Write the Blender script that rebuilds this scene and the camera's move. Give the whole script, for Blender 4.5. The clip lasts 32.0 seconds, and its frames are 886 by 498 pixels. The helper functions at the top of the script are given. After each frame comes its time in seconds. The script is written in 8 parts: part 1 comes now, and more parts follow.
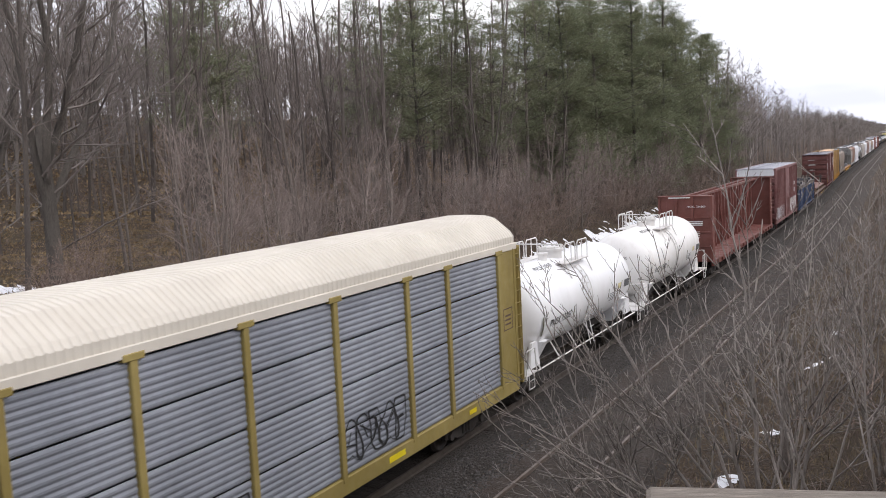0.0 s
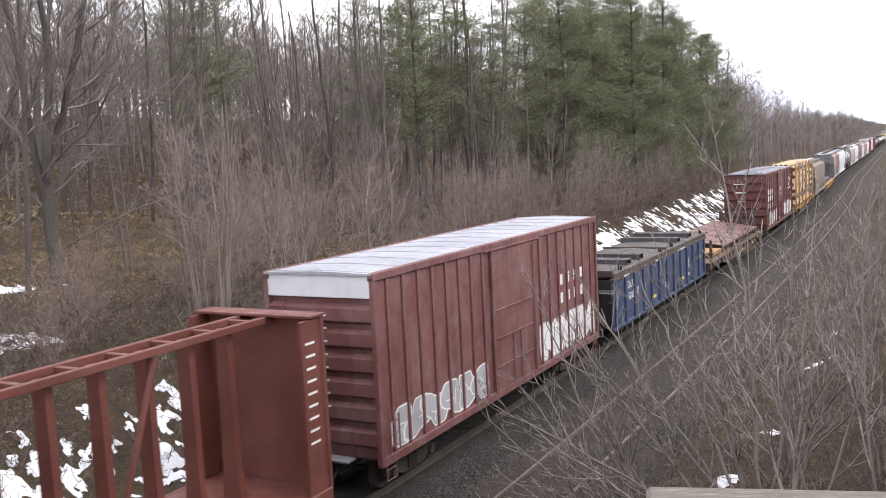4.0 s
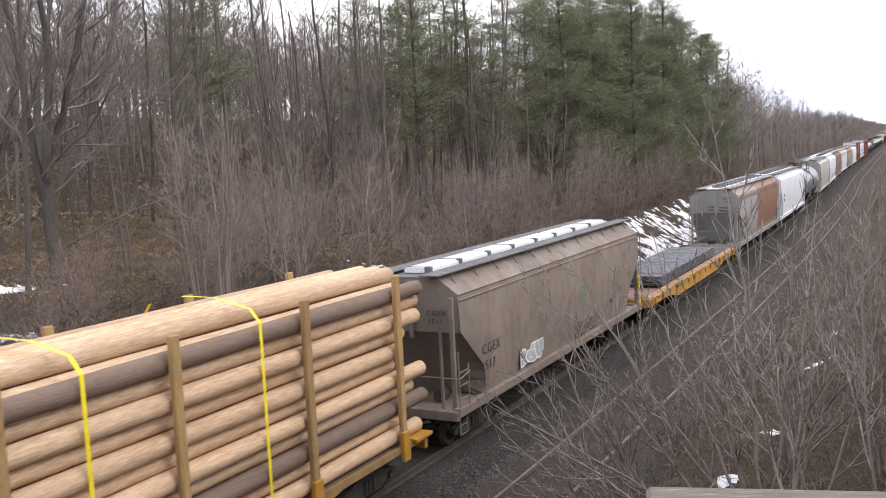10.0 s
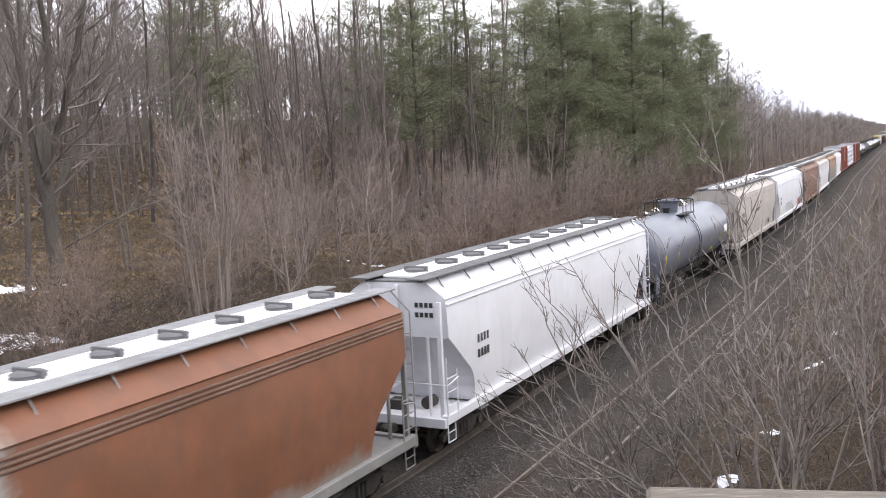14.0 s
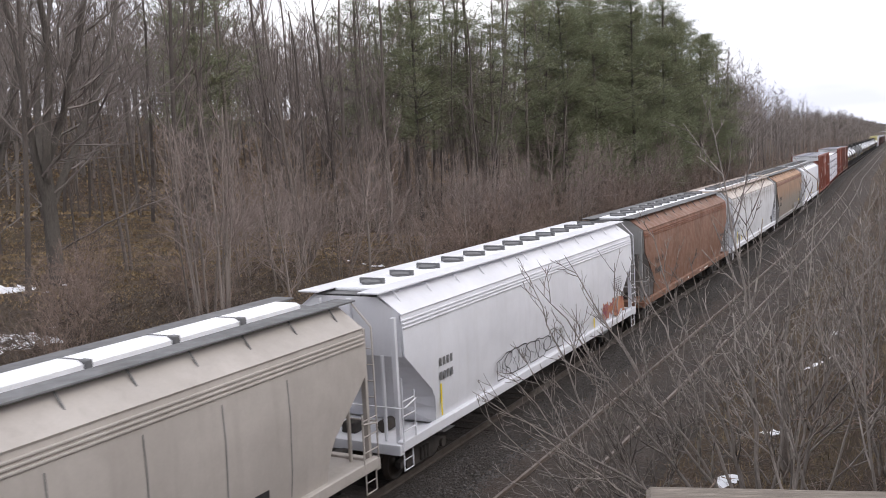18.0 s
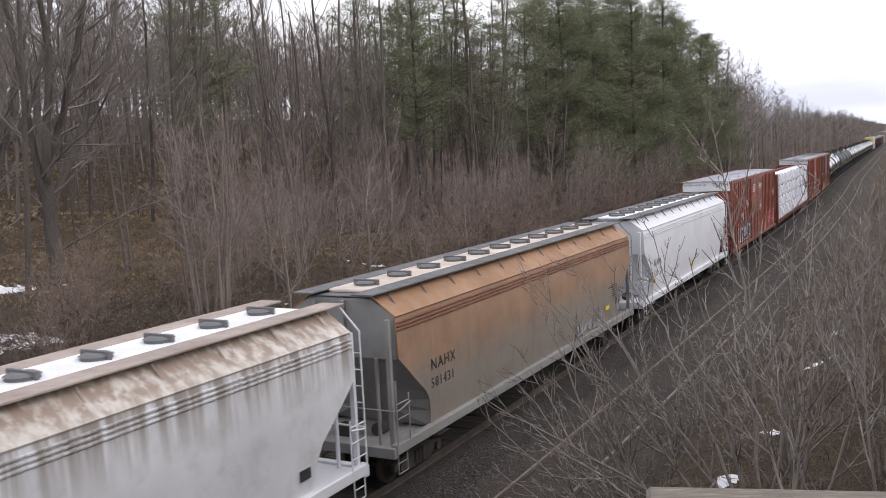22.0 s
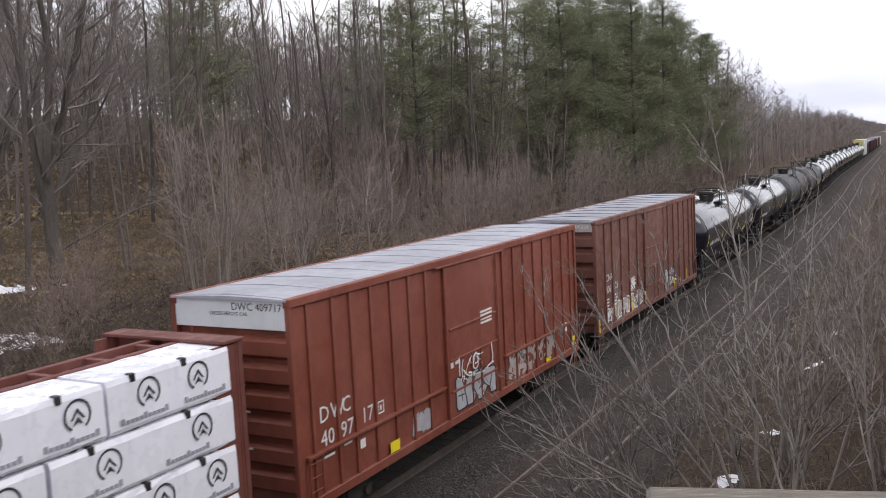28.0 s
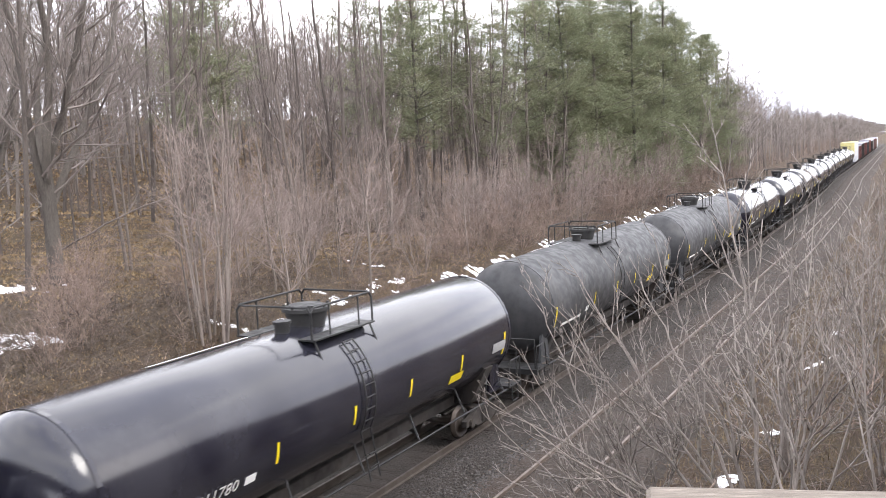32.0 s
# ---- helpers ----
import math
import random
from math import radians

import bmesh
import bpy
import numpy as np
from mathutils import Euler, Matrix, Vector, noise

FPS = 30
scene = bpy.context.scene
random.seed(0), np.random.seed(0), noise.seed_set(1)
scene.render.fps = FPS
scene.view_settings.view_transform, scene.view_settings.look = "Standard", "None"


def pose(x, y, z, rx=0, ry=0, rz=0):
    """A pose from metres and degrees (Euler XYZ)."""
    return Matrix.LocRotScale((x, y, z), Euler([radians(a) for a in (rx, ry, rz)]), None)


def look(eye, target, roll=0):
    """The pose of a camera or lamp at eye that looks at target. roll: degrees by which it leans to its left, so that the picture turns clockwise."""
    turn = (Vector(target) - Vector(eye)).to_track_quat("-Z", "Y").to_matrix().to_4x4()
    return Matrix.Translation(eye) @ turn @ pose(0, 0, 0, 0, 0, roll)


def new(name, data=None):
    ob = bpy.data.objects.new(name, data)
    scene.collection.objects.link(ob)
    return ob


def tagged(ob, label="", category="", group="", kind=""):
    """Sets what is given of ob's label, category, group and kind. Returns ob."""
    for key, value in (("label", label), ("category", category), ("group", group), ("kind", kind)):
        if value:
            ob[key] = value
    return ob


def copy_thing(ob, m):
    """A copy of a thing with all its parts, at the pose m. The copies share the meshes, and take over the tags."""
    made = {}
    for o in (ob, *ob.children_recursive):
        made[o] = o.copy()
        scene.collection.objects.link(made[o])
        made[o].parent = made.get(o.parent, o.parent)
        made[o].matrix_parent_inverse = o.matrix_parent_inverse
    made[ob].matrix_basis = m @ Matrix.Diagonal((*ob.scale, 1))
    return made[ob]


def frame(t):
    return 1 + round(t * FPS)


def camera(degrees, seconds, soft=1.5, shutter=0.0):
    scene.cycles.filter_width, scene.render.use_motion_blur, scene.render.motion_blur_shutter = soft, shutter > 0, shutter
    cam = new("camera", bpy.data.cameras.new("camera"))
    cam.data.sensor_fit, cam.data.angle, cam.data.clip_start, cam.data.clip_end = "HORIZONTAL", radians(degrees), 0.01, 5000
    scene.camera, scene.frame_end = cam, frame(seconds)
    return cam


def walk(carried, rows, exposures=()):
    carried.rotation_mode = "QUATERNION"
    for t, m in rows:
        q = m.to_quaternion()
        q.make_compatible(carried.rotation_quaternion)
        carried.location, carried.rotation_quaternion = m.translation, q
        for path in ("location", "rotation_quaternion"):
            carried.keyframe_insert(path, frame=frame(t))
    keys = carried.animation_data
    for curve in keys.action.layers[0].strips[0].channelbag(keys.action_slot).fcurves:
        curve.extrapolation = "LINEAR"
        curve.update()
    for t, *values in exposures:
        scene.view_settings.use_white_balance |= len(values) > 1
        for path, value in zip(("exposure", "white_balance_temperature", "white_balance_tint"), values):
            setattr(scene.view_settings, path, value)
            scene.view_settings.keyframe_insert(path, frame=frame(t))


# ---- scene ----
cam = camera(51.1444, 32.0, soft=0.6, shutter=0.1)
EYE = Vector((12.4446, 0.0, 7.8493))
VIEW = Vector((-math.sin(radians(28.651)) * math.cos(radians(6.009)), math.cos(radians(28.651)) * math.cos(radians(6.009)), -math.sin(radians(6.009))))
STAND = look(EYE, EYE + VIEW * 10, -2.807)
EXPOSURES = [(0.0, -0.13), (1.0, -0.43), (2.0, -0.58), (3.0, 0.15), (4.0, 0.39), (6.0, 0.67), (7.0, 0.53), (8.0, 0.55), (9.0, 0.49), (10.0, 0.19), (11.0, 0.52), (12.0, 0.3), (13.0, 0.34), (14.0, 0.39), (17.0, 0.35), (18.0, -0.11), (19.0, -0.58), (20.0, 0.22), (21.0, 0.02), (22.0, -0.21), (23.0, 0.34), (24.0, -0.33), (25.0, -0.14), (25.6, 0.14), (27.5, -0.61), (28.0, -0.25), (29.0, 0.59), (30.0, 0.85), (31.0, 1.03), (32.0, 1.07)]
walk(cam, [(0.0, STAND), (32.0, STAND)], EXPOSURES)

SPEED = 14.69


def bend(y):
    """How far the line has swung towards -x at y: straight, then a wide curve, then straight again."""
    d = min(max(0.0, y - 20.0), 130.0)
    return -(d * d) / 4600.0 - max(0.0, y - 150.0) * 2 * 130.0 / 4600.0 + max(0.0, y - 170.0) * 0.02


# ---- world and sun ----
world = bpy.data.worlds.new("overcast_sky")
scene.world = world
world.use_nodes = True
wn, wl = world.node_tree.nodes, world.node_tree.links
wn.clear()
w_out, w_bg = wn.new("ShaderNodeOutputWorld"), wn.new("ShaderNodeBackground")
w_sky = wn.new("ShaderNodeTexSky")
w_sky.sky_type, w_sky.sun_disc = "NISHITA", False
w_sky.sun_elevation, w_sky.sun_rotation = radians(28), radians(60)
w_sky.air_density, w_sky.dust_density, w_sky.ozone_density = 1.0, 3.0, 2.0
w_noise, w_ramp, w_mix = wn.new("ShaderNodeTexNoise"), wn.new("ShaderNodeValToRGB"), wn.new("ShaderNodeMixRGB")
w_noise.inputs["Scale"].default_value, w_noise.inputs["Detail"].default_value = 1.7, 5.0
w_at, w_map = wn.new("ShaderNodeTexCoord"), wn.new("ShaderNodeMapping")
w_map.inputs["Scale"].default_value, w_map.inputs["Location"].default_value = (1, 1, 4.5), (0.3, 0.2, 0.1)
wl.new(w_at.outputs["Generated"], w_map.inputs["Vector"])
wl.new(w_map.outputs["Vector"], w_noise.inputs["Vector"])
w_ramp.color_ramp.elements[0].position, w_ramp.color_ramp.elements[1].position = 0.38, 0.62
w_ramp.color_ramp.elements[0].color, w_ramp.color_ramp.elements[1].color = (7.2, 7.4, 8.8, 1), (12.3, 12.2, 12.6, 1)
w_mix.inputs["Fac"].default_value = 0.9
wl.new(w_noise.outputs["Fac"], w_ramp.inputs["Fac"])
wl.new(w_sky.outputs["Color"], w_mix.inputs["Color1"])
wl.new(w_ramp.outputs["Color"], w_mix.inputs["Color2"])
wl.new(w_mix.outputs["Color"], w_bg.inputs["Color"])
w_bg.inputs["Strength"].default_value = 0.15
wl.new(w_bg.outputs["Background"], w_out.inputs["Surface"])
sun = new("sun", bpy.data.lights.new("sun", "SUN"))
sun.data.energy, sun.data.angle, sun.data.color = 1.1, radians(25), (1.0, 0.955, 0.9)
sun.matrix_world = look((60, 35, 60), (0, 30, 0))


# ---- materials ----
def mat_base(name, rough, metal=0.0):
    m = bpy.data.materials.new(name)
    m.use_nodes = True
    b = m.node_tree.nodes["Principled BSDF"]
    b.inputs["Roughness"].default_value, b.inputs["Metallic"].default_value = rough, metal
    return m, m.node_tree.nodes, m.node_tree.links, b


def noise_fac(nd, lk, scale, stretch=(1, 1, 1), lo=0.4, hi=0.62, detail=6.0, rough=0.6):
    tc, mp, nz = nd.new("ShaderNodeTexCoord"), nd.new("ShaderNodeMapping"), nd.new("ShaderNodeTexNoise")
    mp.inputs["Scale"].default_value = stretch
    nz.inputs["Scale"].default_value, nz.inputs["Detail"].default_value, nz.inputs["Roughness"].default_value = scale, detail, rough
    mr = nd.new("ShaderNodeMapRange")
    mr.inputs["From Min"].default_value, mr.inputs["From Max"].default_value = lo, hi
    lk.new(tc.outputs["Object"], mp.inputs["Vector"])
    lk.new(mp.outputs["Vector"], nz.inputs["Vector"])
    lk.new(nz.outputs["Fac"], mr.inputs["Value"])
    return mr.outputs["Result"]


def mixed(nd, lk, fac, a, b, amount=1.0, mode="MIX"):
    mx = nd.new("ShaderNodeMixRGB")
    mx.blend_type = mode
    if amount != 1.0:
        mu = nd.new("ShaderNodeMath")
        mu.operation = "MULTIPLY"
        mu.inputs[1].default_value = amount
        lk.new(fac, mu.inputs[0])
        fac = mu.outputs["Value"]
    lk.new(fac, mx.inputs["Fac"])
    for k, c in (("Color1", a), ("Color2", b)):
        if isinstance(c, tuple):
            mx.inputs[k].default_value = (*c, 1)
        else:
            lk.new(c, mx.inputs[k])
    return mx.outputs["Color"]


def bumped(nd, lk, bsdf, fac, strength, dist=0.01):
    bp = nd.new("ShaderNodeBump")
    bp.inputs["Strength"].default_value, bp.inputs["Distance"].default_value = strength, dist
    lk.new(fac, bp.inputs["Height"])
    lk.new(bp.outputs["Normal"], bsdf.inputs["Normal"])


def paint(name, col, dirt=(0.09, 0.075, 0.06), amt=0.35, rough=0.5, streak=0.4, metal=0.0, fade=0.25, vary=0.12, gloss=None):
    """Weathered paint on steel: faded patches, road dirt, and runs down the side."""
    m, nd, lk, b = mat_base(name, rough, metal)
    col = tuple(k * (0.84 if max(col) < 0.6 else 0.95 if max(col) < 0.8 else 1.0) for k in col)  # scales dark coats down most, near-white coats not at all
    pale = tuple(min(1, c * (1 + fade) + 0.02) for c in col)
    c = mixed(nd, lk, noise_fac(nd, lk, 0.5), col, pale)
    c = mixed(nd, lk, noise_fac(nd, lk, 1.3, lo=0.46, hi=0.75), c, dirt, amt)
    c = mixed(nd, lk, noise_fac(nd, lk, 2.4, (1.6, 1.6, 0.16), 0.5, 0.78), c, dirt, streak)
    c = mixed(nd, lk, noise_fac(nd, lk, 22.0, lo=0.3, hi=0.75), c, tuple(k * 0.6 for k in col), vary)
    lk.new(c, b.inputs["Base Color"])
    rr = nd.new("ShaderNodeMapRange")
    rr.inputs["To Min"].default_value, rr.inputs["To Max"].default_value = rough - 0.08 if gloss is None else rough - 0.02, min(1, rough + (0.2 if gloss is None else 0.02))
    lk.new(noise_fac(nd, lk, 3.0), rr.inputs["Value"])
    lk.new(rr.outputs["Result"], b.inputs["Roughness"])
    if gloss is not None:
        b.inputs["Specular IOR Level"].default_value = gloss
        b.inputs["Coat Weight"].default_value, b.inputs["Coat Roughness"].default_value = 0.65, rough
    bumped(nd, lk, b, noise_fac(nd, lk, 5.0 if gloss is None else 2.0), 0.12 if gloss is None else 0.012, 0.006)
    return m


def rough_stuff(name, cols, scale=3.0, rough=0.9, bump=0.5, dist=0.02, stretch=(1, 1, 1), fine=30.0, per=0.0):
    """Earth, bark, wood, stone: three tones in two sizes of patch, with relief."""
    m, nd, lk, b = mat_base(name, rough)
    c = mixed(nd, lk, noise_fac(nd, lk, scale, stretch), cols[0], cols[1])
    c = mixed(nd, lk, noise_fac(nd, lk, fine, stretch, 0.35, 0.7), c, cols[2], 0.7)
    if per:
        oi, mr = nd.new("ShaderNodeObjectInfo"), nd.new("ShaderNodeMapRange")
        mr.inputs["To Min"].default_value, mr.inputs["To Max"].default_value = 1 - per, 1 + per
        lk.new(oi.outputs["Random"], mr.inputs["Value"])
        hs = nd.new("ShaderNodeHueSaturation")
        lk.new(mr.outputs["Result"], hs.inputs["Value"])
        lk.new(c, hs.inputs["Color"])
        c = hs.outputs["Color"]
    lk.new(c, b.inputs["Base Color"])
    bumped(nd, lk, b, noise_fac(nd, lk, fine, stretch), bump, dist)
    return m


def island_stuff(name, a, bcol, rough=0.9):
    """Twigs, needles, blades: each piece its own shade between two."""
    m, nd, lk, b = mat_base(name, rough)
    ge = nd.new("ShaderNodeNewGeometry")
    c = mixed(nd, lk, ge.outputs["Random Per Island"], a, bcol)
    c = mixed(nd, lk, noise_fac(nd, lk, 0.35), c, tuple(k * 0.7 for k in a), 0.5)
    lk.new(c, b.inputs["Base Color"])
    return m


def two_paint(name, base, patch, edges, dirt=(0.1, 0.085, 0.07), amt=0.3, rough=0.55, low=None, wob=0.5):
    """Paint with a second colour over the stretch edges=(y0, y1) of the car, and low=(z, colour) a third below a wavy line."""
    m, nd, lk, b = mat_base(name, rough)
    tc, sp = nd.new("ShaderNodeTexCoord"), nd.new("ShaderNodeSeparateXYZ")
    lk.new(tc.outputs["Object"], sp.inputs["Vector"])

    def step(out, at, soft, sign):
        wv, ad, mr = noise_fac(nd, lk, 0.9, lo=0.3, hi=0.7), nd.new("ShaderNodeMath"), nd.new("ShaderNodeMapRange")
        ad.operation, ad.inputs[1].default_value = "MULTIPLY_ADD", wob
        lk.new(wv, ad.inputs[0])
        lk.new(out, ad.inputs[2])
        mr.inputs["From Min"].default_value, mr.inputs["From Max"].default_value = at + wob / 2 - soft * sign, at + wob / 2 + soft * sign
        lk.new(ad.outputs["Value"], mr.inputs["Value"])
        return mr.outputs["Result"]

    ml = nd.new("ShaderNodeMath")
    ml.operation = "MULTIPLY"
    lk.new(step(sp.outputs["Y"], edges[0], 0.12, 1), ml.inputs[0])
    lk.new(step(sp.outputs["Y"], edges[1], 0.12, -1), ml.inputs[1])
    c = mixed(nd, lk, noise_fac(nd, lk, 0.6), base, tuple(min(1, k * 1.25) for k in base))
    pc = mixed(nd, lk, noise_fac(nd, lk, 0.7), patch, tuple(k * 0.8 for k in patch))
    c = mixed(nd, lk, ml.outputs["Value"], c, pc)
    if low:
        c = mixed(nd, lk, step(sp.outputs["Z"], low[0], low[2], -1), c, low[1], 0.85)
    c = mixed(nd, lk, noise_fac(nd, lk, 1.6, lo=0.45, hi=0.75), c, dirt, amt)
    c = mixed(nd, lk, noise_fac(nd, lk, 2.2, (1.6, 1.6, 0.14), 0.5, 0.8), c, dirt, amt)
    lk.new(c, b.inputs["Base Color"])
    bumped(nd, lk, b, noise_fac(nd, lk, 5.0), 0.12, 0.006)
    return m


def run_paint(name, col, stain, z0, z1, rough=0.5):
    """Pale paint with dark runs that hang from the eave between z1 and z0."""
    m, nd, lk, b = mat_base(name, rough)
    tc, sp, mr = nd.new("ShaderNodeTexCoord"), nd.new("ShaderNodeSeparateXYZ"), nd.new("ShaderNodeMapRange")
    lk.new(tc.outputs["Object"], sp.inputs["Vector"])
    mr.inputs["From Min"].default_value, mr.inputs["From Max"].default_value = z0, z1
    mr.inputs["To Max"].default_value = 1.3
    lk.new(sp.outputs["Z"], mr.inputs["Value"])
    ml = nd.new("ShaderNodeMath")
    ml.operation = "MULTIPLY"
    ml.use_clamp = True
    lk.new(mr.outputs["Result"], ml.inputs[0])
    lk.new(noise_fac(nd, lk, 3.2, (1, 1.4, 0.07), 0.38, 0.6, 3.0), ml.inputs[1])
    c = mixed(nd, lk, noise_fac(nd, lk, 0.6), col, tuple(k * 0.88 for k in col))
    c = mixed(nd, lk, ml.outputs["Value"], c, stain, 0.85)
    c = mixed(nd, lk, noise_fac(nd, lk, 1.6, lo=0.5, hi=0.8), c, stain, 0.35)
    lk.new(c, b.inputs["Base Color"])
    bumped(nd, lk, b, noise_fac(nd, lk, 5.0), 0.12, 0.006)
    return m


GRIME = paint("grimy_underframe_steel", (0.0294, 0.0252, 0.0235), (0.09, 0.07, 0.055), 0.5, 0.8)
WHEEL = paint("worn_wheel_steel", (0.042, 0.0378, 0.0353), (0.12, 0.08, 0.055), 0.5, 0.6, metal=0.4)
TREAD = paint("polished_wheel_tread", (0.336, 0.336, 0.336), (0.2, 0.18, 0.16), 0.2, 0.3, metal=0.9)
BLACK = paint("black_steel", (0.0101, 0.0101, 0.0109), (0.05, 0.045, 0.04), 0.4, 0.55)
GALV = paint("galvanised_grating", (0.302, 0.302, 0.311), (0.2, 0.18, 0.16), 0.4, 0.55, metal=0.3)
GREYDK = paint("dull_grey_walkway", (0.143, 0.143, 0.147), (0.1, 0.09, 0.08), 0.4, 0.7)
SNOWY = rough_stuff("thin_old_snow", ((0.82, 0.82, 0.84), (0.7, 0.7, 0.73), (0.9, 0.9, 0.9)), 1.2, 0.8, 0.4)
SNOW = rough_stuff("packed_snow", ((0.84, 0.84, 0.87), (0.76, 0.77, 0.82), (0.92, 0.92, 0.93)), 1.5, 0.7, 0.5, 0.03, fine=9)
YELLOW = paint("safety_yellow_paint", (0.521, 0.353, 0.0168), (0.2, 0.14, 0.05), 0.3, 0.5, fade=0.1)
TAPE = paint("yellow_reflective_tape", (0.8, 0.62, 0.01), (0.4, 0.3, 0.05), 0.15, 0.4, 0.1)
LETTER_WHITE = paint("white_stencil_paint", (0.74, 0.74, 0.72), (0.4, 0.36, 0.32), 0.2, 0.6, 0.1)
LETTER_BLACK = paint("black_stencil_paint", (0.0252, 0.0252, 0.0252), (0.12, 0.12, 0.12), 0.2, 0.6, 0.1)
WHITE_PAINT = paint("white_car_paint", (0.7, 0.7, 0.735), (0.46, 0.44, 0.42), 0.12, 0.45, 0.18, fade=0.06, vary=0.05)
FLAT_WHITE = paint("white_end_band_paint", (0.74, 0.75, 0.77), (0.35, 0.32, 0.3), 0.2, 0.5, 0.15, fade=0.06, vary=0.05)


# ---- geometry helper ----
class Geo:
    """Collects vertices and faces of one mesh."""

    def __init__(self):
        self.v, self.f, self.s = [], [], []

    def add(self, verts, faces, smooth=False):
        n = len(self.v)
        self.v.extend([tuple(p) for p in verts])
        self.f.extend([tuple(i + n for i in q) for q in faces])
        self.s.extend([smooth] * len(faces))
        return self

    def box(self, x0, x1, y0, y1, z0, z1, c=0.0):
        lo, hi = (x0, y0, z0), (x1, y1, z1)
        if c <= 0:
            vs = [(hi[0] if i & 1 else lo[0], hi[1] if i & 2 else lo[1], hi[2] if i & 4 else lo[2]) for i in range(8)]
            return self.add(vs, [(0, 2, 3, 1), (4, 5, 7, 6), (0, 1, 5, 4), (2, 6, 7, 3), (0, 4, 6, 2), (1, 3, 7, 5)])
        vs, mid = [], [(a + b) / 2 for a, b in zip(lo, hi)]
        for i in range(8):
            for a in range(3):
                p = []
                for k in range(3):
                    up = bool(i & (1 << k))
                    e = hi[k] if up else lo[k]
                    p.append(e if k == a else e + (-c if up else c))
                vs.append(tuple(p))
        fs = []
        for a in range(3):
            b, d = (a + 1) % 3, (a + 2) % 3
            for s in (0, 1):
                q = [(s << a) | (j << b) | (k << d) for j, k in ((0, 0), (1, 0), (1, 1), (0, 1))]
                fs.append([i * 3 + a for i in q])
            for j in (0, 1):
                for k in (0, 1):
                    i0 = (j << b) | (k << d)
                    i1 = i0 | (1 << a)
                    fs.append([i0 * 3 + b, i1 * 3 + b, i1 * 3 + d, i0 * 3 + d])
        fs += [[i * 3, i * 3 + 1, i * 3 + 2] for i in range(8)]
        out = []
        for q in fs:
            p = [Vector(vs[i]) for i in q]
            nrm, cen = (p[1] - p[0]).cross(p[2] - p[0]), sum(p, Vector()) / len(p) - Vector(mid)
            out.append(q if nrm.dot(cen) > 0 else q[::-1])
        return self.add(vs, out)

    def tube(self, p, q, r, r2=None, n=8, cap=True):
        p, q, r2 = Vector(p), Vector(q), r if r2 is None else r2
        d = (q - p).normalized()
        a = d.orthogonal().normalized()
        b = d.cross(a)
        ring = [a * math.cos(k * math.tau / n) + b * math.sin(k * math.tau / n) for k in range(n)]
        vs = [p + e * r for e in ring] + [q + e * r2 for e in ring]
        self.add(vs, [(k, (k + 1) % n, n + (k + 1) % n, n + k) for k in range(n)], n > 5)
        if cap:
            self.add(vs[:n], [tuple(range(n))[::-1]])
            self.add(vs[n:], [tuple(range(n))])
        return self

    def path(self, pts, r, n=6):
        for p, q in zip(pts, pts[1:]):
            self.tube(p, q, r, n=n)
        return self

    def loft(self, rings, closed=True, caps=True, smooth=False):
        n = len(rings[0])
        vs = [p for g in rings for p in g]
        m = n if closed else n - 1
        fs = [(i * n + k, i * n + (k + 1) % n, (i + 1) * n + (k + 1) % n, (i + 1) * n + k) for i in range(len(rings) - 1) for k in range(m)]
        self.add(vs, fs, smooth)
        if caps:
            self.add(rings[0], [tuple(range(n))[::-1]])
            self.add(rings[-1], [tuple(range(n))])
        return self

    def sweep_y(self, prof, y0, y1, smooth=False):
        return self.loft([[(x, y, z) for x, z in prof] for y in (y0, y1)], smooth=smooth)

    def sweep_x(self, prof, x0, x1):
        return self.loft([[(x, y, z) for y, z in prof] for x in (x0, x1)])

    def quads(self, vs):
        return self.add(vs, [tuple(range(k, k + 4)) for k in range(0, len(vs), 4)])

    def mesh(self, name):
        me = bpy.data.meshes.new(name)
        me.from_pydata(self.v, [], self.f)
        me.polygons.foreach_set("use_smooth", self.s)
        me.update()
        return me


def part(name, geo, material, parent, label=""):
    """Links a Geo (or a mesh that is there already) as one mesh object under a thing or a part."""
    me = geo.mesh(name) if isinstance(geo, Geo) else geo
    if not me.materials:
        me.materials.append(material)
    ob = new(name, me)
    ob.parent = parent
    if label:
        ob["label"] = label
    return ob


def twin(ob, x=0.0, y=0.0, z=0.0):
    """A second piece on the same mesh, moved."""
    c = ob.copy()
    scene.collection.objects.link(c)
    c.location = ob.location + Vector((x, y, z))
    return c


LETTERS = {}


def letters(parent, text, size, along, z, out, material, face="side", name="lettering", gap=1.0):
    """Painted words on the near side (out = x, along = y) or the front end (out = y, along = x)."""
    key = (text, size, gap, material.name)
    if key not in LETTERS:
        cu = bpy.data.curves.new("words", "FONT")
        cu.body, cu.size, cu.extrude, cu.space_character, cu.resolution_u = text, size * 1.4, 0.002, gap, 2
        tmp = bpy.data.objects.new("words", cu)
        me = bpy.data.meshes.new_from_object(tmp)
        bpy.data.objects.remove(tmp)
        me.materials.clear()
        me.materials.append(material)
        LETTERS[key] = me
    ob = new(name, LETTERS[key])
    ob.parent = parent
    if face == "side":
        ob.matrix_basis = Matrix(((0, 0, 1, out), (1, 0, 0, along), (0, 1, 0, z), (0, 0, 0, 1)))
    else:
        ob.matrix_basis = Matrix(((1, 0, 0, along), (0, 0, -1, out), (0, 1, 0, z), (0, 0, 0, 1)))
    return ob


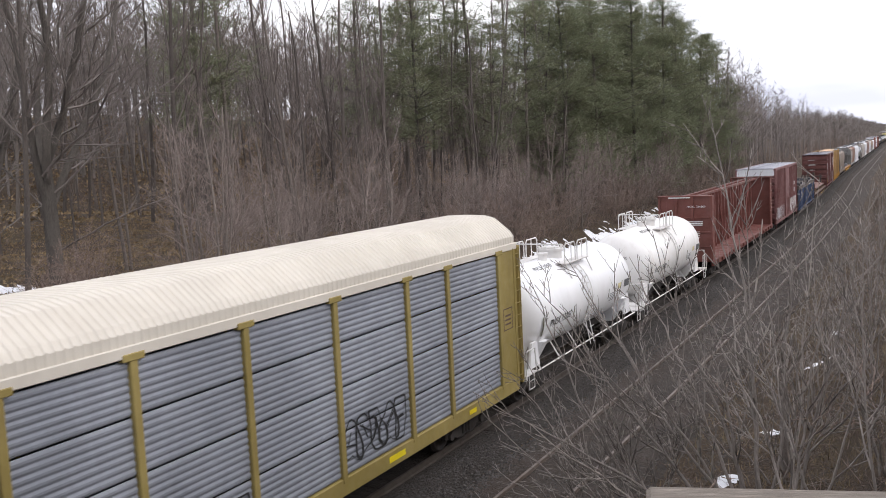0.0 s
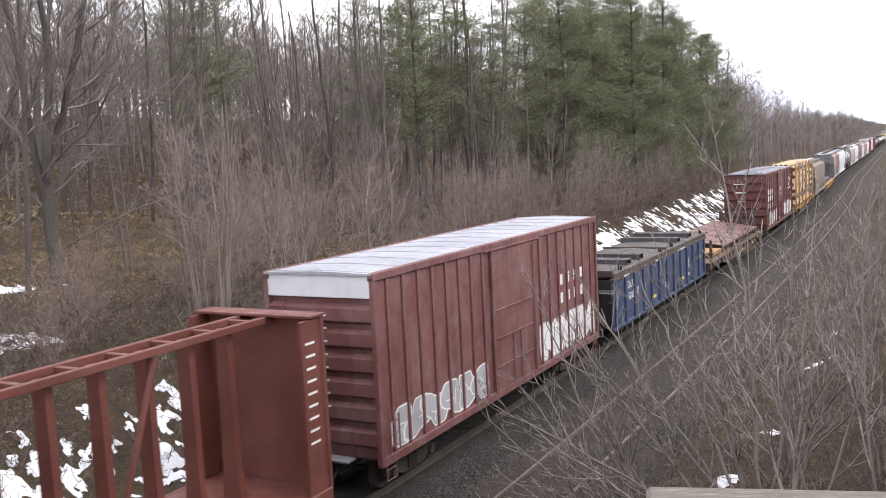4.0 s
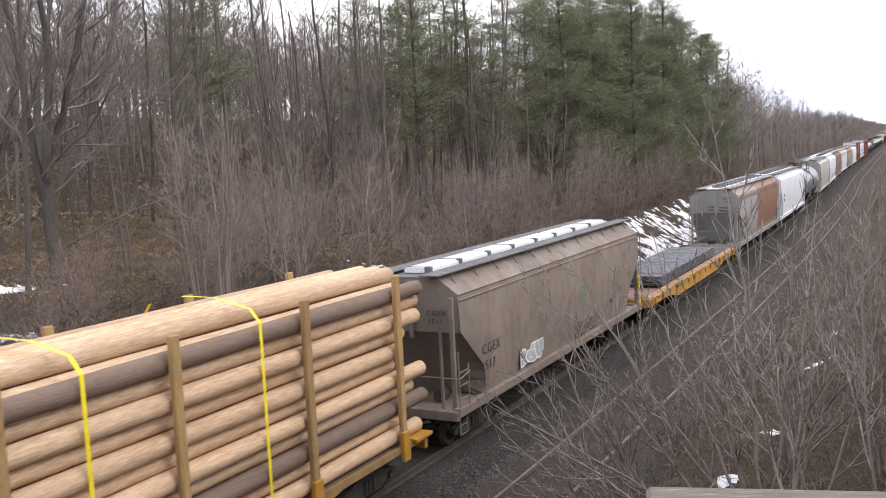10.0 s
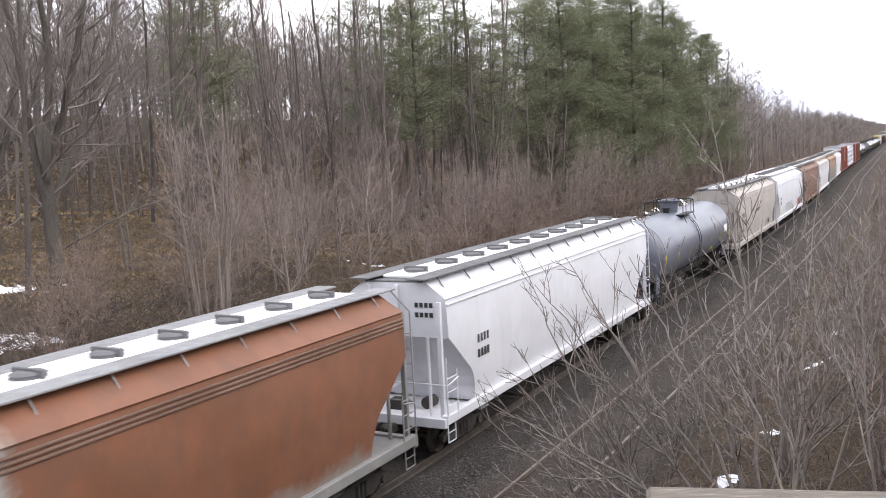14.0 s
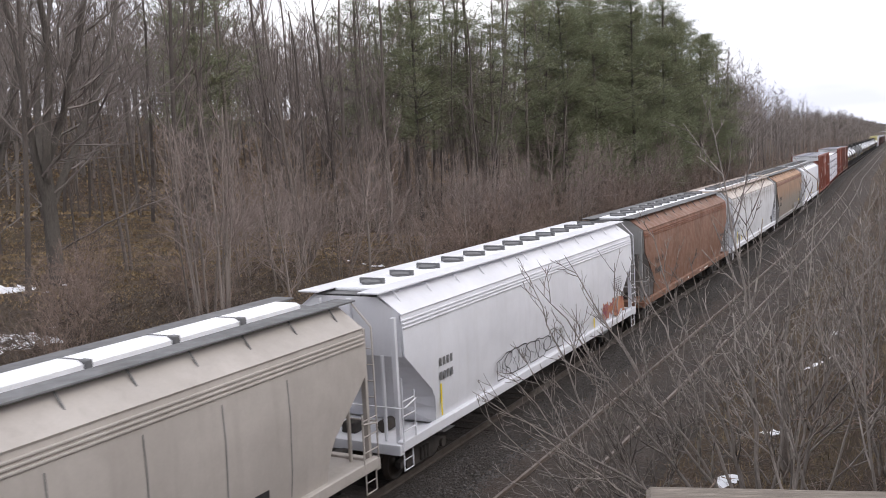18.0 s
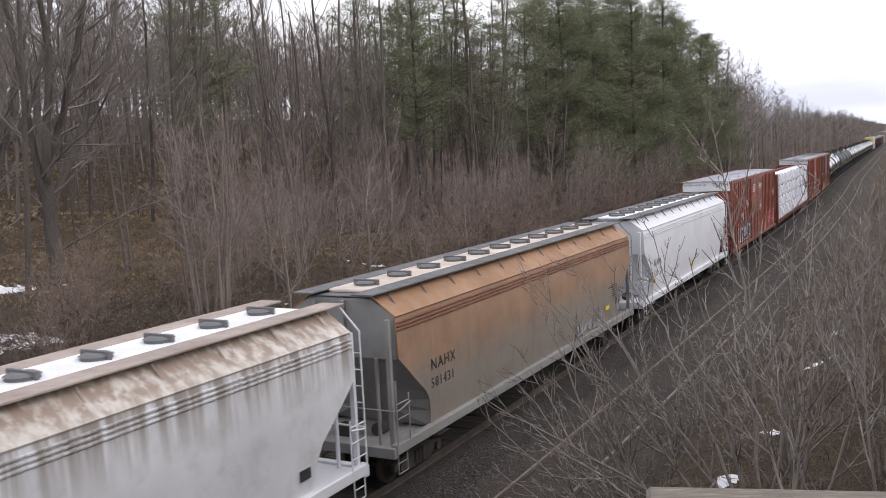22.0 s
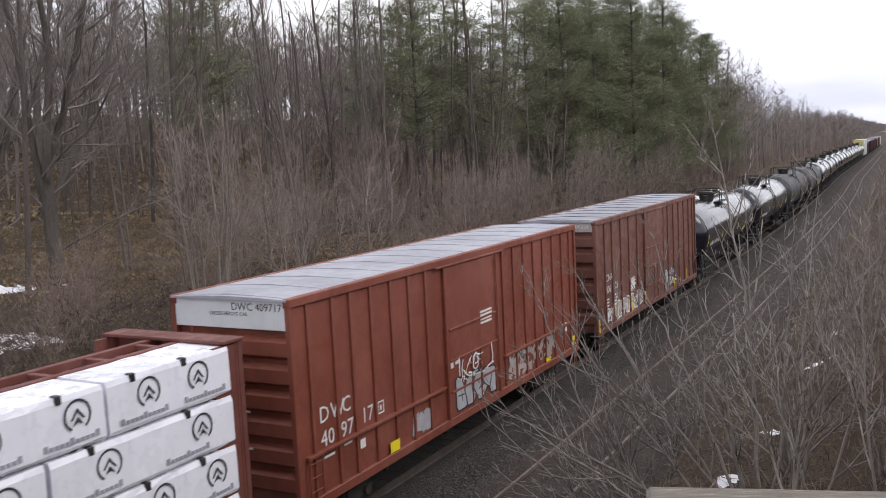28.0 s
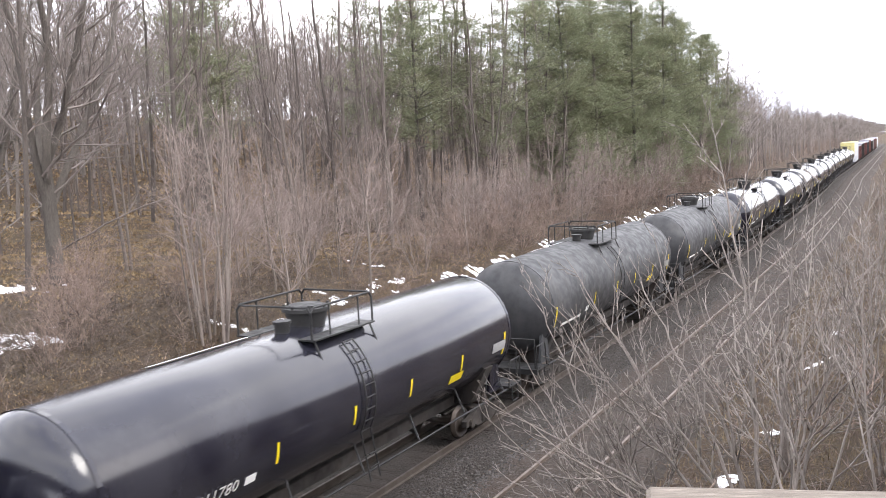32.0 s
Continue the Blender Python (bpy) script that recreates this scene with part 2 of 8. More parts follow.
def bars(parent, rows, material, out, face="side", name="stencil_lines"):
    """Lines of small print as plain bars: rows of (along0, along1, z, height)."""
    each = "stencil_line" if name == "stencil_lines" else name
    for a0, a1, z, h in rows:
        part(each, Geo().box(out, out + 0.004, a0, a1, z, z + h) if face == "side" else Geo().box(a0, a1, out - 0.004, out, z, z + h), material, parent)


def scrawl(parent, y0, y1, z0, z1, out, material, n, wide, seed, name="graffiti", label=""):
    """Sprayed paint: looping ribbons, no letters."""
    rnd, g = random.Random(seed), Geo()
    for k in range(n):
        y, z = rnd.uniform(y0, y1), rnd.uniform(z0, z1)
        a, turn, w = rnd.uniform(0, 6.3), rnd.uniform(-0.9, 0.9), wide * rnd.uniform(0.6, 1.3)
        prev = None
        for i in range(rnd.randint(5, 11)):
            ny, nz = y + math.cos(a) * 0.12, z + math.sin(a) * 0.12
            if not (y0 < ny < y1 and z0 < nz < z1):
                a += 2.0
                prev = None
                continue
            px, pz = -math.sin(a) * w / 2, math.cos(a) * w / 2
            cur = [(out + 0.0004 * k, y + px, z + pz), (out + 0.0004 * k, y - px, z - pz)]
            if prev:
                g.add([prev[0], prev[1], cur[1], cur[0]], [(0, 1, 2, 3)])
            prev, y, z = cur, ny, nz
            a += turn + rnd.uniform(-0.5, 0.5)
    return tagged(part(name, g, material, parent, label), kind="stuff")


def bubbles(parent, y0, y1, z0, z1, out, fill, edge, n, seed, label, wide=0.045):
    """Sprayed throw-up: swollen shapes side by side, with an outline and a few inner strokes, no letters."""
    rnd, body, rim = random.Random(seed), Geo(), Geo()
    step = (y1 - y0) / n
    for k in range(n):
        cy, cz, x = y0 + step * (k + 0.5), (z0 + z1) / 2 + rnd.uniform(-0.06, 0.06), out + 0.0012 * k
        p, q, turn = rnd.uniform(0, 6.3), rnd.uniform(0, 6.3), rnd.uniform(-0.3, 0.3)
        ring = []
        for i in range(20):
            a = i * math.tau / 20
            r = 1 + 0.2 * math.sin(2 * a + p) + 0.22 * math.sin(3 * a + q)
            y, z = step * 0.74 * r * math.cos(a), (z1 - z0) * 0.52 * r * math.sin(a)
            ring.append((min(y1, max(y0, cy + y + turn * z)), min(z1, max(z0, cz + z))))
        if fill:
            body.add([(x, cy, cz)] + [(x, y, z) for y, z in ring], [(0, 1 + i, 1 + (i + 1) % 20) for i in range(20)])
        inner = [(cy + (y - cy) * (1 - wide / (step * 0.5)), cz + (z - cz) * (1 - 2 * wide / (z1 - z0))) for y, z in ring]
        rim.add([(x + 0.0006, y, z) for y, z in ring + inner], [(i, (i + 1) % 20, 20 + (i + 1) % 20, 20 + i) for i in range(20)])
        for _ in range(2):
            a, ln, yy, zz = rnd.uniform(0, 6.3), rnd.uniform(0.25, 0.5) * (z1 - z0), cy + rnd.uniform(-0.2, 0.2) * step, cz + rnd.uniform(-0.15, 0.15)
            c, d = math.cos(a), math.sin(a)
            rim.add([(x + 0.0008, yy + c * f * ln / 2 - d * g * wide * 0.4, zz + d * f * ln / 2 + c * g * wide * 0.4) for f, g in ((-1, -1), (1, -1), (1, 1), (-1, 1))], [(0, 1, 2, 3)])
    if fill:
        tagged(part("graffiti", body, fill, parent, label), kind="stuff")
    tagged(part("graffiti", rim, edge, parent, label if not fill else ""), kind="stuff")


MOVERS = []


def rail_pose(s, length, t):
    """Where a car whose front end stood at s at the start is at t, on the line."""
    y = s - SPEED * t
    x0, x1 = bend(y), bend(y + length)
    return Matrix.Translation((x0, y, 0)) @ Matrix.Rotation(math.atan2(x0 - x1, length), 4, "Z")


def moving(ob, s, length, off=(0, 0, 0)):
    m = Matrix.Translation(off)
    ob.matrix_basis = rail_pose(s, length, 0) @ m
    MOVERS.append((ob, s, length, m))
    return ob


def motions():
    for ob, s, length, m in MOVERS:
        walk(ob, [(t, rail_pose(s, length, t) @ m) for t in range(0, 33, 2)])


# ---- ground ----
SECTION_U = [-1500, -400, -140, -100, -86, -74, -62, -50, -40, -28, -18, -12.5, -10.4, -6.7, -5.0, -3.4, -2.5, 6.6, 7.6, 9.0, 10.6, 12.2, 14.5, 22, 70, 400, 1500]
SECTION_Z = [14.6, 14.6, 14.9, 15.3, 14.6, 11.4, 7.2, 4.5, 3.4, 2.8, 2.3, 1.9, 1.55, -0.9, -1.05, -0.55, -0.38, -0.4, -0.55, -0.15, 0.5, 1.6, 3.2, 5.0, 6.0, 7, 8]


def land(x, y):
    """Height of the ground, with unseen banks added that hold light off the near cars."""
    u = x - bend(y)
    z = float(np.interp(u, SECTION_U, SECTION_Z))
    # added bank out of view on the right, blocks low eastern light
    if u > 13.5:
        z = max(z, float(np.interp(y, [-60, -20, 24, 46], [0, 7.6, 7.6, 0])) * min(1.0, (u - 13.5) / 2.5))
    # added fill beside the bridge, out of view, darkens the nearest cars
    if -13 < y < 11.5 and (u < -8.0 or u > 13.5):
        fill = float(np.interp(y, [-13, -7, 1.4, 11.5], [-1.0, 6.7, 6.7, -1.0])) * min(1.0, max(0.0, max(-8.0 - u, u - 13.5) / 1.5))
        z = max(z, fill)
    rough = min(1.0, max(0.0, (abs(u - 2.0) - 4.6) / 2.0))
    z += rough * (0.22 * noise.noise((x * 0.35, y * 0.35, 0)) + 0.09 * noise.noise((x * 1.3, y * 1.3, 3)))
    z += min(1.0, max(0, (-u - 12) / 25)) * 0.9 * noise.noise((x * 0.06, y * 0.06, 7))
    return z


EARTH = None


def ground_material():
    m, nd, lk, b = mat_base("leaf_litter_and_dead_grass", 0.95)
    c = mixed(nd, lk, noise_fac(nd, lk, 0.35), (0.066, 0.041, 0.025), (0.108, 0.069, 0.039))
    c = mixed(nd, lk, noise_fac(nd, lk, 0.22, lo=0.5, hi=0.62), c, (0.115, 0.087, 0.038), 0.6)
    c = mixed(nd, lk, noise_fac(nd, lk, 7.0, lo=0.35, hi=0.7), c, (0.026, 0.018, 0.013), 0.85)
    c = mixed(nd, lk, noise_fac(nd, lk, 1.7, lo=0.5, hi=0.62), c, (0.04, 0.03, 0.022), 0.6)
    c = mixed(nd, lk, noise_fac(nd, lk, 26.0, lo=0.5, hi=0.7), c, (0.24, 0.17, 0.11), 0.6)
    lk.new(c, b.inputs["Base Color"])
    bumped(nd, lk, b, noise_fac(nd, lk, 14.0), 0.9, 0.06)
    return m


GROUND_MAT = ground_material()
us = sorted(set([-1500, -800, -400, -250, -140, -120, -100, -90, -80, -70, -62, -55, -50] + list(np.arange(-45, -12.9, 1.6)) + list(np.arange(-12.8, 14.6, 0.4)) + [16, 19, 22, 30, 45, 70, 150, 400, 800, 1500]))
ys = sorted(set([-1500, -600, -250, -100, -50, -25, -16] + list(np.arange(-13, 70, 0.6)) + list(np.arange(70, 160, 1.8)) + list(np.arange(160, 420, 8)) + [450, 500, 560, 640, 800, 1100, 1600, 2400]))
g = Geo()
g.add([(u + bend(y), y, land(u + bend(y), y)) for y in ys for u in us],
      [(j * len(us) + i, j * len(us) + i + 1, (j + 1) * len(us) + i + 1, (j + 1) * len(us) + i) for j in range(len(ys) - 1) for i in range(len(us) - 1)], True)
ground = new("ground", g.mesh("ground"))
ground.data.materials.append(GROUND_MAT)
tagged(ground, "brown leaf litter and dead grass on a railway cutting", "ground", kind="structure")

# ---- tracks ----
BALLAST = rough_stuff("dirty_ballast_stone", ((0.048, 0.038, 0.033), (0.03, 0.024, 0.02), (0.08, 0.068, 0.06)), 0.8, 0.95, 1.0, 0.05, fine=16)
BALLAST_OLD = rough_stuff("weedy_brown_ballast", ((0.07, 0.05, 0.039), (0.042, 0.033, 0.027), (0.1, 0.08, 0.067)), 0.5, 0.95, 1.0, 0.05, fine=14)
RAIL_BRIGHT = paint("rail_with_worn_head", (0.1, 0.08, 0.068), (0.06, 0.04, 0.03), 0.4, 0.5, 0.2, metal=0.3)
RAIL_RUST = paint("rusty_rail_steel", (0.15, 0.115, 0.095), (0.26, 0.22, 0.19), 0.35, 0.55, 0.2)
TIE_WOOD = rough_stuff("weathered_creosote_tie", ((0.049, 0.0373, 0.0315), (0.0749, 0.0586, 0.0499), (0.0259, 0.0203, 0.0168)), 2.0, 0.95, 0.8, 0.02, (0.2, 3, 3), 20, 0.25)

LINE_Y = [-30, -10, 0, 10, 20, 30, 40, 50, 60, 70, 80, 90, 100, 110, 120, 130, 140, 150, 160, 170, 180, 200, 220, 240, 260, 280, 300, 330, 360, 400, 500, 600]
RAIL_PROFILE = [(-0.07, -0.17), (0.07, -0.17), (0.07, -0.155), (0.012, -0.14), (0.012, -0.045), (0.036, -0.035), (0.036, -0.004), (0.028, 0.0), (-0.028, 0.0), (-0.036, -0.004), (-0.036, -0.035), (-0.012, -0.045), (-0.012, -0.14), (-0.07, -0.155)]


def track(name, centre, lift, bed_mat, rail_mat, label, ties_to, tie_step, cover):
    root = new(name)
    tagged(root, label, "railway track", kind="structure")
    bed = Geo()
    prof = [(-2.25, -0.46), (-1.65, -0.2 + cover), (-1.0, -0.19 + cover), (0, -0.2 + cover), (1.0, -0.19 + cover), (1.65, -0.2 + cover), (2.25, -0.46)]
    fine_y = [y for y in np.arange(-12, 90, 0.3)] + [y for y in LINE_Y if y >= 90]
    rings = [[(bend(y) + centre + x, y, z + lift + (0.035 * noise.noise((x * 2.3, y * 2.3, centre)) if y < 90 else 0)) for x, z in
              [(np.interp(i, range(7), [p[0] for p in prof]), np.interp(i, range(7), [p[1] for p in prof])) for i in np.arange(0, 6.01, 0.5)]] for y in fine_y]
    bed.loft(rings, closed=False, caps=False, smooth=True)
    part("ballast_bed", bed, bed_mat, root, "dirty grey stone ballast")
    for side in (-0.7525, 0.7525):
        r = Geo()
        r.loft([[(bend(y) + centre + side + x, y, z + lift) for x, z in RAIL_PROFILE] for y in LINE_Y])
        part("rail", r, rail_mat, root)
    me = Geo().box(-1.3, 1.3, -0.115, 0.115, -0.36, -0.165, 0.012).mesh("tie")
    me.materials.append(TIE_WOOD)
    y, rnd = 2.0, random.Random(len(name))
    while y < ties_to:
        o = part("tie", me, TIE_WOOD, root)
        o.location, o.rotation_euler = (bend(y) + centre + rnd.uniform(-0.04, 0.04), y, lift + rnd.uniform(-0.02, 0.012)), (0, 0, rnd.uniform(-0.02, 0.02))
        y += tie_step
    return root


track("track_main", 0.0, 0.0, BALLAST, RAIL_BRIGHT, "main railway track with worn rails on grey ballast", 90, 0.56, 0.025)
track("track_siding", 4.23, -0.03, BALLAST_OLD, RAIL_RUST, "rusty side track half buried in brown weedy ballast", 100, 0.56, 0.07)


def bed_height(u, y):
    """Top of the ballast or of the ground beside it."""
    d1, d2 = abs(u), abs(u - 4.23)
    main = float(np.interp(d1, [1.65, 2.25, 2.3], [-0.17, -0.435, -2.0]))
    side = float(np.interp(d2, [1.65, 2.25, 2.3], [-0.155, -0.42, -2.0]))
    return max(main, side, land(u + bend(y), y))


def stones(name, label, u0, u1, y0, y1, n, size, mat, lift, seed):
    """Loose stones in one sheet of small lumps."""
    rnd = np.random.RandomState(seed)
    u, y, r = rnd.uniform(u0, u1, n), y0 + (y1 - y0) * rnd.rand(n) ** 1.6, size * rnd.uniform(0.5, 1.3, n)
    base = np.array([(1, 0, 0), (-1, 0, 0), (0, 1, 0), (0, -1, 0), (0, 0, 0.8)])
    tri = np.array([(0, 2, 4), (2, 1, 4), (1, 3, 4), (3, 0, 4)])
    ang = rnd.uniform(0, 6.3, n)
    ca, sa = np.cos(ang), np.sin(ang)
    v = base[None] * r[:, None, None] * rnd.uniform(0.6, 1.3, (n, 5, 1))
    vx = v[..., 0] * ca[:, None] - v[..., 1] * sa[:, None] + (u + np.array([bend(k) for k in y]))[:, None]
    vy = v[..., 0] * sa[:, None] + v[..., 1] * ca[:, None] + y[:, None]
    vz = v[..., 2] + np.array([bed_height(a, b) + lift for a, b in zip(u, y)])[:, None]
    ob = new(name, np_mesh(name, np.stack((vx, vy, vz), -1).reshape(-1, 3), (tri[None] + 5 * np.arange(n)[:, None, None]).reshape(-1, 3)))
    ob.data.materials.append(mat)
    return tagged(ob, label, "gravel", kind="stuff")


def np_mesh(name, verts, faces, smooth=False):
    me = bpy.data.meshes.new(name)
    k = faces.shape[1]
    me.vertices.add(len(verts))
    me.vertices.foreach_set("co", np.ascontiguousarray(verts, dtype=np.float32).ravel())
    me.loops.add(faces.size)
    me.loops.foreach_set("vertex_index", np.ascontiguousarray(faces, dtype=np.int32).ravel())
    me.polygons.add(len(faces))
    me.polygons.foreach_set("loop_start", np.arange(0, faces.size, k, dtype=np.int32))
    me.polygons.foreach_set("loop_total", np.full(len(faces), k, dtype=np.int32))
    if smooth:
        me.polygons.foreach_set("use_smooth", np.ones(len(faces), dtype=bool))
    me.update(calc_edges=True)
    return me


STONE = island_stuff("loose_ballast_stones", (0.025, 0.021, 0.019), (0.13, 0.118, 0.11))
stones("ballast_stones", "loose grey ballast stones beside the rails", 1.0, 2.9, 8, 75, 15000, 0.04, STONE, -0.004, 3)
stones("siding_stones", "loose brown and grey stones over the side track", 2.4, 7.4, 8, 75, 24000, 0.03, STONE, -0.006, 4)

# ---- snow on the bank ----
def snow_field(name, u0, u1, y0, y1, step, cover, seed, label):
    """Melting snow: a sheet over the ground with holes where litter and brush show through."""
    nu, ny = int((u1 - u0) / step), int((y1 - y0) / step)
    depth, pts = {}, {}
    for j in range(ny + 1):
        y = y0 + j * step
        for i in range(nu + 1):
            u = u0 + i * step
            a = u * 0.95 + y * 0.3
            b = y * 0.95 - u * 0.3
            k = 0.55 * noise.noise((a * 0.5, b * 0.6, seed)) + 0.55 * noise.noise((a * 1.3, b * 1.7, seed + 5)) + 0.45 * noise.noise((a * 3.2, b * 4.2, seed + 9)) + 0.3 * noise.noise((u * 8, y * 8, seed + 2))
            d = k + cover(u, y)
            depth[i, j] = d
    ids, vs, fs = {}, [], []
    for j in range(ny):
        for i in range(nu):
            c = [(i, j), (i + 1, j), (i + 1, j + 1), (i, j + 1)]
            if sum(depth[q] > 0 for q in c) < 2:
                continue
            for q in c:
                if q not in ids:
                    u, y = u0 + q[0] * step, y0 + q[1] * step
                    x = u + bend(y)
                    ids[q] = len(vs)
                    vs.append((x, y, land(x, y) + min(0.13, max(-0.05, depth[q] * 0.3 + 0.01))))
            fs.append([ids[q] for q in c])
    root = new(name)
    tagged(root, label, "snow")
    boss = list(range(len(vs)))

    def top_of(i):
        while boss[i] != i:
            boss[i] = boss[boss[i]]
            i = boss[i]
        return i

    for q in fs:
        for i in q[1:]:
            boss[top_of(i)] = top_of(q[0])
    lumps = {}
    for q in fs:
        lumps.setdefault(top_of(q[0]), []).append(q)
    for lump in lumps.values():
        if len(lump) < 3:
            continue
        used = sorted({i for q in lump for i in q})
        at = {i: n for n, i in enumerate(used)}
        part("snow_lump", Geo().add([vs[i] for i in used], [[at[i] for i in q] for q in lump], True), SNOW, root)
    return root


def bank_cover(u, y):
    top = np.interp(y, [8, 14, 20, 26, 32, 40, 60, 90, 130], [-8.2, -8.6, -9.0, -8.8, -9.0, -9.4, -9.5, -9.8, -10.2])
    dens = np.interp(y, [8, 13, 17, 21, 26, 30, 36, 50, 75, 110, 130], [0.1, 0.04, -0.12, -0.13, -0.12, 0.04, 0.12, 0.08, -0.02, -0.1, -0.25])
    return dens - max(0, top - u) * 0.5 - max(0, u + 6.2) * 0.5


snow_field("snow_bank", -13.0, -5.2, 9.0, 118.0, 0.11, bank_cover, 2, "patchy melting snow on the steep bank beside the track")
snow_field("snow_patch", -17.5, -13.5, 17.5, 23.5, 0.12, lambda u, y: 0.5 - 0.5 * math.hypot((u + 15.4), (y - 20.3) * 0.7), 11, "old snow lying in a hollow in the wood")
snow_field("snow_patch", -26.0, -21.5, 23.5, 28.5, 0.12, lambda u, y: 0.35 - 0.5 * math.hypot((u + 23.9) * 0.8, (y - 26.0) * 0.6), 14, "small patch of old snow on the woodland floor")
snow_field("snow_patch", 7.6, 9.6, 18.0, 44.0, 0.1, lambda u, y: max(0.36 - 1.3 * math.hypot(u - a, (y - b) * 0.6) for a, b in ((7.75, 22.2), (8.3, 26.2), (8.4, 34.6), (8.9, 35.6), (8.8, 40))), 21, "small leftover lumps of snow in the brush")


snow_field("snow_patch", -17.0, -13.5, 38.0, 43.0, 0.1, lambda u, y: -0.3 - 0.1 * math.hypot(u + 15.2, y - 40.4), 31, "scattered crumbs of snow under the young trees")
snow_field("snow_patch", -12.4, -9.6, 26.0, 40.0, 0.1, lambda u, y: -0.36, 33, "scattered crumbs of snow on top of the bank")


# ---- vegetation ----
def seg_mesh(name, segs, sides):
    """Tapered limbs as one mesh: rows of p, q, r0, r1."""
    s = np.array(segs, dtype=float)
    p, q, r0, r1 = s[:, 0:3], s[:, 3:6], s[:, 6], s[:, 7]
    d = q - p
    d /= np.maximum(np.linalg.norm(d, axis=1, keepdims=True), 1e-6)
    ref = np.where(np.abs(d[:, 2:3]) > 0.9, np.array([[1.0, 0, 0]]), np.array([[0, 0, 1.0]]))
    a = np.cross(d, ref)
    a /= np.linalg.norm(a, axis=1, keepdims=True)
    b = np.cross(d, a)
    n = len(s)
    ang = np.arange(sides) * 2 * np.pi / sides
    ring = a[:, None] * np.cos(ang)[None, :, None] + b[:, None] * np.sin(ang)[None, :, None]
    v = np.concatenate((p[:, None] + ring * r0[:, None, None], q[:, None] + ring * r1[:, None, None]), 1).reshape(-1, 3)
    k = np.arange(sides)
    f = np.stack((k, (k + 1) % sides, sides + (k + 1) % sides, sides + k), -1)
    f = (f[None] + (np.arange(n) * 2 * sides)[:, None, None]).reshape(-1, 4)
    return v, f


def spike_mesh(segs):
    """Fine twigs as three-sided spikes."""
    s = np.array(segs, dtype=float)
    v, _ = seg_mesh("", segs, 3)
    v = v.reshape(-1, 6, 3)
    v = np.concatenate((v[:, :3], s[:, None, 3:6]), 1).reshape(-1, 3)
    f = np.array(((0, 1, 3), (1, 2, 3), (2, 0, 3)))
    return v, (f[None] + 4 * np.arange(len(s))[:, None, None]).reshape(-1, 3)


def join_mesh(name, quads_vf, tris_vf):
    """One mesh from limbs (quads) and spikes (triangles)."""
    (v1, f1), (v2, f2) = quads_vf, tris_vf
    t1 = np.concatenate((f1[:, (0, 1, 2)], f1[:, (0, 2, 3)]))
    return np_mesh(name, np.concatenate((v1, v2)), np.concatenate((t1, f2 + len(v1))))


def limb(rnd, p, d, length, r, steps, up, wob, out, tip=0.35):
    """One limb that bends upwards; returns the points along it."""
    p, d = Vector(p), Vector(d).normalized()
    pts = [(p.copy(), d.copy(), r)]
    for i in range(steps):
        d = (d + Vector((rnd.uniform(-wob, wob), rnd.uniform(-wob, wob), up + rnd.uniform(-wob, wob) * 0.6))).normalized()
        q = p + d * (length / steps)
        r1 = r * (1 - (1 - tip) / steps)
        out.append((*p, *q, r, r1))
        p, r = q, r1
        pts.append((p.copy(), d.copy(), r))
    return pts


def side_way(rnd, d, angle):
    a = d.orthogonal().normalized()
    a.rotate(Matrix.Rotation(rnd.uniform(0, math.tau), 3, d))
    return (d * math.cos(angle) + a * math.sin(angle)).normalized()


def dress(rnd, pts, height, first, n1, n2, n3, spread, reach, thin, rise, crook, mid, fine, tips):
    """Boughs, branches and twigs along one leader given by its points."""
    last = len(pts) - 1
    for i in range(n1):
        f = first + (0.98 - first) * (i + rnd.random()) / n1
        j = min(last - 1, int(f * last))
        p0, d0, rr = pts[j]
        p = p0.lerp(pts[j + 1][0], f * last - j)
        ln = height * reach * (1.2 - f) * rnd.uniform(0.45, 1.3) + 0.3
        b = limb(rnd, p, side_way(rnd, d0, rnd.uniform(0.5, 1.05) * (0.65 + 0.5 * spread)), ln, max(thin * 1.6, min(rr * 0.5, 0.012 * ln + 0.005)), 6, rise, crook, mid, 0.3)
        for _ in range(n2):
            j2 = rnd.randint(1, 5)
            t = limb(rnd, b[j2][0], side_way(rnd, b[j2][1], rnd.uniform(0.4, 0.95)), ln * rnd.uniform(0.25, 0.6), max(thin * 1.3, b[j2][2] * 0.6), 3, rise, crook * 0.8, fine, 0.3)
            for _ in range(n3):
                j3 = rnd.randint(1, 3)
                limb(rnd, t[j3][0], side_way(rnd, t[j3][1], rnd.uniform(0.4, 0.9)), ln * rnd.uniform(0.1, 0.26), max(thin, t[j3][2] * 0.6), 1, 0.05, 0.12, tips, 0.4)


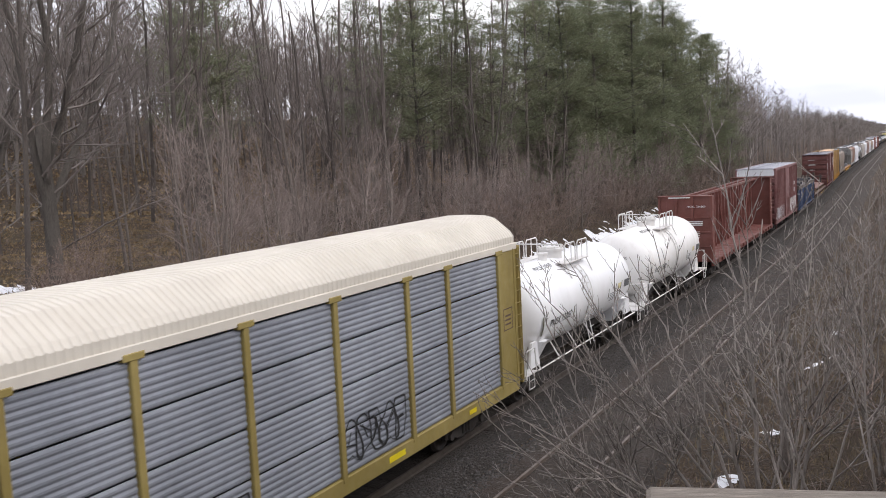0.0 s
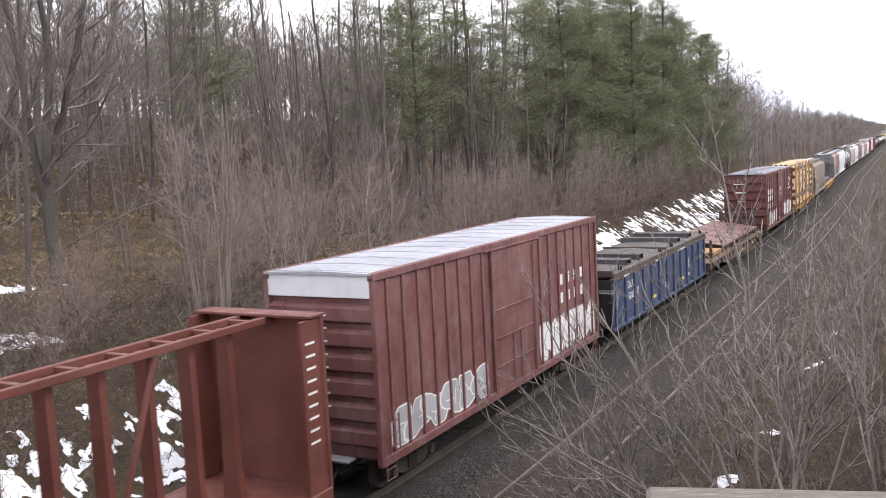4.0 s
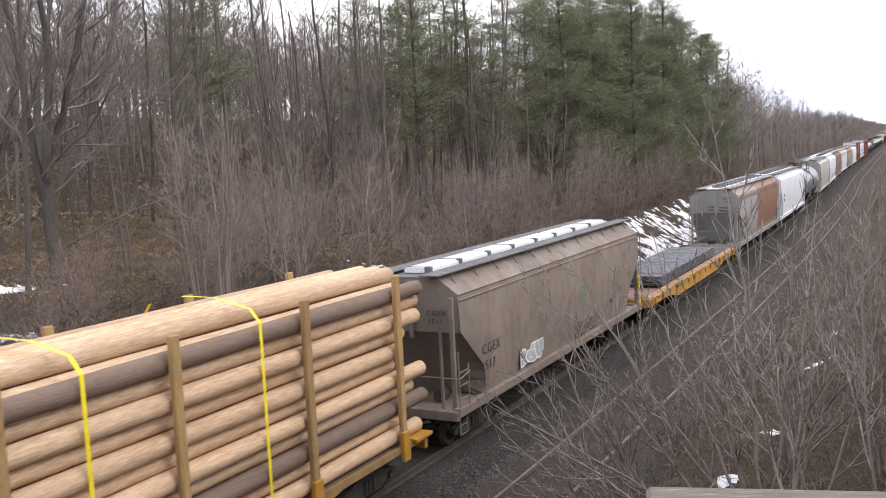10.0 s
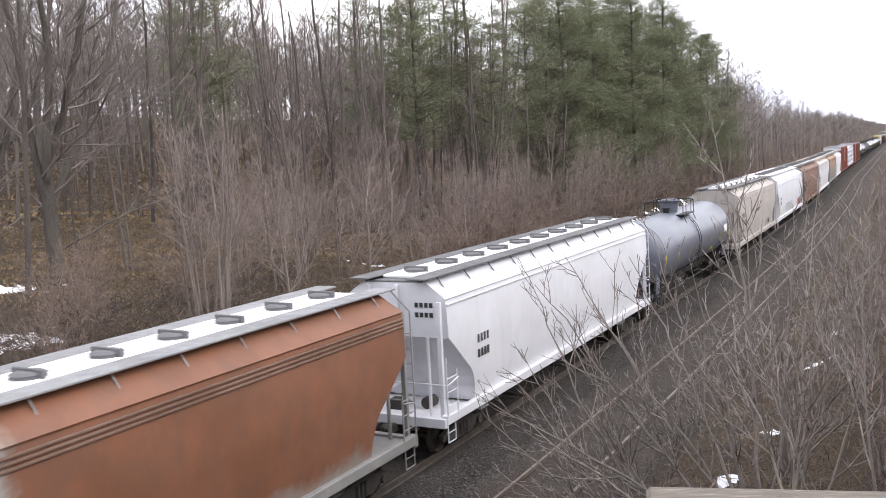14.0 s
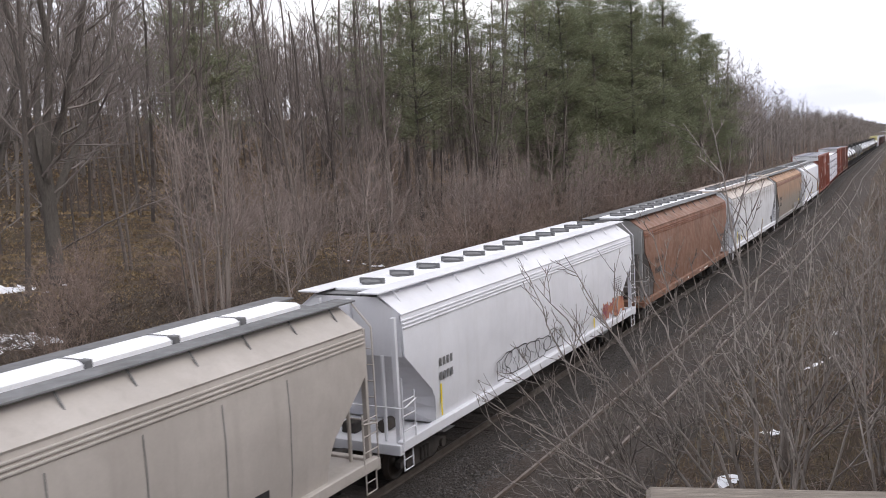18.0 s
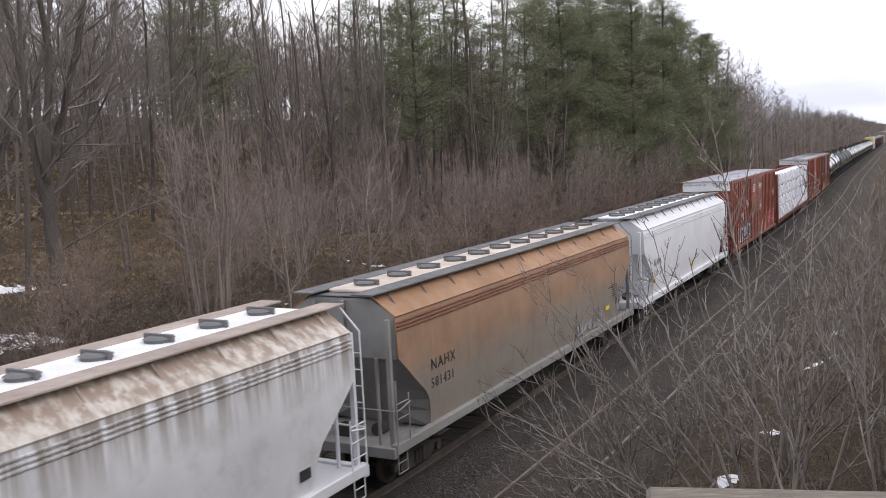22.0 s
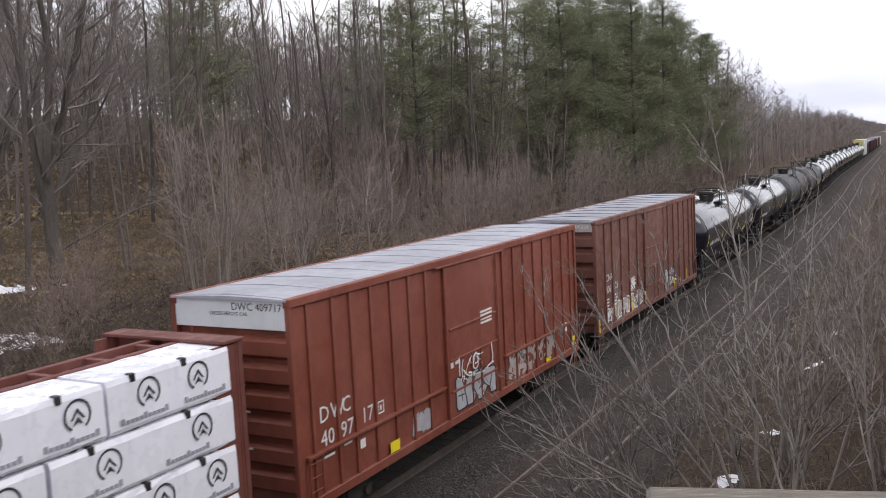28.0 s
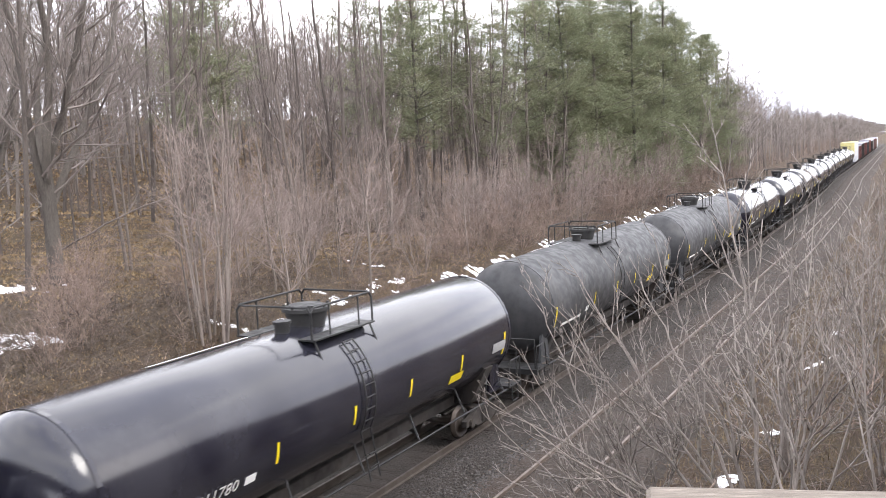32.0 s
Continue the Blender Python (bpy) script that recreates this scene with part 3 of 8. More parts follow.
def bare_tree(seed, height, r, first=0.25, n1=14, n2=5, n3=4, lean=0.04, spread=0.8, stems=1, reach=0.36, thin=0.006, rise=0.1, bow=0.05, crook=0.16, foot=0.25, fan=None):
    """Stems, boughs, branches and twigs of a leafless tree."""
    rnd = random.Random(seed)
    trunks, mid, fine, tips = [], [], [], []
    for st in range(stems):
        a = rnd.uniform(0, math.tau)
        k = 1.0 if stems == 1 else rnd.uniform(0.7, 1.0)
        tilt = lean if stems == 1 else rnd.uniform(0.05, (fan or spread) * 0.55)
        base = (foot * math.cos(a) * (stems > 1), foot * math.sin(a) * (stems > 1), -0.3)
        big = []
        pts = limb(rnd, base, (tilt * math.cos(a), tilt * math.sin(a), 1), height * k, r * k, 9, 0.05, bow, big, 0.12)
        trunks.append(big)
        dress(rnd, pts, height * k, first, n1, n2, n3, spread, reach, thin, rise, crook, mid, fine, tips)
    return trunks, mid, fine, tips


def forked_tree(seed, fork, height, r, leaders, boughs):
    """An old tree whose trunk parts at the height fork into leaders of (compass turn, tilt), with low boughs of (turn, height, length)."""
    rnd = random.Random(seed)
    trunk, mid, fine, tips = [], [], [], []
    pts = limb(rnd, (0, 0, -0.4), (0.03, 0.0, 1), fork + 0.4, r * 1.15, 6, 0.05, 0.04, trunk, 0.7)
    trunks = [trunk]
    for turn, tilt in leaders:
        big = []
        a = radians(turn)
        start = pts[rnd.choice((4, 5, 6))]
        up = limb(rnd, start[0], (math.cos(a) * tilt, math.sin(a) * tilt, 1), (height - fork) * rnd.uniform(0.85, 1.05), r * rnd.uniform(0.42, 0.62), 10, 0.02, 0.12, big, 0.12)
        trunks.append(big)
        dress(rnd, up, height - fork, 0.1, 13, 6, 4, 0.75, 0.36, 0.008, 0.08, 0.26, mid, fine, tips)
    for turn, z, ln in boughs:
        a, f = radians(turn), min(0.98, z / fork)
        p = pts[0][0].lerp(pts[-1][0], f)
        b = limb(rnd, p, (math.cos(a), math.sin(a), 0.75), ln, r * 0.17, 9, -0.045, 0.22, mid, 0.3)
        dress(rnd, b, ln, 0.3, 9, 4, 4, 0.7, 0.36, 0.008, 0.1, 0.26, mid, fine, tips)
    return trunks, mid, fine, tips


BARK = rough_stuff("grey_brown_bark", ((0.13, 0.108, 0.095), (0.085, 0.07, 0.062), (0.195, 0.163, 0.142)), 1.2, 0.95, 0.9, 0.02, (3, 3, 0.6), 12, 0.35)
BARK_PALE = rough_stuff("pale_grey_bark", ((0.2, 0.165, 0.143), (0.135, 0.11, 0.095), (0.27, 0.228, 0.2)), 1.5, 0.95, 0.6, 0.01, (2, 2, 0.5), 14, 0.2)
TWIG = island_stuff("bare_brown_twigs", (0.125, 0.101, 0.09), (0.26, 0.215, 0.195))
TWIG_PALE = island_stuff("bare_grey_twigs", (0.18, 0.139, 0.12), (0.37, 0.3, 0.266))
BRUSH = island_stuff("dry_brush_stems", (0.15, 0.106, 0.087), (0.34, 0.257, 0.215))
BRUSH_DARK = island_stuff("dark_briar_stems", (0.05, 0.038, 0.031), (0.24, 0.19, 0.15))
STRAW = island_stuff("dead_grass_blades", (0.153, 0.112, 0.0617), (0.296, 0.218, 0.133))
BARK_DARK = rough_stuff("dark_furrowed_bark", ((0.13, 0.112, 0.096), (0.085, 0.073, 0.062), (0.19, 0.165, 0.145)), 1.2, 0.95, 1.0, 0.03, (3, 3, 0.6), 12, 0.1)
TWIG_DARK = island_stuff("dark_grey_twigs", (0.13, 0.11, 0.098), (0.3, 0.258, 0.235))


def needle_material():
    """Thin needles: part of the light goes through them."""
    m, nd, lk, b = mat_base("pine_needles", 0.7)
    ge = nd.new("ShaderNodeNewGeometry")
    c = mixed(nd, lk, ge.outputs["Random Per Island"], (0.16, 0.182, 0.108), (0.265, 0.285, 0.175))
    c = mixed(nd, lk, noise_fac(nd, lk, 0.45, lo=0.45, hi=0.65), c, (0.22, 0.2, 0.12), 0.6)
    lk.new(c, b.inputs["Base Color"])
    tr, mx = nd.new("ShaderNodeBsdfTranslucent"), nd.new("ShaderNodeMixShader")
    lk.new(c, tr.inputs["Color"])
    mx.inputs["Fac"].default_value = 0.35
    lk.new(b.outputs["BSDF"], mx.inputs[1])
    lk.new(tr.outputs["BSDF"], mx.inputs[2])
    lk.new(mx.outputs["Shader"], nd["Material Output"].inputs["Surface"])
    return m


NEEDLE = needle_material()


def tree_thing(name, label, made, bark, twig, category="tree"):
    trunks, mid, fine, tips = made
    root = new(name)
    tagged(root, label, category)
    word = "trunk" if len(trunks) < 3 else "stem"
    for big in trunks:
        v, f = seg_mesh(word, big, 7)
        part(word, np_mesh(word, v, f, True), bark, root)
    v, f = seg_mesh("crown", mid + fine, 3)
    tagged(part("crown", join_mesh("crown", (v, f), spike_mesh(tips)) if tips else np_mesh("crown", v, f), twig, root, "leafless branches and fine twigs"), kind="stuff")
    return root


def pine_thing(seed, height, width, label, low=0.1, thick=1.0):
    """A pine: whorls of boughs that carry drooping tufts of needles."""
    rnd = random.Random(seed)
    nr = np.random.RandomState(seed)
    trunk, limbs, tips, ways = [], [], [], []
    pts = limb(rnd, (0, 0, -0.3), (0, 0, 1), height, height * 0.011, 9, 0.05, 0.02, trunk, 0.12)
    z = height * low
    while z < height * 0.99:
        f = z / height
        j = min(8, int(f * 9))
        p = pts[j][0].lerp(pts[j + 1][0], f * 9 - j)
        L = width * (0.26 + 0.82 * (1 - f) ** 0.5) * (0.6 + 0.6 * abs(math.sin(z * 0.8 + seed)))
        for k in range(rnd.randint(4, 6)):
            a = rnd.uniform(0, math.tau)
            ln = L * rnd.uniform(0.4, 1.2)
            b = limb(rnd, p, (math.cos(a), math.sin(a), rnd.uniform(-0.15, 0.3) + 0.4 * f), ln, 0.02 + 0.008 * ln, 4, 0.03, 0.1, limbs, 0.3)
            P = np.array([b[i][0] for i in range(5)])
            nt = int((5 + 5.5 * ln) * thick)
            per = 17
            along = nr.uniform(0.2, 1.05, nt) ** 0.7
            idx = np.minimum((along * 4).astype(int), 3)
            c = P[idx] + (P[idx + 1] - P[idx]) * (along * 4 - idx)[:, None]
            c += nr.normal(0, 1, (nt, 3)) * np.array([0.45, 0.45, 0.2]) * (0.5 + 0.2 * ln)
            c = np.repeat(c, per, 0) + nr.normal(0, 1, (nt * per, 3)) * np.array([0.26, 0.26, 0.13])
            tips.append(c)
            ways.append(nr.normal(0, 0.8, (nt * per, 3)) * np.array([1, 1, 0.6]) + np.array([math.cos(a), math.sin(a), 0.15]))
        z += rnd.uniform(0.5, 0.95)
    c, d = np.concatenate(tips), np.concatenate(ways)
    n = len(c)
    d /= np.linalg.norm(d, axis=1, keepdims=True)
    e = np.cross(d, np.array([0, 0, 1.0]) + nr.normal(0, 0.6, (n, 3)))
    e /= np.linalg.norm(e, axis=1, keepdims=True)
    ln, wd = nr.uniform(0.09, 0.19, (n, 1)), nr.uniform(0.018, 0.036, (n, 1))
    v = np.stack((c - d * ln + e * wd, c + d * ln, c - d * ln - e * wd), 1).reshape(-1, 3)
    f = np.arange(3 * n).reshape(-1, 3)
    root = new("pine_tree")
    tagged(root, label, "tree")
    vv, ff = seg_mesh("trunk", trunk, 7)
    part("trunk", np_mesh("trunk", vv, ff, True), BARK, root)
    vv, ff = seg_mesh("branching", limbs, 3)
    tagged(part("branching", np_mesh("branching", vv, ff), BARK, root), kind="stuff")
    tagged(part("crown", np_mesh("crown", v, f), NEEDLE, root, "green pine needles"), kind="stuff")
    return root


def stand_at(ob, u, y, turn=0.0):
    x = u + bend(y)
    ob.matrix_basis = Matrix.Translation((x, y, land(x, y))) @ Matrix.Rotation(turn, 4, "Z")


def plant(ob, u, y, turn, size=1.0, tall=1.0):
    x = u + bend(y)
    c = copy_thing(ob, Matrix.Translation((x, y, land(x, y))) @ Matrix.Rotation(turn, 4, "Z"))
    c.scale = (size, size, size * tall)
    return c


rnd = random.Random(5)
FOREST = "bare forest trees behind the railway bank"
kinds = [tree_thing("bare_tree", lab, bare_tree(**spec), BARK, TWIG) for lab, spec in (
    ("tall thin leafless tree with a straight grey-brown trunk", dict(seed=1, height=20, r=0.14, first=0.3, n1=18, n2=6, n3=5, spread=0.5, reach=0.22)),
    ("tall leafless hardwood with spreading branches", dict(seed=2, height=21, r=0.18, first=0.25, n1=18, n2=7, n3=5, spread=0.6, reach=0.3)),
    ("slender leafless tree with short side branches", dict(seed=3, height=17, r=0.09, first=0.2, n1=22, n2=5, n3=5, spread=0.5, reach=0.18)),
    ("leafless tree with many fine grey-brown twigs", dict(seed=4, height=20, r=0.16, first=0.22, n1=18, n2=7, n3=6, spread=0.7, reach=0.32, bow=0.08)),
    ("leafless forked tree with two trunks", dict(seed=5, height=19, r=0.13, first=0.3, n1=11, n2=6, n3=5, spread=0.3, stems=2, reach=0.25)))]
homes = [(-21.5, 25.5), (-26.4, 39.4), (-39.9, 46.0), (-43.7, 53.2), (-17.0, 39.2)]
for k, (u, y) in zip(kinds, homes):
    stand_at(k, u, y)
    k["group"] = FOREST
placed = list(homes)
tries = 0
while len(placed) < 235 and tries < 9000:
    tries += 1
    y = 4 + 190 * rnd.random() ** 1.1
    u = -14.5 - 46 * rnd.random()
    if y < 0.66 * (12 - u) - 5 or any((u - a) ** 2 + (y - b) ** 2 < 4.2 for a, b in placed):
        continue
    if 84 < y < 140 and u > -26 and rnd.random() < 0.8:
        continue
    if 10 < y < 48 and u > -40 and rnd.random() < 0.86:
        continue
    placed.append((u, y))
    plant(kinds[rnd.randrange(5)], u, y, rnd.uniform(0, 6.28), rnd.uniform(0.75, 1.1), rnd.uniform(0.9, 1.12))

maple = tree_thing("bare_tree", "big old leafless maple forking into several dark stems", forked_tree(12, 5.2, 21, 0.34, ((170, 0.5), (250, 0.2), (20, 0.3), (310, 0.45), (90, 0.5)), ((35, 1.6, 6.0), (30, 4.0, 8.0), (200, 3.4, 6.5), (330, 4.6, 6.0))), BARK_DARK, TWIG_DARK)
stand_at(maple, -23.1, 28.3)
plant(maple, -27.5, 27.0, 2.0, 0.85)
plant(maple, -36.5, 35.0, 1.1, 0.8)

EDGE = "young trees along the bank edge"
saplings = [tree_thing("young_tree", lab, bare_tree(**spec), BARK_PALE, TWIG_PALE) for lab, spec in (
    ("young pale grey leafless tree on the bank edge", dict(seed=21, height=7.2, r=0.07, first=0.22, n1=18, n2=6, n3=3, spread=1.0, reach=0.42, rise=0.08, crook=0.22, thin=0.008)),
    ("clump of pale slender leafless stems on the bank edge", dict(seed=22, height=9.2, r=0.065, first=0.4, n1=9, n2=5, n3=3, spread=0.9, fan=0.2, stems=7, reach=0.32, rise=0.06, crook=0.24, foot=0.45, thin=0.008)),
    ("leafless many-stemmed shrub with pale grey twigs", dict(seed=23, height=5.0, r=0.035, first=0.2, n1=8, n2=5, n3=3, spread=1.1, fan=0.9, stems=7, reach=0.42, rise=0.06, crook=0.24, thin=0.008)),
    ("low fuzzy leafless bush with fine brown twigs", dict(seed=24, height=2.8, r=0.02, first=0.1, n1=6, n2=5, n3=4, spread=1.5, stems=9, reach=0.5, thin=0.006, crook=0.3)))]
for bush_part in saplings[3].children:
    bush_part.data.materials[0] = BRUSH
for k, (u, y, a) in zip(saplings, ((-10.5, 35.0, 0.3), (-10.3, 24.4, 1.0), (-17.0, 39.0, 2.0), (-13.2, 21.2, 2.0))):
    stand_at(k, u, y, a)
    k["group"] = EDGE
for k, u, y, a, s in ((1, -10.9, 24.6, 2.4, 0.92), (0, -9.9, 28.4, 1.4, 0.85), (0, -12.3, 57, 2.4, 0.9), (2, -12.8, 56, 0.4, 1.15), (0, -10.6, 64.5, 4.0, 0.95), (2, -11.4, 63.5, 1.0, 1.2), (2, -13.4, 33.0, 3.3, 0.9), (3, -14.6, 22.0, 0, 1.1), (3, -11.6, 18.6, 1, 0.8), (3, -12.4, 26.5, 3, 0.8),
                     (0, -11.4, 47, 2.4, 0.8), (2, -11.2, 41, 3.3, 0.9), (0, -11.6, 76, 0.6, 1.0), (2, -11.4, 84, 1.7, 1.3), (0, -11.2, 95, 2.8, 1.0), (2, -11.8, 104, 4.1, 1.3), (0, -12.0, 115, 5.0, 1.2), (2, -14.5, 31, 5.0, 1.0), (0, -14.8, 36, 1.2, 0.9),
                     (3, -11.4, 45, 1, 1.3), (3, -11.8, 50, 2, 1.5), (3, -11.0, 53, 3, 1.3), (3, -11.8, 59, 4, 1.6), (2, -12.4, 69, 0.6, 1.3), (3, -11, 73, 0, 1.7), (3, -11, 79, 0, 1.6), (3, -11.2, 89, 2, 1.6), (2, -12, 92, 0, 1.3), (3, -11.6, 110, 0, 1.7),
                     (2, -13, 51, 2, 1.2), (2, -14.5, 60, 3, 1.3), (0, -14.0, 67, 4, 1.1), (2, -13.6, 80, 2, 1.4), (2, -13.0, 99, 4, 1.4), (3, -17.0, 24.0, 2, 1.2), (3, -19.5, 27.0, 4, 1.2), (3, -15.5, 28.5, 4, 1.0)):
    plant(saplings[k], u, y, a, s)

rnd = random.Random(61)
for _ in range(26):
    y = rnd.uniform(29, 84)
    plant(saplings[rnd.choice((0, 2, 2))], -13.0 - 15 * rnd.random() ** 1.3, y, rnd.uniform(0, 6.28), rnd.uniform(0.8, 1.35))

PINES = "dark pines at the wood edge"
pines = [pine_thing(31, 21, 4.4, "tall dark green pine with layered branches"), pine_thing(32, 20, 4.2, "dark green pine with an irregular crown"), pine_thing(33, 22, 4.6, "tall pine with a ragged green crown"),
         pine_thing(34, 20, 3.9, "open-crowned pine with a long bare lower trunk", 0.36, 0.55)]
for k, (u, y) in zip(pines, ((-15.0, 96), (-16.0, 86), (-14.6, 107), (-23.0, 62))):
    stand_at(k, u, y)
    k["group"] = PINES
for i, (k, u, y, s) in enumerate(((0, -14.8, 116, 1.0), (1, -14.2, 127, 1.0), (2, -14.6, 136, 0.93), (2, -18.5, 92, 1.02), (0, -19, 101, 1.05), (1, -18.5, 111, 1.08), (2, -19, 122, 1.0), (0, -18, 133, 1.05), (0, -16.5, 78, 0.9), (1, -19.5, 82, 1.0), (2, -23, 88, 0.95), (0, -23, 99, 0.98),
                                  (3, -17.5, 71, 0.85), (3, -20, 66, 0.95), (3, -25, 72, 1.0), (3, -27, 60, 1.0), (3, -21, 76, 0.95), (3, -20.5, 58, 0.85), (1, -23, 110, 1.0), (2, -24, 126, 1.0), (3, -29, 45, 0.95), (3, -34, 50, 1.0), (0, -13.2, 143, 0.7), (1, -13.4, 101, 0.5), (3, -17, 63, 0.75), (3, -26, 66, 1.0))):
    plant(pines[k], u, y, i * 2.1, s)


def far_tree(rs, h, n=20, m=5, fat=1.0):
    """A simple bare tree for the distance: trunk, branches, fans of twigs."""
    out = [(0, 0, -0.5, *(rs.normal(0, 0.03, 2) * h), h, 0.0095 * h, 0.02)]
    f = rs.uniform(0.25, 0.98, n)
    a = rs.uniform(0, 6.28, n)
    ln = h * 0.24 * (1.15 - f) * rs.uniform(0.5, 1.3, n) + 0.4
    for k in range(n):
        p = np.array((0, 0, f[k] * h))
        q = p + np.array((math.cos(a[k]) * 0.7, math.sin(a[k]) * 0.7, rs.uniform(0.4, 1.0))) * ln[k]
        out.append((*p, *q, 0.045 * fat, 0.018 * fat))
        for _ in range(m):
            w = p + (q - p) * rs.uniform(0.2, 1.0)
            e = w + (np.array((math.cos(a[k]) * 0.7, math.sin(a[k]) * 0.7, 0.8)) + rs.normal(0, 0.6, 3)) * ln[k] * 0.36
            out.append((*w, *e, 0.026 * fat, 0.01 * fat))
    return np.array(out)


def scatter(name, label, category, mat, protos, spots, sides=3):
    """Many small plants as one sheet of real stems: spots of (u, y, turn, size)."""
    every = []
    for i, (u, y, a, s) in enumerate(spots):
        seg = protos[i % len(protos)].copy()
        ca, sa = math.cos(a) * s, math.sin(a) * s
        x0 = u + bend(y)
        z0 = land(x0, y)
        for c in (0, 3):
            px, py = seg[:, c].copy(), seg[:, c + 1].copy()
            seg[:, c], seg[:, c + 1], seg[:, c + 2] = px * ca - py * sa + x0, px * sa + py * ca + y, seg[:, c + 2] * s + z0
        every.append(seg)
    v, f = spike_mesh(np.concatenate(every))
    ob = new(name, np_mesh(name, v, f))
    ob.data.materials.append(mat)
    return tagged(ob, label, category, kind="stuff")


rs = np.random.RandomState(8)
protos = [far_tree(rs, h) for h in (13, 14.5, 16, 12, 15)]
spots = []
for _ in range(560):
    y = 140 + 460 * rs.rand() ** 1.5
    spots.append((-12.2 - 30 * rs.rand() ** 1.8, y, rs.uniform(0, 6.28), rs.uniform(0.75, 1.1) * float(np.interp(y, [130, 180, 230, 330], [1.3, 1.25, 1.05, 0.95]))))
scatter("distant_woods", "leafless grey-brown woods receding along the line", "woods", TWIG_DARK, protos, spots)
spots = []
for _ in range(420):
    y = 400 + 1200 * rs.rand() ** 1.5
    spots.append((-11.5 - 40 * rs.rand() ** 2.0, y, rs.uniform(0, 6.28), rs.uniform(0.95, 1.1)))
scatter("distant_woods", "far grey-brown woods closing the view along the line", "woods", TWIG_DARK, [far_tree(rs, h, 18, 6, 3.0) for h in (13, 14, 12.5)], spots)
tall = [far_tree(rs, h, 34, 9, 0.95) for h in (17, 19, 16)]
spots = []
while len(spots) < 420:
    u = -56 - 46 * rs.rand()
    y = 0.68 * (12 - u) - 4 + 160 * rs.rand() ** 1.3
    spots.append((u, y, rs.uniform(0, 6.28), rs.uniform(0.75, 1.15)))
scatter("distant_woods", "leafless grey-brown trees on the rise behind the wood", "woods", TWIG_DARK, tall, spots)
spots = [(14.5 + 26 * rs.rand() ** 1.4, 110 + 420 * rs.rand(), rs.uniform(0, 6.28), rs.uniform(0.35, 0.55)) for _ in range(60)]
scatter("distant_woods", "low leafless thicket on the far side of the tracks", "woods", TWIG, protos, spots)


def brush_proto(rs, h, stems, twigs, flop=1.3):
    """Stems that bend over, with side shoots and fine twigs."""
    out = []
    for _ in range(stems):
        a, t = rs.uniform(0, 6.28), rs.uniform(0.1, flop)
        d = np.array((math.cos(a) * t, math.sin(a) * t, 1.0))
        hh = h * rs.uniform(0.55, 1.0)
        pts = [np.array((math.cos(a) * 0.15, math.sin(a) * 0.15, -0.15))]
        for k in range(4):
            d = d + rs.normal(0, 0.22, 3) + np.array((math.cos(a), math.sin(a), -0.4)) * 0.12 * t
            pts.append(pts[-1] + d * hh / 4)
            out.append((*pts[-2], *pts[-1], (0.0065 - 0.0012 * k) * h, (0.0053 - 0.0012 * k) * h))
        for _ in range(twigs):
            f = rs.uniform(0.6, 3.99)
            k = int(f)
            w = pts[k] + (pts[k + 1] - pts[k]) * (f - k)
            e = w + (np.array((0, 0, 0.25)) + rs.normal(0, 0.7, 3)) * hh * rs.uniform(0.14, 0.36)
            out.append((*w, *e, 0.003 * h, 0.0018 * h))
            for _ in range(2):
                w2 = w + (e - w) * rs.uniform(0.3, 0.9)
                out.append((*w2, *(w2 + (e - w) * 0.35 + rs.normal(0, 0.14, 3) * hh * 0.5), 0.0022 * h, 0.0014 * h))
    return np.array(out)


protos = [brush_proto(rs, h, n, t) for h, n, t in ((2.2, 3, 8), (3.0, 2, 12), (3.4, 2, 14), (1.6, 4, 7), (4.2, 1, 22), (2.6, 3, 10))]
spots = []
while len(spots) < 1150:
    y, u = 6 + 150 * rs.rand() ** 1.3, -10.4 - 46 * rs.rand() ** 1.4
    if y < 0.66 * (12 - u) - 5 or (u < -17 and 24 < y < 52 and rs.rand() < 0.8) or (u > -20 and 12 < y < 34 and rs.rand() < 0.6):
        continue
    spots.append((u, y, rs.uniform(0, 6.28), rs.uniform(0.55, 1.15) * (0.6 if y < 40 else 1.0)))
for _ in range(330):
    spots.append((-10.6 - 7 * rs.rand() ** 1.5, 100 + 330 * rs.rand() ** 1.3, rs.uniform(0, 6.28), rs.uniform(1.1, 2.0)))
scatter("undergrowth", "tangle of bare brown saplings and brush in the wood", "undergrowth", BRUSH, protos, spots)
spots = [(-58 - 40 * rs.rand(), 40 + 150 * rs.rand(), rs.uniform(0, 6.28), rs.uniform(0.5, 1.05)) for _ in range(640)]
scatter("undergrowth", "grey brush on the rise behind the wood", "undergrowth", TWIG_PALE, protos, spots)
briars = [brush_proto(rs, h, n, t, 1.6) * np.array([1, 1, 1, 1, 1, 1, 1.9, 1.9]) for h, n, t in ((1.1, 5, 7), (1.5, 4, 9), (0.9, 6, 6), (1.9, 3, 11))]
spots = []
while len(spots) < 560:
    y, u = 9 + 25 * rs.rand() ** 1.2, -7.6 - 9.5 * rs.rand()
    if y < 0.66 * (12 - u) - 5:
        continue
    spots.append((u, y, rs.uniform(0, 6.28), rs.uniform(0.45, 1.1) * (0.55 if u > -9.5 else 1.0)))
scatter("undergrowth", "dark tangled briars on the steep bank", "undergrowth", BRUSH_DARK, briars, spots)
spots = []
while len(spots) < 150:
    y, u = 14 + 120 * rs.rand() ** 1.3, 7.6 + 6.5 * rs.rand()
    spots.append((u, y, rs.uniform(0, 6.28), rs.uniform(0.3, 0.75)))
scatter("undergrowth", "bare grey brush and briars beside the side track", "undergrowth", BRUSH, protos, spots)
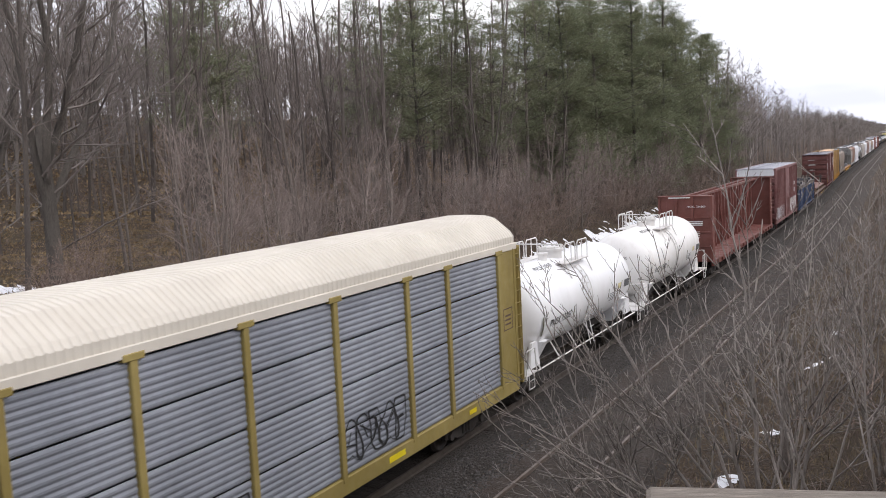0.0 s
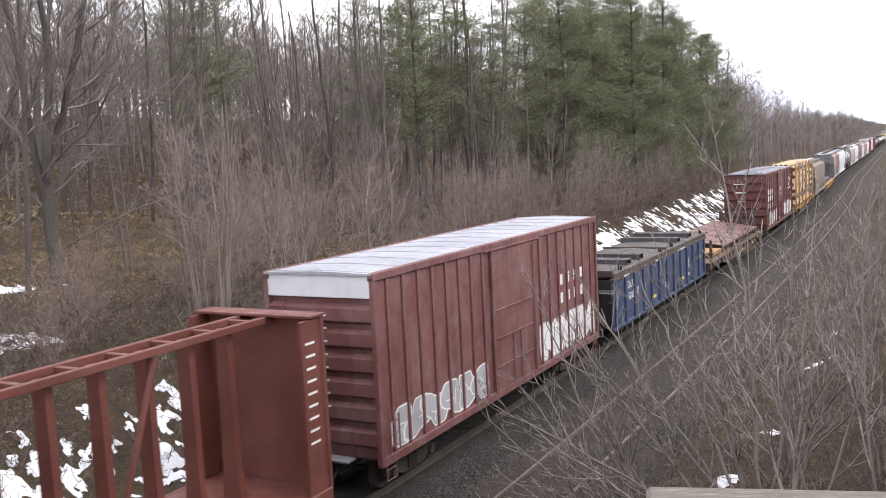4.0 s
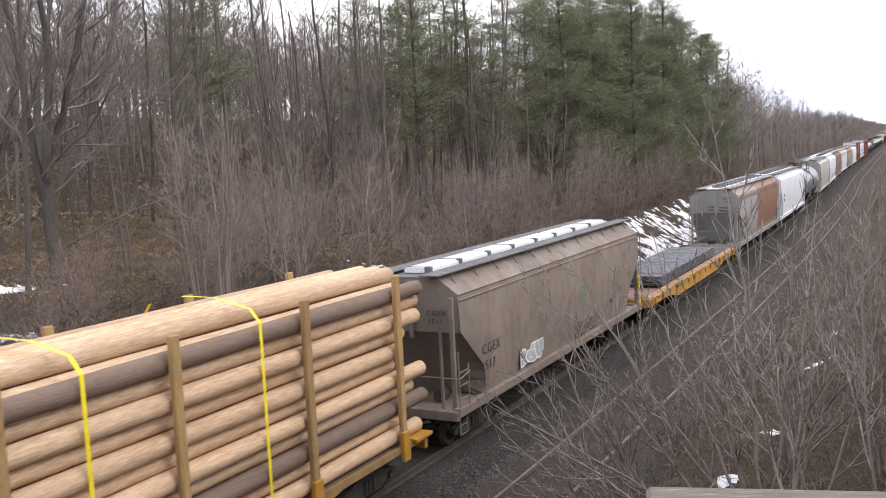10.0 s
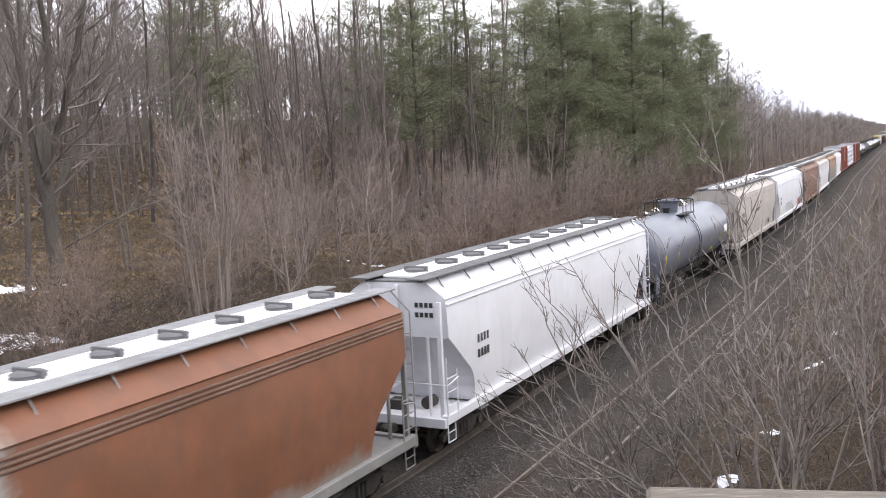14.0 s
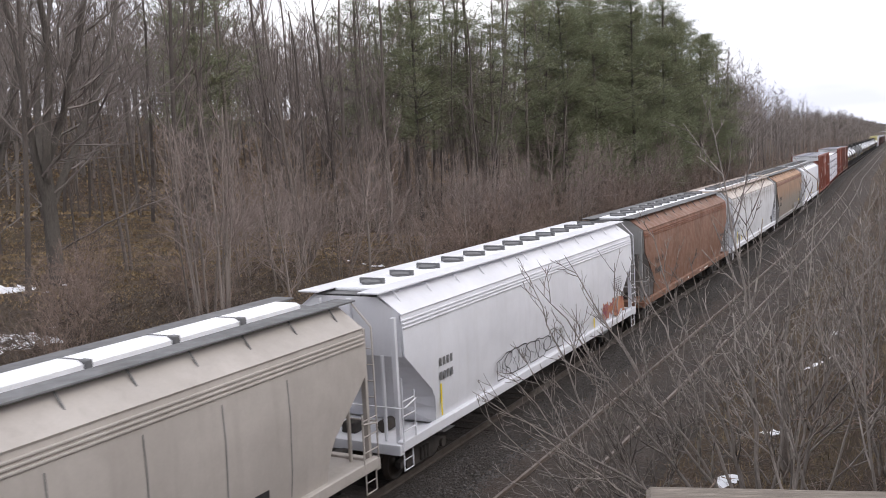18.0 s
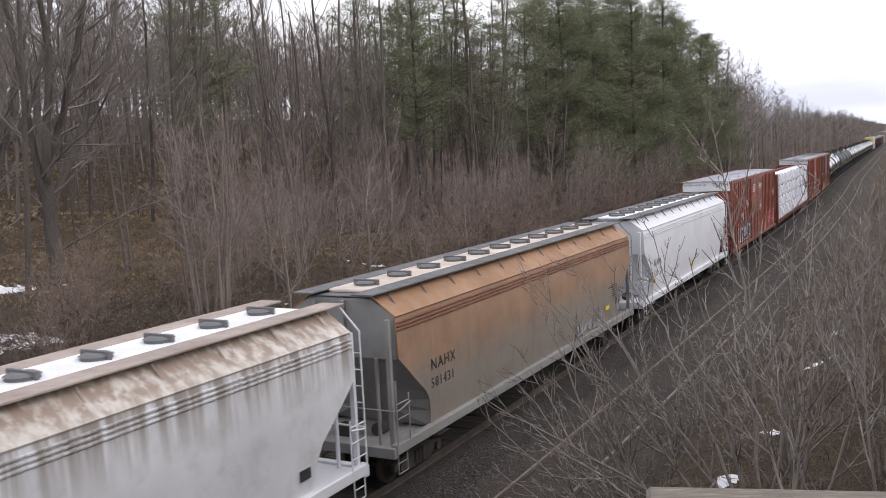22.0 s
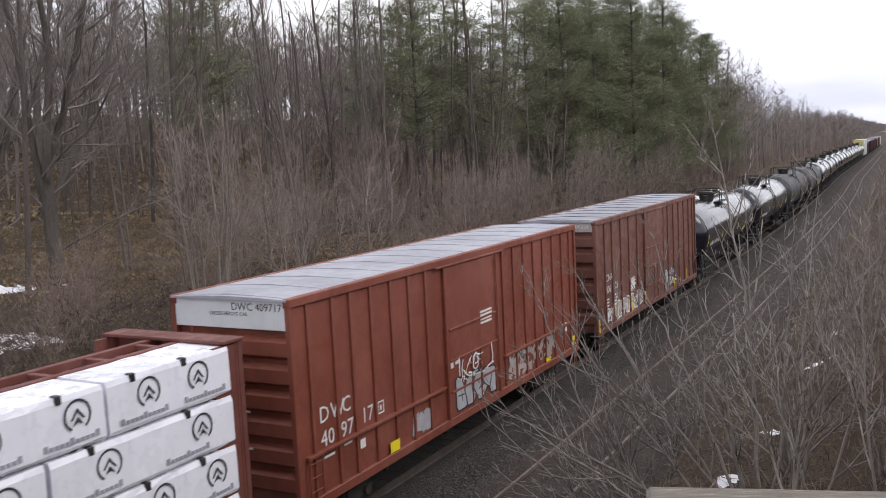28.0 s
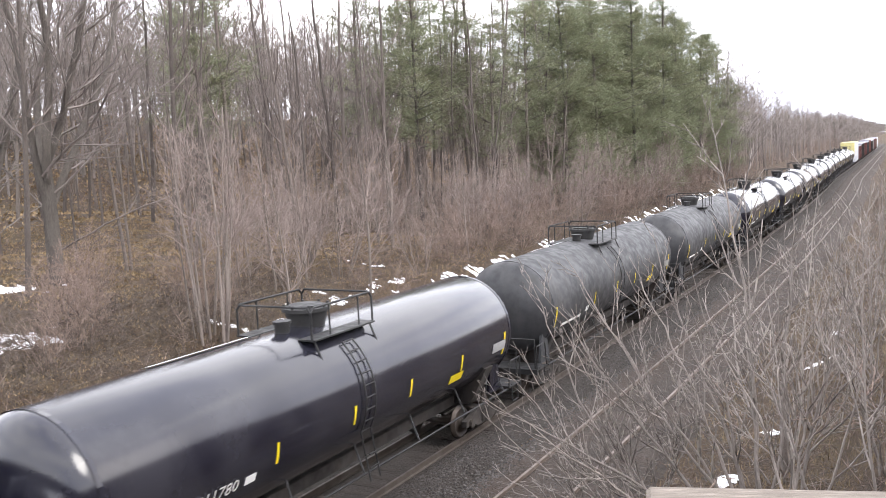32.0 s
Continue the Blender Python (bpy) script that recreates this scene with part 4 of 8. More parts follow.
spots = [(-9.8 + 4.6 * rs.rand(), 9 + 75 * rs.rand() ** 1.3, rs.uniform(0, 6.28), rs.uniform(0.12, 0.36)) for _ in range(260)]
scatter("bank_weeds", "dry weed stalks poking through the snow", "weeds", BRUSH, protos, spots)


LEAF = island_stuff("dry_fallen_leaves", (0.2, 0.135, 0.07), (0.4, 0.29, 0.165))


def blades(name, label, n, area, seed, h, mat=None, wide=1.0):
    r = np.random.RandomState(seed)
    u, y = area(r, n)
    x = u + np.array([bend(k) for k in y])
    z = np.array([land(a, b) for a, b in zip(x, y)])
    a, hh, w = r.uniform(0, 6.28, n), h * r.uniform(0.4, 1.2, n), r.uniform(0.006, 0.016, n) * wide
    lean = r.uniform(0.2, 1.3, n)
    dx, dy = np.cos(a), np.sin(a)
    p0 = np.stack((x - dy * w, y + dx * w, z), -1)
    p1 = np.stack((x + dy * w, y - dx * w, z), -1)
    p2 = np.stack((x + dx * hh * lean, y + dy * hh * lean, z + hh), -1)
    ob = new(name, np_mesh(name, np.stack((p0, p1, p2), 1).reshape(-1, 3), np.arange(3 * n).reshape(-1, 3)))
    ob.data.materials.append(mat or STRAW)
    return tagged(ob, label, "grass", kind="stuff")


blades("dead_grass", "flattened straw-coloured grass and leaves on the bank", 26000, lambda r, n: (-9.8 - 20 * r.rand(n) ** 1.5, 8 + 80 * r.rand(n) ** 1.4), 5, 0.16)
blades("dead_grass", "straw-coloured grass and leaves in a clearing in the wood", 12000, lambda r, n: (-19 - 24 * r.rand(n), 27 + 26 * r.rand(n)), 7, 0.22)
blades("leaf_litter", "ochre fallen leaves on the floor of the wood", 30000, lambda r, n: (-17 - 26 * r.rand(n), 24 + 30 * r.rand(n)), 8, 0.1, LEAF, 4.0)
blades("leaf_litter", "pale fallen leaves on the rise behind the wood", 42000, lambda r, n: (-42 - 52 * r.rand(n), 28 + 140 * r.rand(n)), 10, 0.2, LEAF, 11.0)
blades("leaf_litter", "brown fallen leaves on top of the bank", 16000, lambda r, n: (-9.2 - 8 * r.rand(n), 11 + 40 * r.rand(n)), 9, 0.07, LEAF, 2.2)
blades("dead_grass", "dry straw-coloured weeds beside the side track", 16000, lambda r, n: (6.0 + 6.5 * r.rand(n), 9 + 70 * r.rand(n) ** 1.5), 6, 0.2)

rs = np.random.RandomState(77)
sticks = []
for _ in range(5200):
    y, u = 9 + 60 * rs.rand() ** 1.5, 2.7 + 9.0 * rs.rand()
    x = u + bend(y)
    a, ln, z = rs.uniform(0, 6.28), rs.uniform(0.15, 1.0) * (0.5 if u < 6 else 1.0), bed_height(u, y)
    sticks.append((x, y, z + 0.02, x + math.cos(a) * ln, y + math.sin(a) * ln, z + rs.uniform(0.02, 0.45) * ln, rs.uniform(0.004, 0.012), 0.003))
v, f = spike_mesh(sticks)
ob = new("fallen_twigs", np_mesh("fallen_twigs", v, f))
ob.data.materials.append(island_stuff("fallen_twig_bark", (0.08, 0.065, 0.055), (0.38, 0.33, 0.3)))
tagged(ob, "fallen twigs and dry stalks on the verge", "twigs", kind="stuff")

# shrubs that grow beside the bridge
SHRUBS = "leafless shrubs beside the bridge"
SHRUB_BARK = rough_stuff("grey_brown_shrub_bark", ((0.24, 0.205, 0.183), (0.14, 0.12, 0.106), (0.36, 0.32, 0.29)), 2.0, 0.9, 0.6, 0.005, (2, 2, 0.5), 20, 0.2)
SHRUB_TWIG = island_stuff("grey_shrub_twigs", (0.11, 0.093, 0.083), (0.42, 0.37, 0.335))


def arching_shrub(seed, label, tips, thin=0.0058, dense=1.9):
    """A shrub of long smooth stems that arch out to their tips (x, y, z, radius), with side shoots that turn upwards."""
    rnd = random.Random(seed)
    root = new("bare_shrub")
    tagged(root, label, "shrub", SHRUBS)
    side, tip_segs = [], []
    for tx, ty, tz, r in tips:
        end, steps = Vector((tx, ty, tz)), 16
        base = Vector((rnd.uniform(-0.3, 0.3), rnd.uniform(-0.3, 0.3), -0.3))
        flat = rnd.uniform(0.45, 0.62)
        ctrl = Vector((tx * flat + rnd.uniform(-0.2, 0.2), ty * flat + rnd.uniform(-0.2, 0.2), tz * rnd.uniform(0.4, 0.55)))
        pts, drift = [], Vector((0, 0, 0))
        for i in range(steps + 1):
            f = i / steps
            p = base * (1 - f) ** 2 + ctrl * 2 * f * (1 - f) + end * f * f
            drift = drift * 0.7 + Vector((rnd.uniform(-1, 1), rnd.uniform(-1, 1), rnd.uniform(-1, 1))) * 0.05
            pts.append(p + drift * (0 < i))
        rad = [max(thin, r * (1 - 0.86 * i / steps)) for i in range(steps + 1)]
        v, f = seg_mesh("stem", [(*pts[i], *pts[i + 1], rad[i], rad[i + 1]) for i in range(steps)], 6)
        part("stem", np_mesh("stem", v, f, True), SHRUB_BARK, root)
        size = (end - base).length
        for n in range(int(size * dense)):
            i = rnd.randint(5, steps - 1)
            d = (pts[i + 1] - pts[i]).normalized()
            ln = size * rnd.uniform(0.1, 0.34) * (1.3 - i / steps)
            b = limb(rnd, pts[i].lerp(pts[i + 1], rnd.random()), side_way(rnd, d, rnd.uniform(0.5, 0.85)), ln, max(thin * 1.7, rad[i] * 0.7), 7, 0.07, 0.12, side, 0.35)
            for _ in range(int(2 + ln * 2.0)):
                j = rnd.randint(2, 6)
                c = limb(rnd, b[j][0], side_way(rnd, b[j][1], rnd.uniform(0.5, 0.85)), ln * rnd.uniform(0.2, 0.5), max(thin * 1.2, b[j][2] * 0.65), 4, 0.08, 0.14, side, 0.45)
                if rnd.random() < 0.8:
                    k = rnd.randint(1, 3)
                    limb(rnd, c[k][0], side_way(rnd, c[k][1], rnd.uniform(0.5, 0.8)), ln * rnd.uniform(0.08, 0.2), thin, 1, 0.05, 0.06, tip_segs, 0.6)
    v, f = seg_mesh("crown", side, 4)
    tagged(part("crown", join_mesh("crown", (v, f), spike_mesh(tip_segs)), SHRUB_TWIG, root, "forking leafless side branches"), kind="stuff")
    return root


def set_shrub(ob, u, y, turn=0.0):
    ob.matrix_basis = Matrix.Translation((u, y, land(u, y) - 0.1)) @ Matrix.Rotation(turn, 4, "Z")


fan = arching_shrub(41, "wide leafless shrub with long arching grey branches", [
    (-5.4, -1.5, 3.1, 0.045), (-4.3, -2.0, 2.9, 0.04), (-4.35, -0.5, 5.1, 0.046), (-4.1, 0.5, 5.6, 0.04), (-3.2, -1.0, 4.9, 0.043), (-2.8, 0.5, 5.6, 0.042), (-2.5, 1.0, 6.0, 0.046), (-1.4, -0.6, 5.7, 0.04), (-1.2, 0.8, 8.3, 0.055),
    (-0.7, 1.0, 6.8, 0.04), (0.3, 0.0, 6.6, 0.045), (1.1, -0.5, 6.3, 0.04), (1.6, 0.5, 7.0, 0.045), (0.6, 1.0, 7.0, 0.04), (1.9, -1.0, 5.4, 0.04)])
set_shrub(fan, 9.8, 17.1)
left = arching_shrub(45, "leafless shrub leaning out over the side track", [
    (-3.8, -0.5, 3.1, 0.036), (-3.3, -1.0, 2.0, 0.032), (-3.0, 0.5, 5.7, 0.04), (-3.3, 0.0, 3.8, 0.036), (-1.9, -0.5, 5.0, 0.04), (-1.5, 0.3, 4.4, 0.034), (-0.5, 0.0, 5.0, 0.034), (0.3, 0.5, 5.3, 0.036), (-2.0, -1.0, 2.9, 0.032), (-1.2, -1.2, 3.6, 0.032), (-2.8, -0.8, 4.4, 0.036)], dense=2.6)
set_shrub(left, 7.8, 17.2)
near = arching_shrub(42, "leafless shrub with bold crossing grey branches", [
    (-2.0, 0.3, 4.6, 0.032), (-1.4, -0.6, 5.2, 0.03), (0.2, 0.7, 5.8, 0.034), (1.0, 0.0, 5.6, 0.032), (2.2, 0.6, 5.0, 0.03), (1.4, 1.4, 4.6, 0.03)], dense=1.6)
set_shrub(near, 11.3, 13.4)
low = arching_shrub(43, "low spreading leafless shrub beside the side track", [
    (-2.6, -0.4, 2.4, 0.026), (-1.6, 0.9, 3.4, 0.03), (0.3, -0.8, 4.0, 0.03), (1.6, 0.5, 3.0, 0.026), (-0.6, -1.8, 2.8, 0.026), (0.9, 1.6, 3.4, 0.026), (-0.2, 0.1, 4.6, 0.03)])
set_shrub(low, 9.4, 21.5)
pole = arching_shrub(44, "thin upright leafless sapling with pale bark", [(0.1, 0.0, 5.4, 0.12), (-0.5, 0.3, 4.4, 0.041)], dense=1.2)
set_shrub(pole, 9.2, 22.5)
for ob, u, y, a, s in ((low, 11.4, 19.6, 4.0, 1.0), (low, 9.6, 26.0, 1.0, 1.0), (left, 10.8, 29.0, 5.6, 0.8), (low, 9.2, 32, 5.0, 0.8),
                       (low, 10.4, 36, 2.0, 1.2), (near, 9.8, 42, 1.0, 0.8), (low, 10.6, 48, 0.4, 1.2), (low, 9.6, 56, 2.2, 1.1), (left, 11.6, 62, 3.1, 0.9), (low, 10.0, 70, 0.9, 1.2), (low, 10.6, 80, 1.9, 1.2)):
    plant(ob, u, y, a, s)

# ---- bridge that the view is taken from ----
CONCRETE = rough_stuff("grey_bridge_concrete", ((0.3, 0.29, 0.27), (0.24, 0.23, 0.215), (0.36, 0.35, 0.33)), 1.5, 0.9, 0.4)
PLANK = rough_stuff("weathered_grey_plank", ((0.36, 0.31, 0.26), (0.27, 0.23, 0.19), (0.17, 0.14, 0.115)), 3.0, 0.9, 0.7, 0.01, (2, 40, 2), 10)
deck = new("bridge_deck", Geo().box(-16, 26, -7.0, 1.4, 6.32, 6.75, 0.03).mesh("bridge_deck"))
deck.data.materials.append(CONCRETE)
tagged(deck, "plain grey concrete deck of the overbridge", "bridge", kind="structure")
# unseen walls added under the deck to cut light on the near cars
for side, x0, x1 in (("unseen_wall_west", -9.4, -8.6), ("unseen_wall_east", 13.2, 14.0)):
    blocker = new(side, Geo().box(x0, x1, -6.8, 1.2, -1.2, 6.32, 0.03).mesh(side))
    blocker.data.materials.append(CONCRETE)
    tagged(blocker, "unseen plain grey concrete wall added under the bridge deck to block light", "bridge", kind="structure")
guard = new("guard_rail")
tagged(guard, "weathered grey timber guard rail on the bridge edge", "railing")
guard.matrix_basis = Matrix.Translation((12.1, 1.155, 6.75)) @ Matrix.Rotation(radians(17.5), 4, "Z")
part("plank", Geo().box(0.0, 1.6, -0.16, 0.0, 0.605, 0.65, 0.006), PLANK, guard)
part("post", Geo().box(0.3, 0.42, -0.15, -0.03, 0.0, 0.605, 0.006), PLANK, guard)


# ---- parts that all cars share ----
def wheel_mesh():
    g = Geo()
    for s in (-1, 1):
        x = 0.72 * s
        prof = [(0.0, 0.07), (0.12, 0.07), (0.14, 0.035), (0.34, 0.03), (0.37, 0.06), (0.42, 0.065), (0.42, -0.03), (0.45, -0.035), (0.45, -0.065), (0.36, -0.065), (0.34, -0.03), (0.0, -0.05)]
        n = 20
        g.loft([[(x + s * w, r * math.cos(a), 0.42 + r * math.sin(a)) for r, w in prof] for a in [k * math.tau / n for k in range(n + 1)]], closed=False, caps=False, smooth=True)
    g.tube((-1.05, 0, 0.42), (1.05, 0, 0.42), 0.08, n=10)
    return g


WHEELSET = wheel_mesh().mesh("wheelset")
SIDE_FRAME = Geo()
SIDE_FRAME.sweep_x([(-1.15, 0.36), (-1.15, 0.52), (-0.75, 0.6), (-0.35, 0.72), (0.35, 0.72), (0.75, 0.6), (1.15, 0.52), (1.15, 0.36), (0.72, 0.36), (0.42, 0.24), (-0.42, 0.24), (-0.72, 0.36)], -0.07, 0.07)
for yy in (-0.89, 0.89):
    SIDE_FRAME.tube((-0.12, yy, 0.42), (0.15, yy, 0.42), 0.11, n=10)
for yy in (-0.16, 0.0, 0.16):
    SIDE_FRAME.tube((0.075, yy, 0.3), (0.075, yy, 0.62), 0.06, n=8)
SIDE_FRAME = SIDE_FRAME.mesh("side_frame")
BOLSTER = Geo().box(-0.95, 0.95, -0.19, 0.19, 0.36, 0.66, 0.03).tube((0, 0, 0.6), (0, 0, 0.78), 0.2, n=12).mesh("truck")
COUPLER = Geo().box(-0.11, 0.11, 0.0, 0.85, 0.76, 0.98, 0.02).box(-0.16, 0.16, -0.2, 0.05, 0.72, 1.02, 0.05).box(0.02, 0.2, -0.3, -0.12, 0.74, 1.0, 0.04).mesh("coupler")
HOSE = Geo().path([(0.35, 0.1, 0.85), (0.36, -0.1, 0.72), (0.33, -0.3, 0.5), (0.25, -0.42, 0.42)], 0.025, 6).mesh("air_hose")


def running_gear(root, L, inset, reach=0.55):
    for y in (inset, L - inset):
        t = part("truck", BOLSTER, GRIME, root)
        t.location = (0, y, 0)
        for s in (-1, 1):
            f = part("side_frame", SIDE_FRAME, GRIME, t)
            f.location, f.rotation_euler = (1.0 * s, 0, 0), (0, 0, 0 if s > 0 else math.pi)
        for d in (-0.89, 0.89):
            part("wheelset", WHEELSET, WHEEL, t).location = (0, d, 0)
    a, b = part("coupler", COUPLER, GRIME, root), part("coupler", COUPLER, GRIME, root)
    a.location = (0, -reach + 0.25, 0)
    b.location, b.rotation_euler = (0, L + reach - 0.25, 0), (0, 0, math.pi)
    h = part("air_hose", HOSE, BLACK, root)
    h.location = (0, -0.1, 0)
    h = part("air_hose", HOSE, BLACK, root)
    h.location, h.rotation_euler = (0, L + 0.1, 0), (0, 0, math.pi)


def ladder(root, mat, x, y, z0, z1, n, wide=0.42, face="side", name="ladder"):
    """Rungs between two stiles, standing off the side (wide along y) or the end (wide along x)."""
    g = Geo()
    for k in (0, wide):
        p = (x, y + k) if face == "side" else (x + k, y)
        g.tube((*p, z0), (*p, z1), 0.018, n=6)
    for i in range(n):
        z = z0 + (z1 - z0) * (i + 0.5) / n
        q = (x, y + wide) if face == "side" else (x + wide, y)
        g.tube((x, y, z), (*q, z), 0.013, n=6)
    return part(name, g, mat, root)


def stirrup(root, mat, x, y, wide=0.4):
    g = Geo().path([(x, y, 1.05), (x, y, 0.55), (x, y + wide, 0.55), (x, y + wide, 1.05)], 0.018, 6)
    g.tube((x, y, 0.8), (x, y + wide, 0.8), 0.014, n=6)
    return part("sill_step", g, mat, root)


def car(name, label, s, L, category="freight car"):
    root = new(name)
    tagged(root, label, category, "freight cars of the passing train")
    moving(root, s, L)
    return root


# ---- box cars ----
def boxcar(label, s, L, zt, body, roofm, posts, door, band=None, band_z=4.66, grid=(), ribs=10, roof_ribs=13, end_mat=None, doors=1, sill_drop=0.0, roof_dark=None):
    root = car("boxcar", label, s, L, "boxcar")
    half = 1.46
    for sx in (-1, 1):
        a, b = sorted((half * sx, (half - 0.05) * sx))
        part("side_panel", Geo().box(a, b, 0.06, L - 0.06, 1.05, zt - 0.07), body, root)
        a, b = sorted(((half + 0.07) * sx, (half - 0.1) * sx))
        part("side_sill", Geo().box(a, b, 0.02, L - 0.02, 0.9, 1.12, 0.02), body, root)
        part("top_rail", Geo().box(a, b, 0.0, L, zt - 0.18, zt + 0.005, 0.02), body, root)
        a, b = sorted(((half + 0.06) * sx, (half - 0.06) * sx))
        for y in (0.0, L - 0.14):
            part("corner_post", Geo().box(a, b, y, y + 0.14, 0.95, zt - 0.1, 0.015), body, root)
    pm = Geo().box(half - 0.01, half + 0.055, -0.045, 0.045, 1.08, zt - 0.14, 0.012).mesh("side_post")
    for y in posts:
        for sx in (0, 1):
            o = part("side_post", pm, body, root)
            o.location, o.rotation_euler = (0, y, 0), (0, 0, math.pi * sx)
    for z in grid:
        rm = Geo().box(half - 0.01, half + 0.04, 0.1, door[0] - 0.1, z, z + 0.07, 0.01).mesh("side_rib")
        for sx in (1, -1):
            o = part("side_rib", rm, body, root)
            o.location.x = 0 if sx > 0 else -2 * half - 0.03
        part("side_rib", Geo().box(half - 0.01, half + 0.04, door[1] + 0.1, L - 0.1, z, z + 0.07, 0.01), body, root)
    # ends with pressed ribs
    top = band_z if band else zt - 0.12
    prof = [(0.15, 1.05)]
    for k in range(6):
        z = 1.25 + (top - 1.35) * (k + 0.5) / 6
        h = (top - 1.35) / 6 * 0.3
        prof += [(0.15, z - h - 0.06), (0.01, z - h + 0.03), (0.01, z + h - 0.03), (0.15, z + h + 0.06)]
    prof += [(0.15, top), (0.22, top), (0.22, 1.05)]
    for at in (0, 1):
        g = Geo().sweep_x([(y if not at else L - y, z) for y, z in prof], -half + 0.02, half - 0.02)
        part("end_panel", g, end_mat or body, root)
        if band:
            y0, y1 = ((0.03, 0.14) if not at else (L - 0.14, L - 0.03))
            part("end_band", Geo().box(-half - 0.01, half + 0.01, y0, y1, band_z, zt - 0.05, 0.01), band, root, "pale painted band across the top of the end")
    # roof of ribbed panels
    rp = [(-1.47, zt - 0.05), (-1.47, zt - 0.01), (-0.8, zt + 0.02), (0, zt + 0.035), (0.8, zt + 0.02), (1.47, zt - 0.01), (1.47, zt - 0.05)]
    roof = part("roof", Geo().sweep_y(rp, -0.02, L + 0.02), roofm, root, "pale ribbed metal roof")
    rib = [(-1.3, zt), (-1.3, zt + 0.015), (0, zt + 0.06), (1.3, zt + 0.015), (1.3, zt), (0, zt + 0.03)]
    rg = Geo().sweep_y(rib, -0.035, 0.035).mesh("roof_rib")
    for k in range(roof_ribs):
        part("roof_rib", rg, roof_dark or roofm, roof).location.y = 0.15 + (L - 0.3) * k / (roof_ribs - 1)
    # doors
    n = doors
    for sx in (0, 1):
        for k in range(n):
            y0, y1 = door[0] + (door[1] - door[0]) * k / n + 0.03, door[0] + (door[1] - door[0]) * (k + 1) / n - 0.03
            d = part("door", Geo().box(half, half + 0.065, y0, y1, 1.12, zt - 0.22, 0.015), body, root)
            hh = zt - 0.22
            for z in (1.75, 2.55, 3.35):
                part("door_bar", Geo().box(half + 0.06, half + 0.1, y0 + 0.08, y1 - 0.08, z, z + 0.06, 0.01), body, d)
            for y in ((y0 + y1) / 2 - 0.25, (y0 + y1) / 2 + 0.28, y1 - 0.12):
                part("lock_rod", Geo().tube((half + 0.1, y, 1.15), (half + 0.1, y, hh - 0.1 if y > y1 - 0.3 else 2.6), 0.018, n=6), body, d)
            for y in (y0 - 0.09, y1):
                part("door_jamb", Geo().box(half, half + 0.09, y, y + 0.09, 1.1, zt - 0.16, 0.012), body, d)
            part("door_track", Geo().box(half, half + 0.11, y0 - 0.5, y1 + 0.5, zt - 0.21, zt - 0.16, 0.01), body, d)
            if sx:
                d.matrix_basis = Matrix.Translation((0, y0 + y1, 0)) @ Matrix.Rotation(math.pi, 4, "Z")
    part("underframe", Geo().box(-1.38, 1.38, 0.2, L - 0.2, 0.98, 1.06).box(-0.3, 0.3, 0.0, L, 0.62, 0.99, 0.02), GRIME, root)
    for k in range(4):
        y = 3.4 + (L - 6.8) * k / 3
        part("cross_bearer", Geo().box(-1.35, 1.35, y - 0.06, y + 0.06, 0.72, 0.99), GRIME, root)
    ladder(root, body, half + 0.09, L - 0.75, 1.15, 2.2, 3)
    ladder(root, body, half + 0.09, 0.3, 1.15, 2.0, 3)
    ladder(root, body, -1.35, -0.03, 1.2, zt - 0.6, 9, 0.4, "end")
    stirrup(root, body, half + 0.03, 0.2)
    stirrup(root, body, half + 0.03, L - 0.62)
    part("brake_rigging", Geo().box(-0.9, -0.4, L * 0.42, L * 0.48, 0.55, 0.95, 0.03).tube((0.7, L * 0.4, 0.7), (0.7, L * 0.48, 0.7), 0.2, n=12).tube((0.3, 2.6, 0.6), (0.3, L - 2.6, 0.6), 0.03), GRIME, root)
    part("end_platform", Geo().box(-0.75, 0.75, -0.25, 0.1, 1.0, 1.06, 0.01), GALV, root)
    running_gear(root, L, 2.0)
    return root


SEED = random.Random(77)
DKRED = paint("dark_oxide_red_paint", (0.13, 0.0361, 0.0302), (0.075, 0.035, 0.028), 0.3, 0.5, 0.3)
FADED = paint("faded_maroon_paint", (0.168, 0.0571, 0.0521), (0.33, 0.25, 0.24), 0.3, 0.6, 0.35)
BRICK = paint("brick_orange_red_paint", (0.227, 0.0554, 0.0302), (0.12, 0.04, 0.025), 0.25, 0.5, 0.25)
RUSTY = paint("dull_rust_red_paint", (0.21, 0.063, 0.0378), (0.13, 0.05, 0.035), 0.25, 0.5, 0.25)
BROWNR = paint("brown_red_paint", (0.168, 0.0605, 0.042), (0.11, 0.06, 0.045), 0.3, 0.5, 0.25)
ROOF_PALE = paint("frosted_galvanised_roof", (0.44, 0.44, 0.49), (0.3, 0.29, 0.3), 0.4, 0.5, 0.2, metal=0.15)
ROOF_SNOW = paint("snow_dusted_roof", (0.36, 0.36, 0.41), (0.26, 0.25, 0.27), 0.4, 0.7, 0.1)
ROOF_LINE = paint("dark_roof_seam", (0.118, 0.118, 0.122), (0.3, 0.3, 0.3), 0.3, 0.6, 0.2)
BAND_OLD = paint("chipped_cream_band", (0.42, 0.37, 0.344), (0.25, 0.13, 0.1), 0.4, 0.6, 0.3)
SPRAY_GREY = paint("grey_spray_paint", (0.45, 0.45, 0.48), (0.25, 0.22, 0.22), 0.3, 0.6)
SPRAY_BLUE = paint("blue_grey_spray_paint", (0.101, 0.168, 0.235), (0.05, 0.08, 0.12), 0.3, 0.6)
SPRAY_PINK = paint("magenta_spray_paint", (0.302, 0.084, 0.151), (0.2, 0.06, 0.1), 0.3, 0.6)
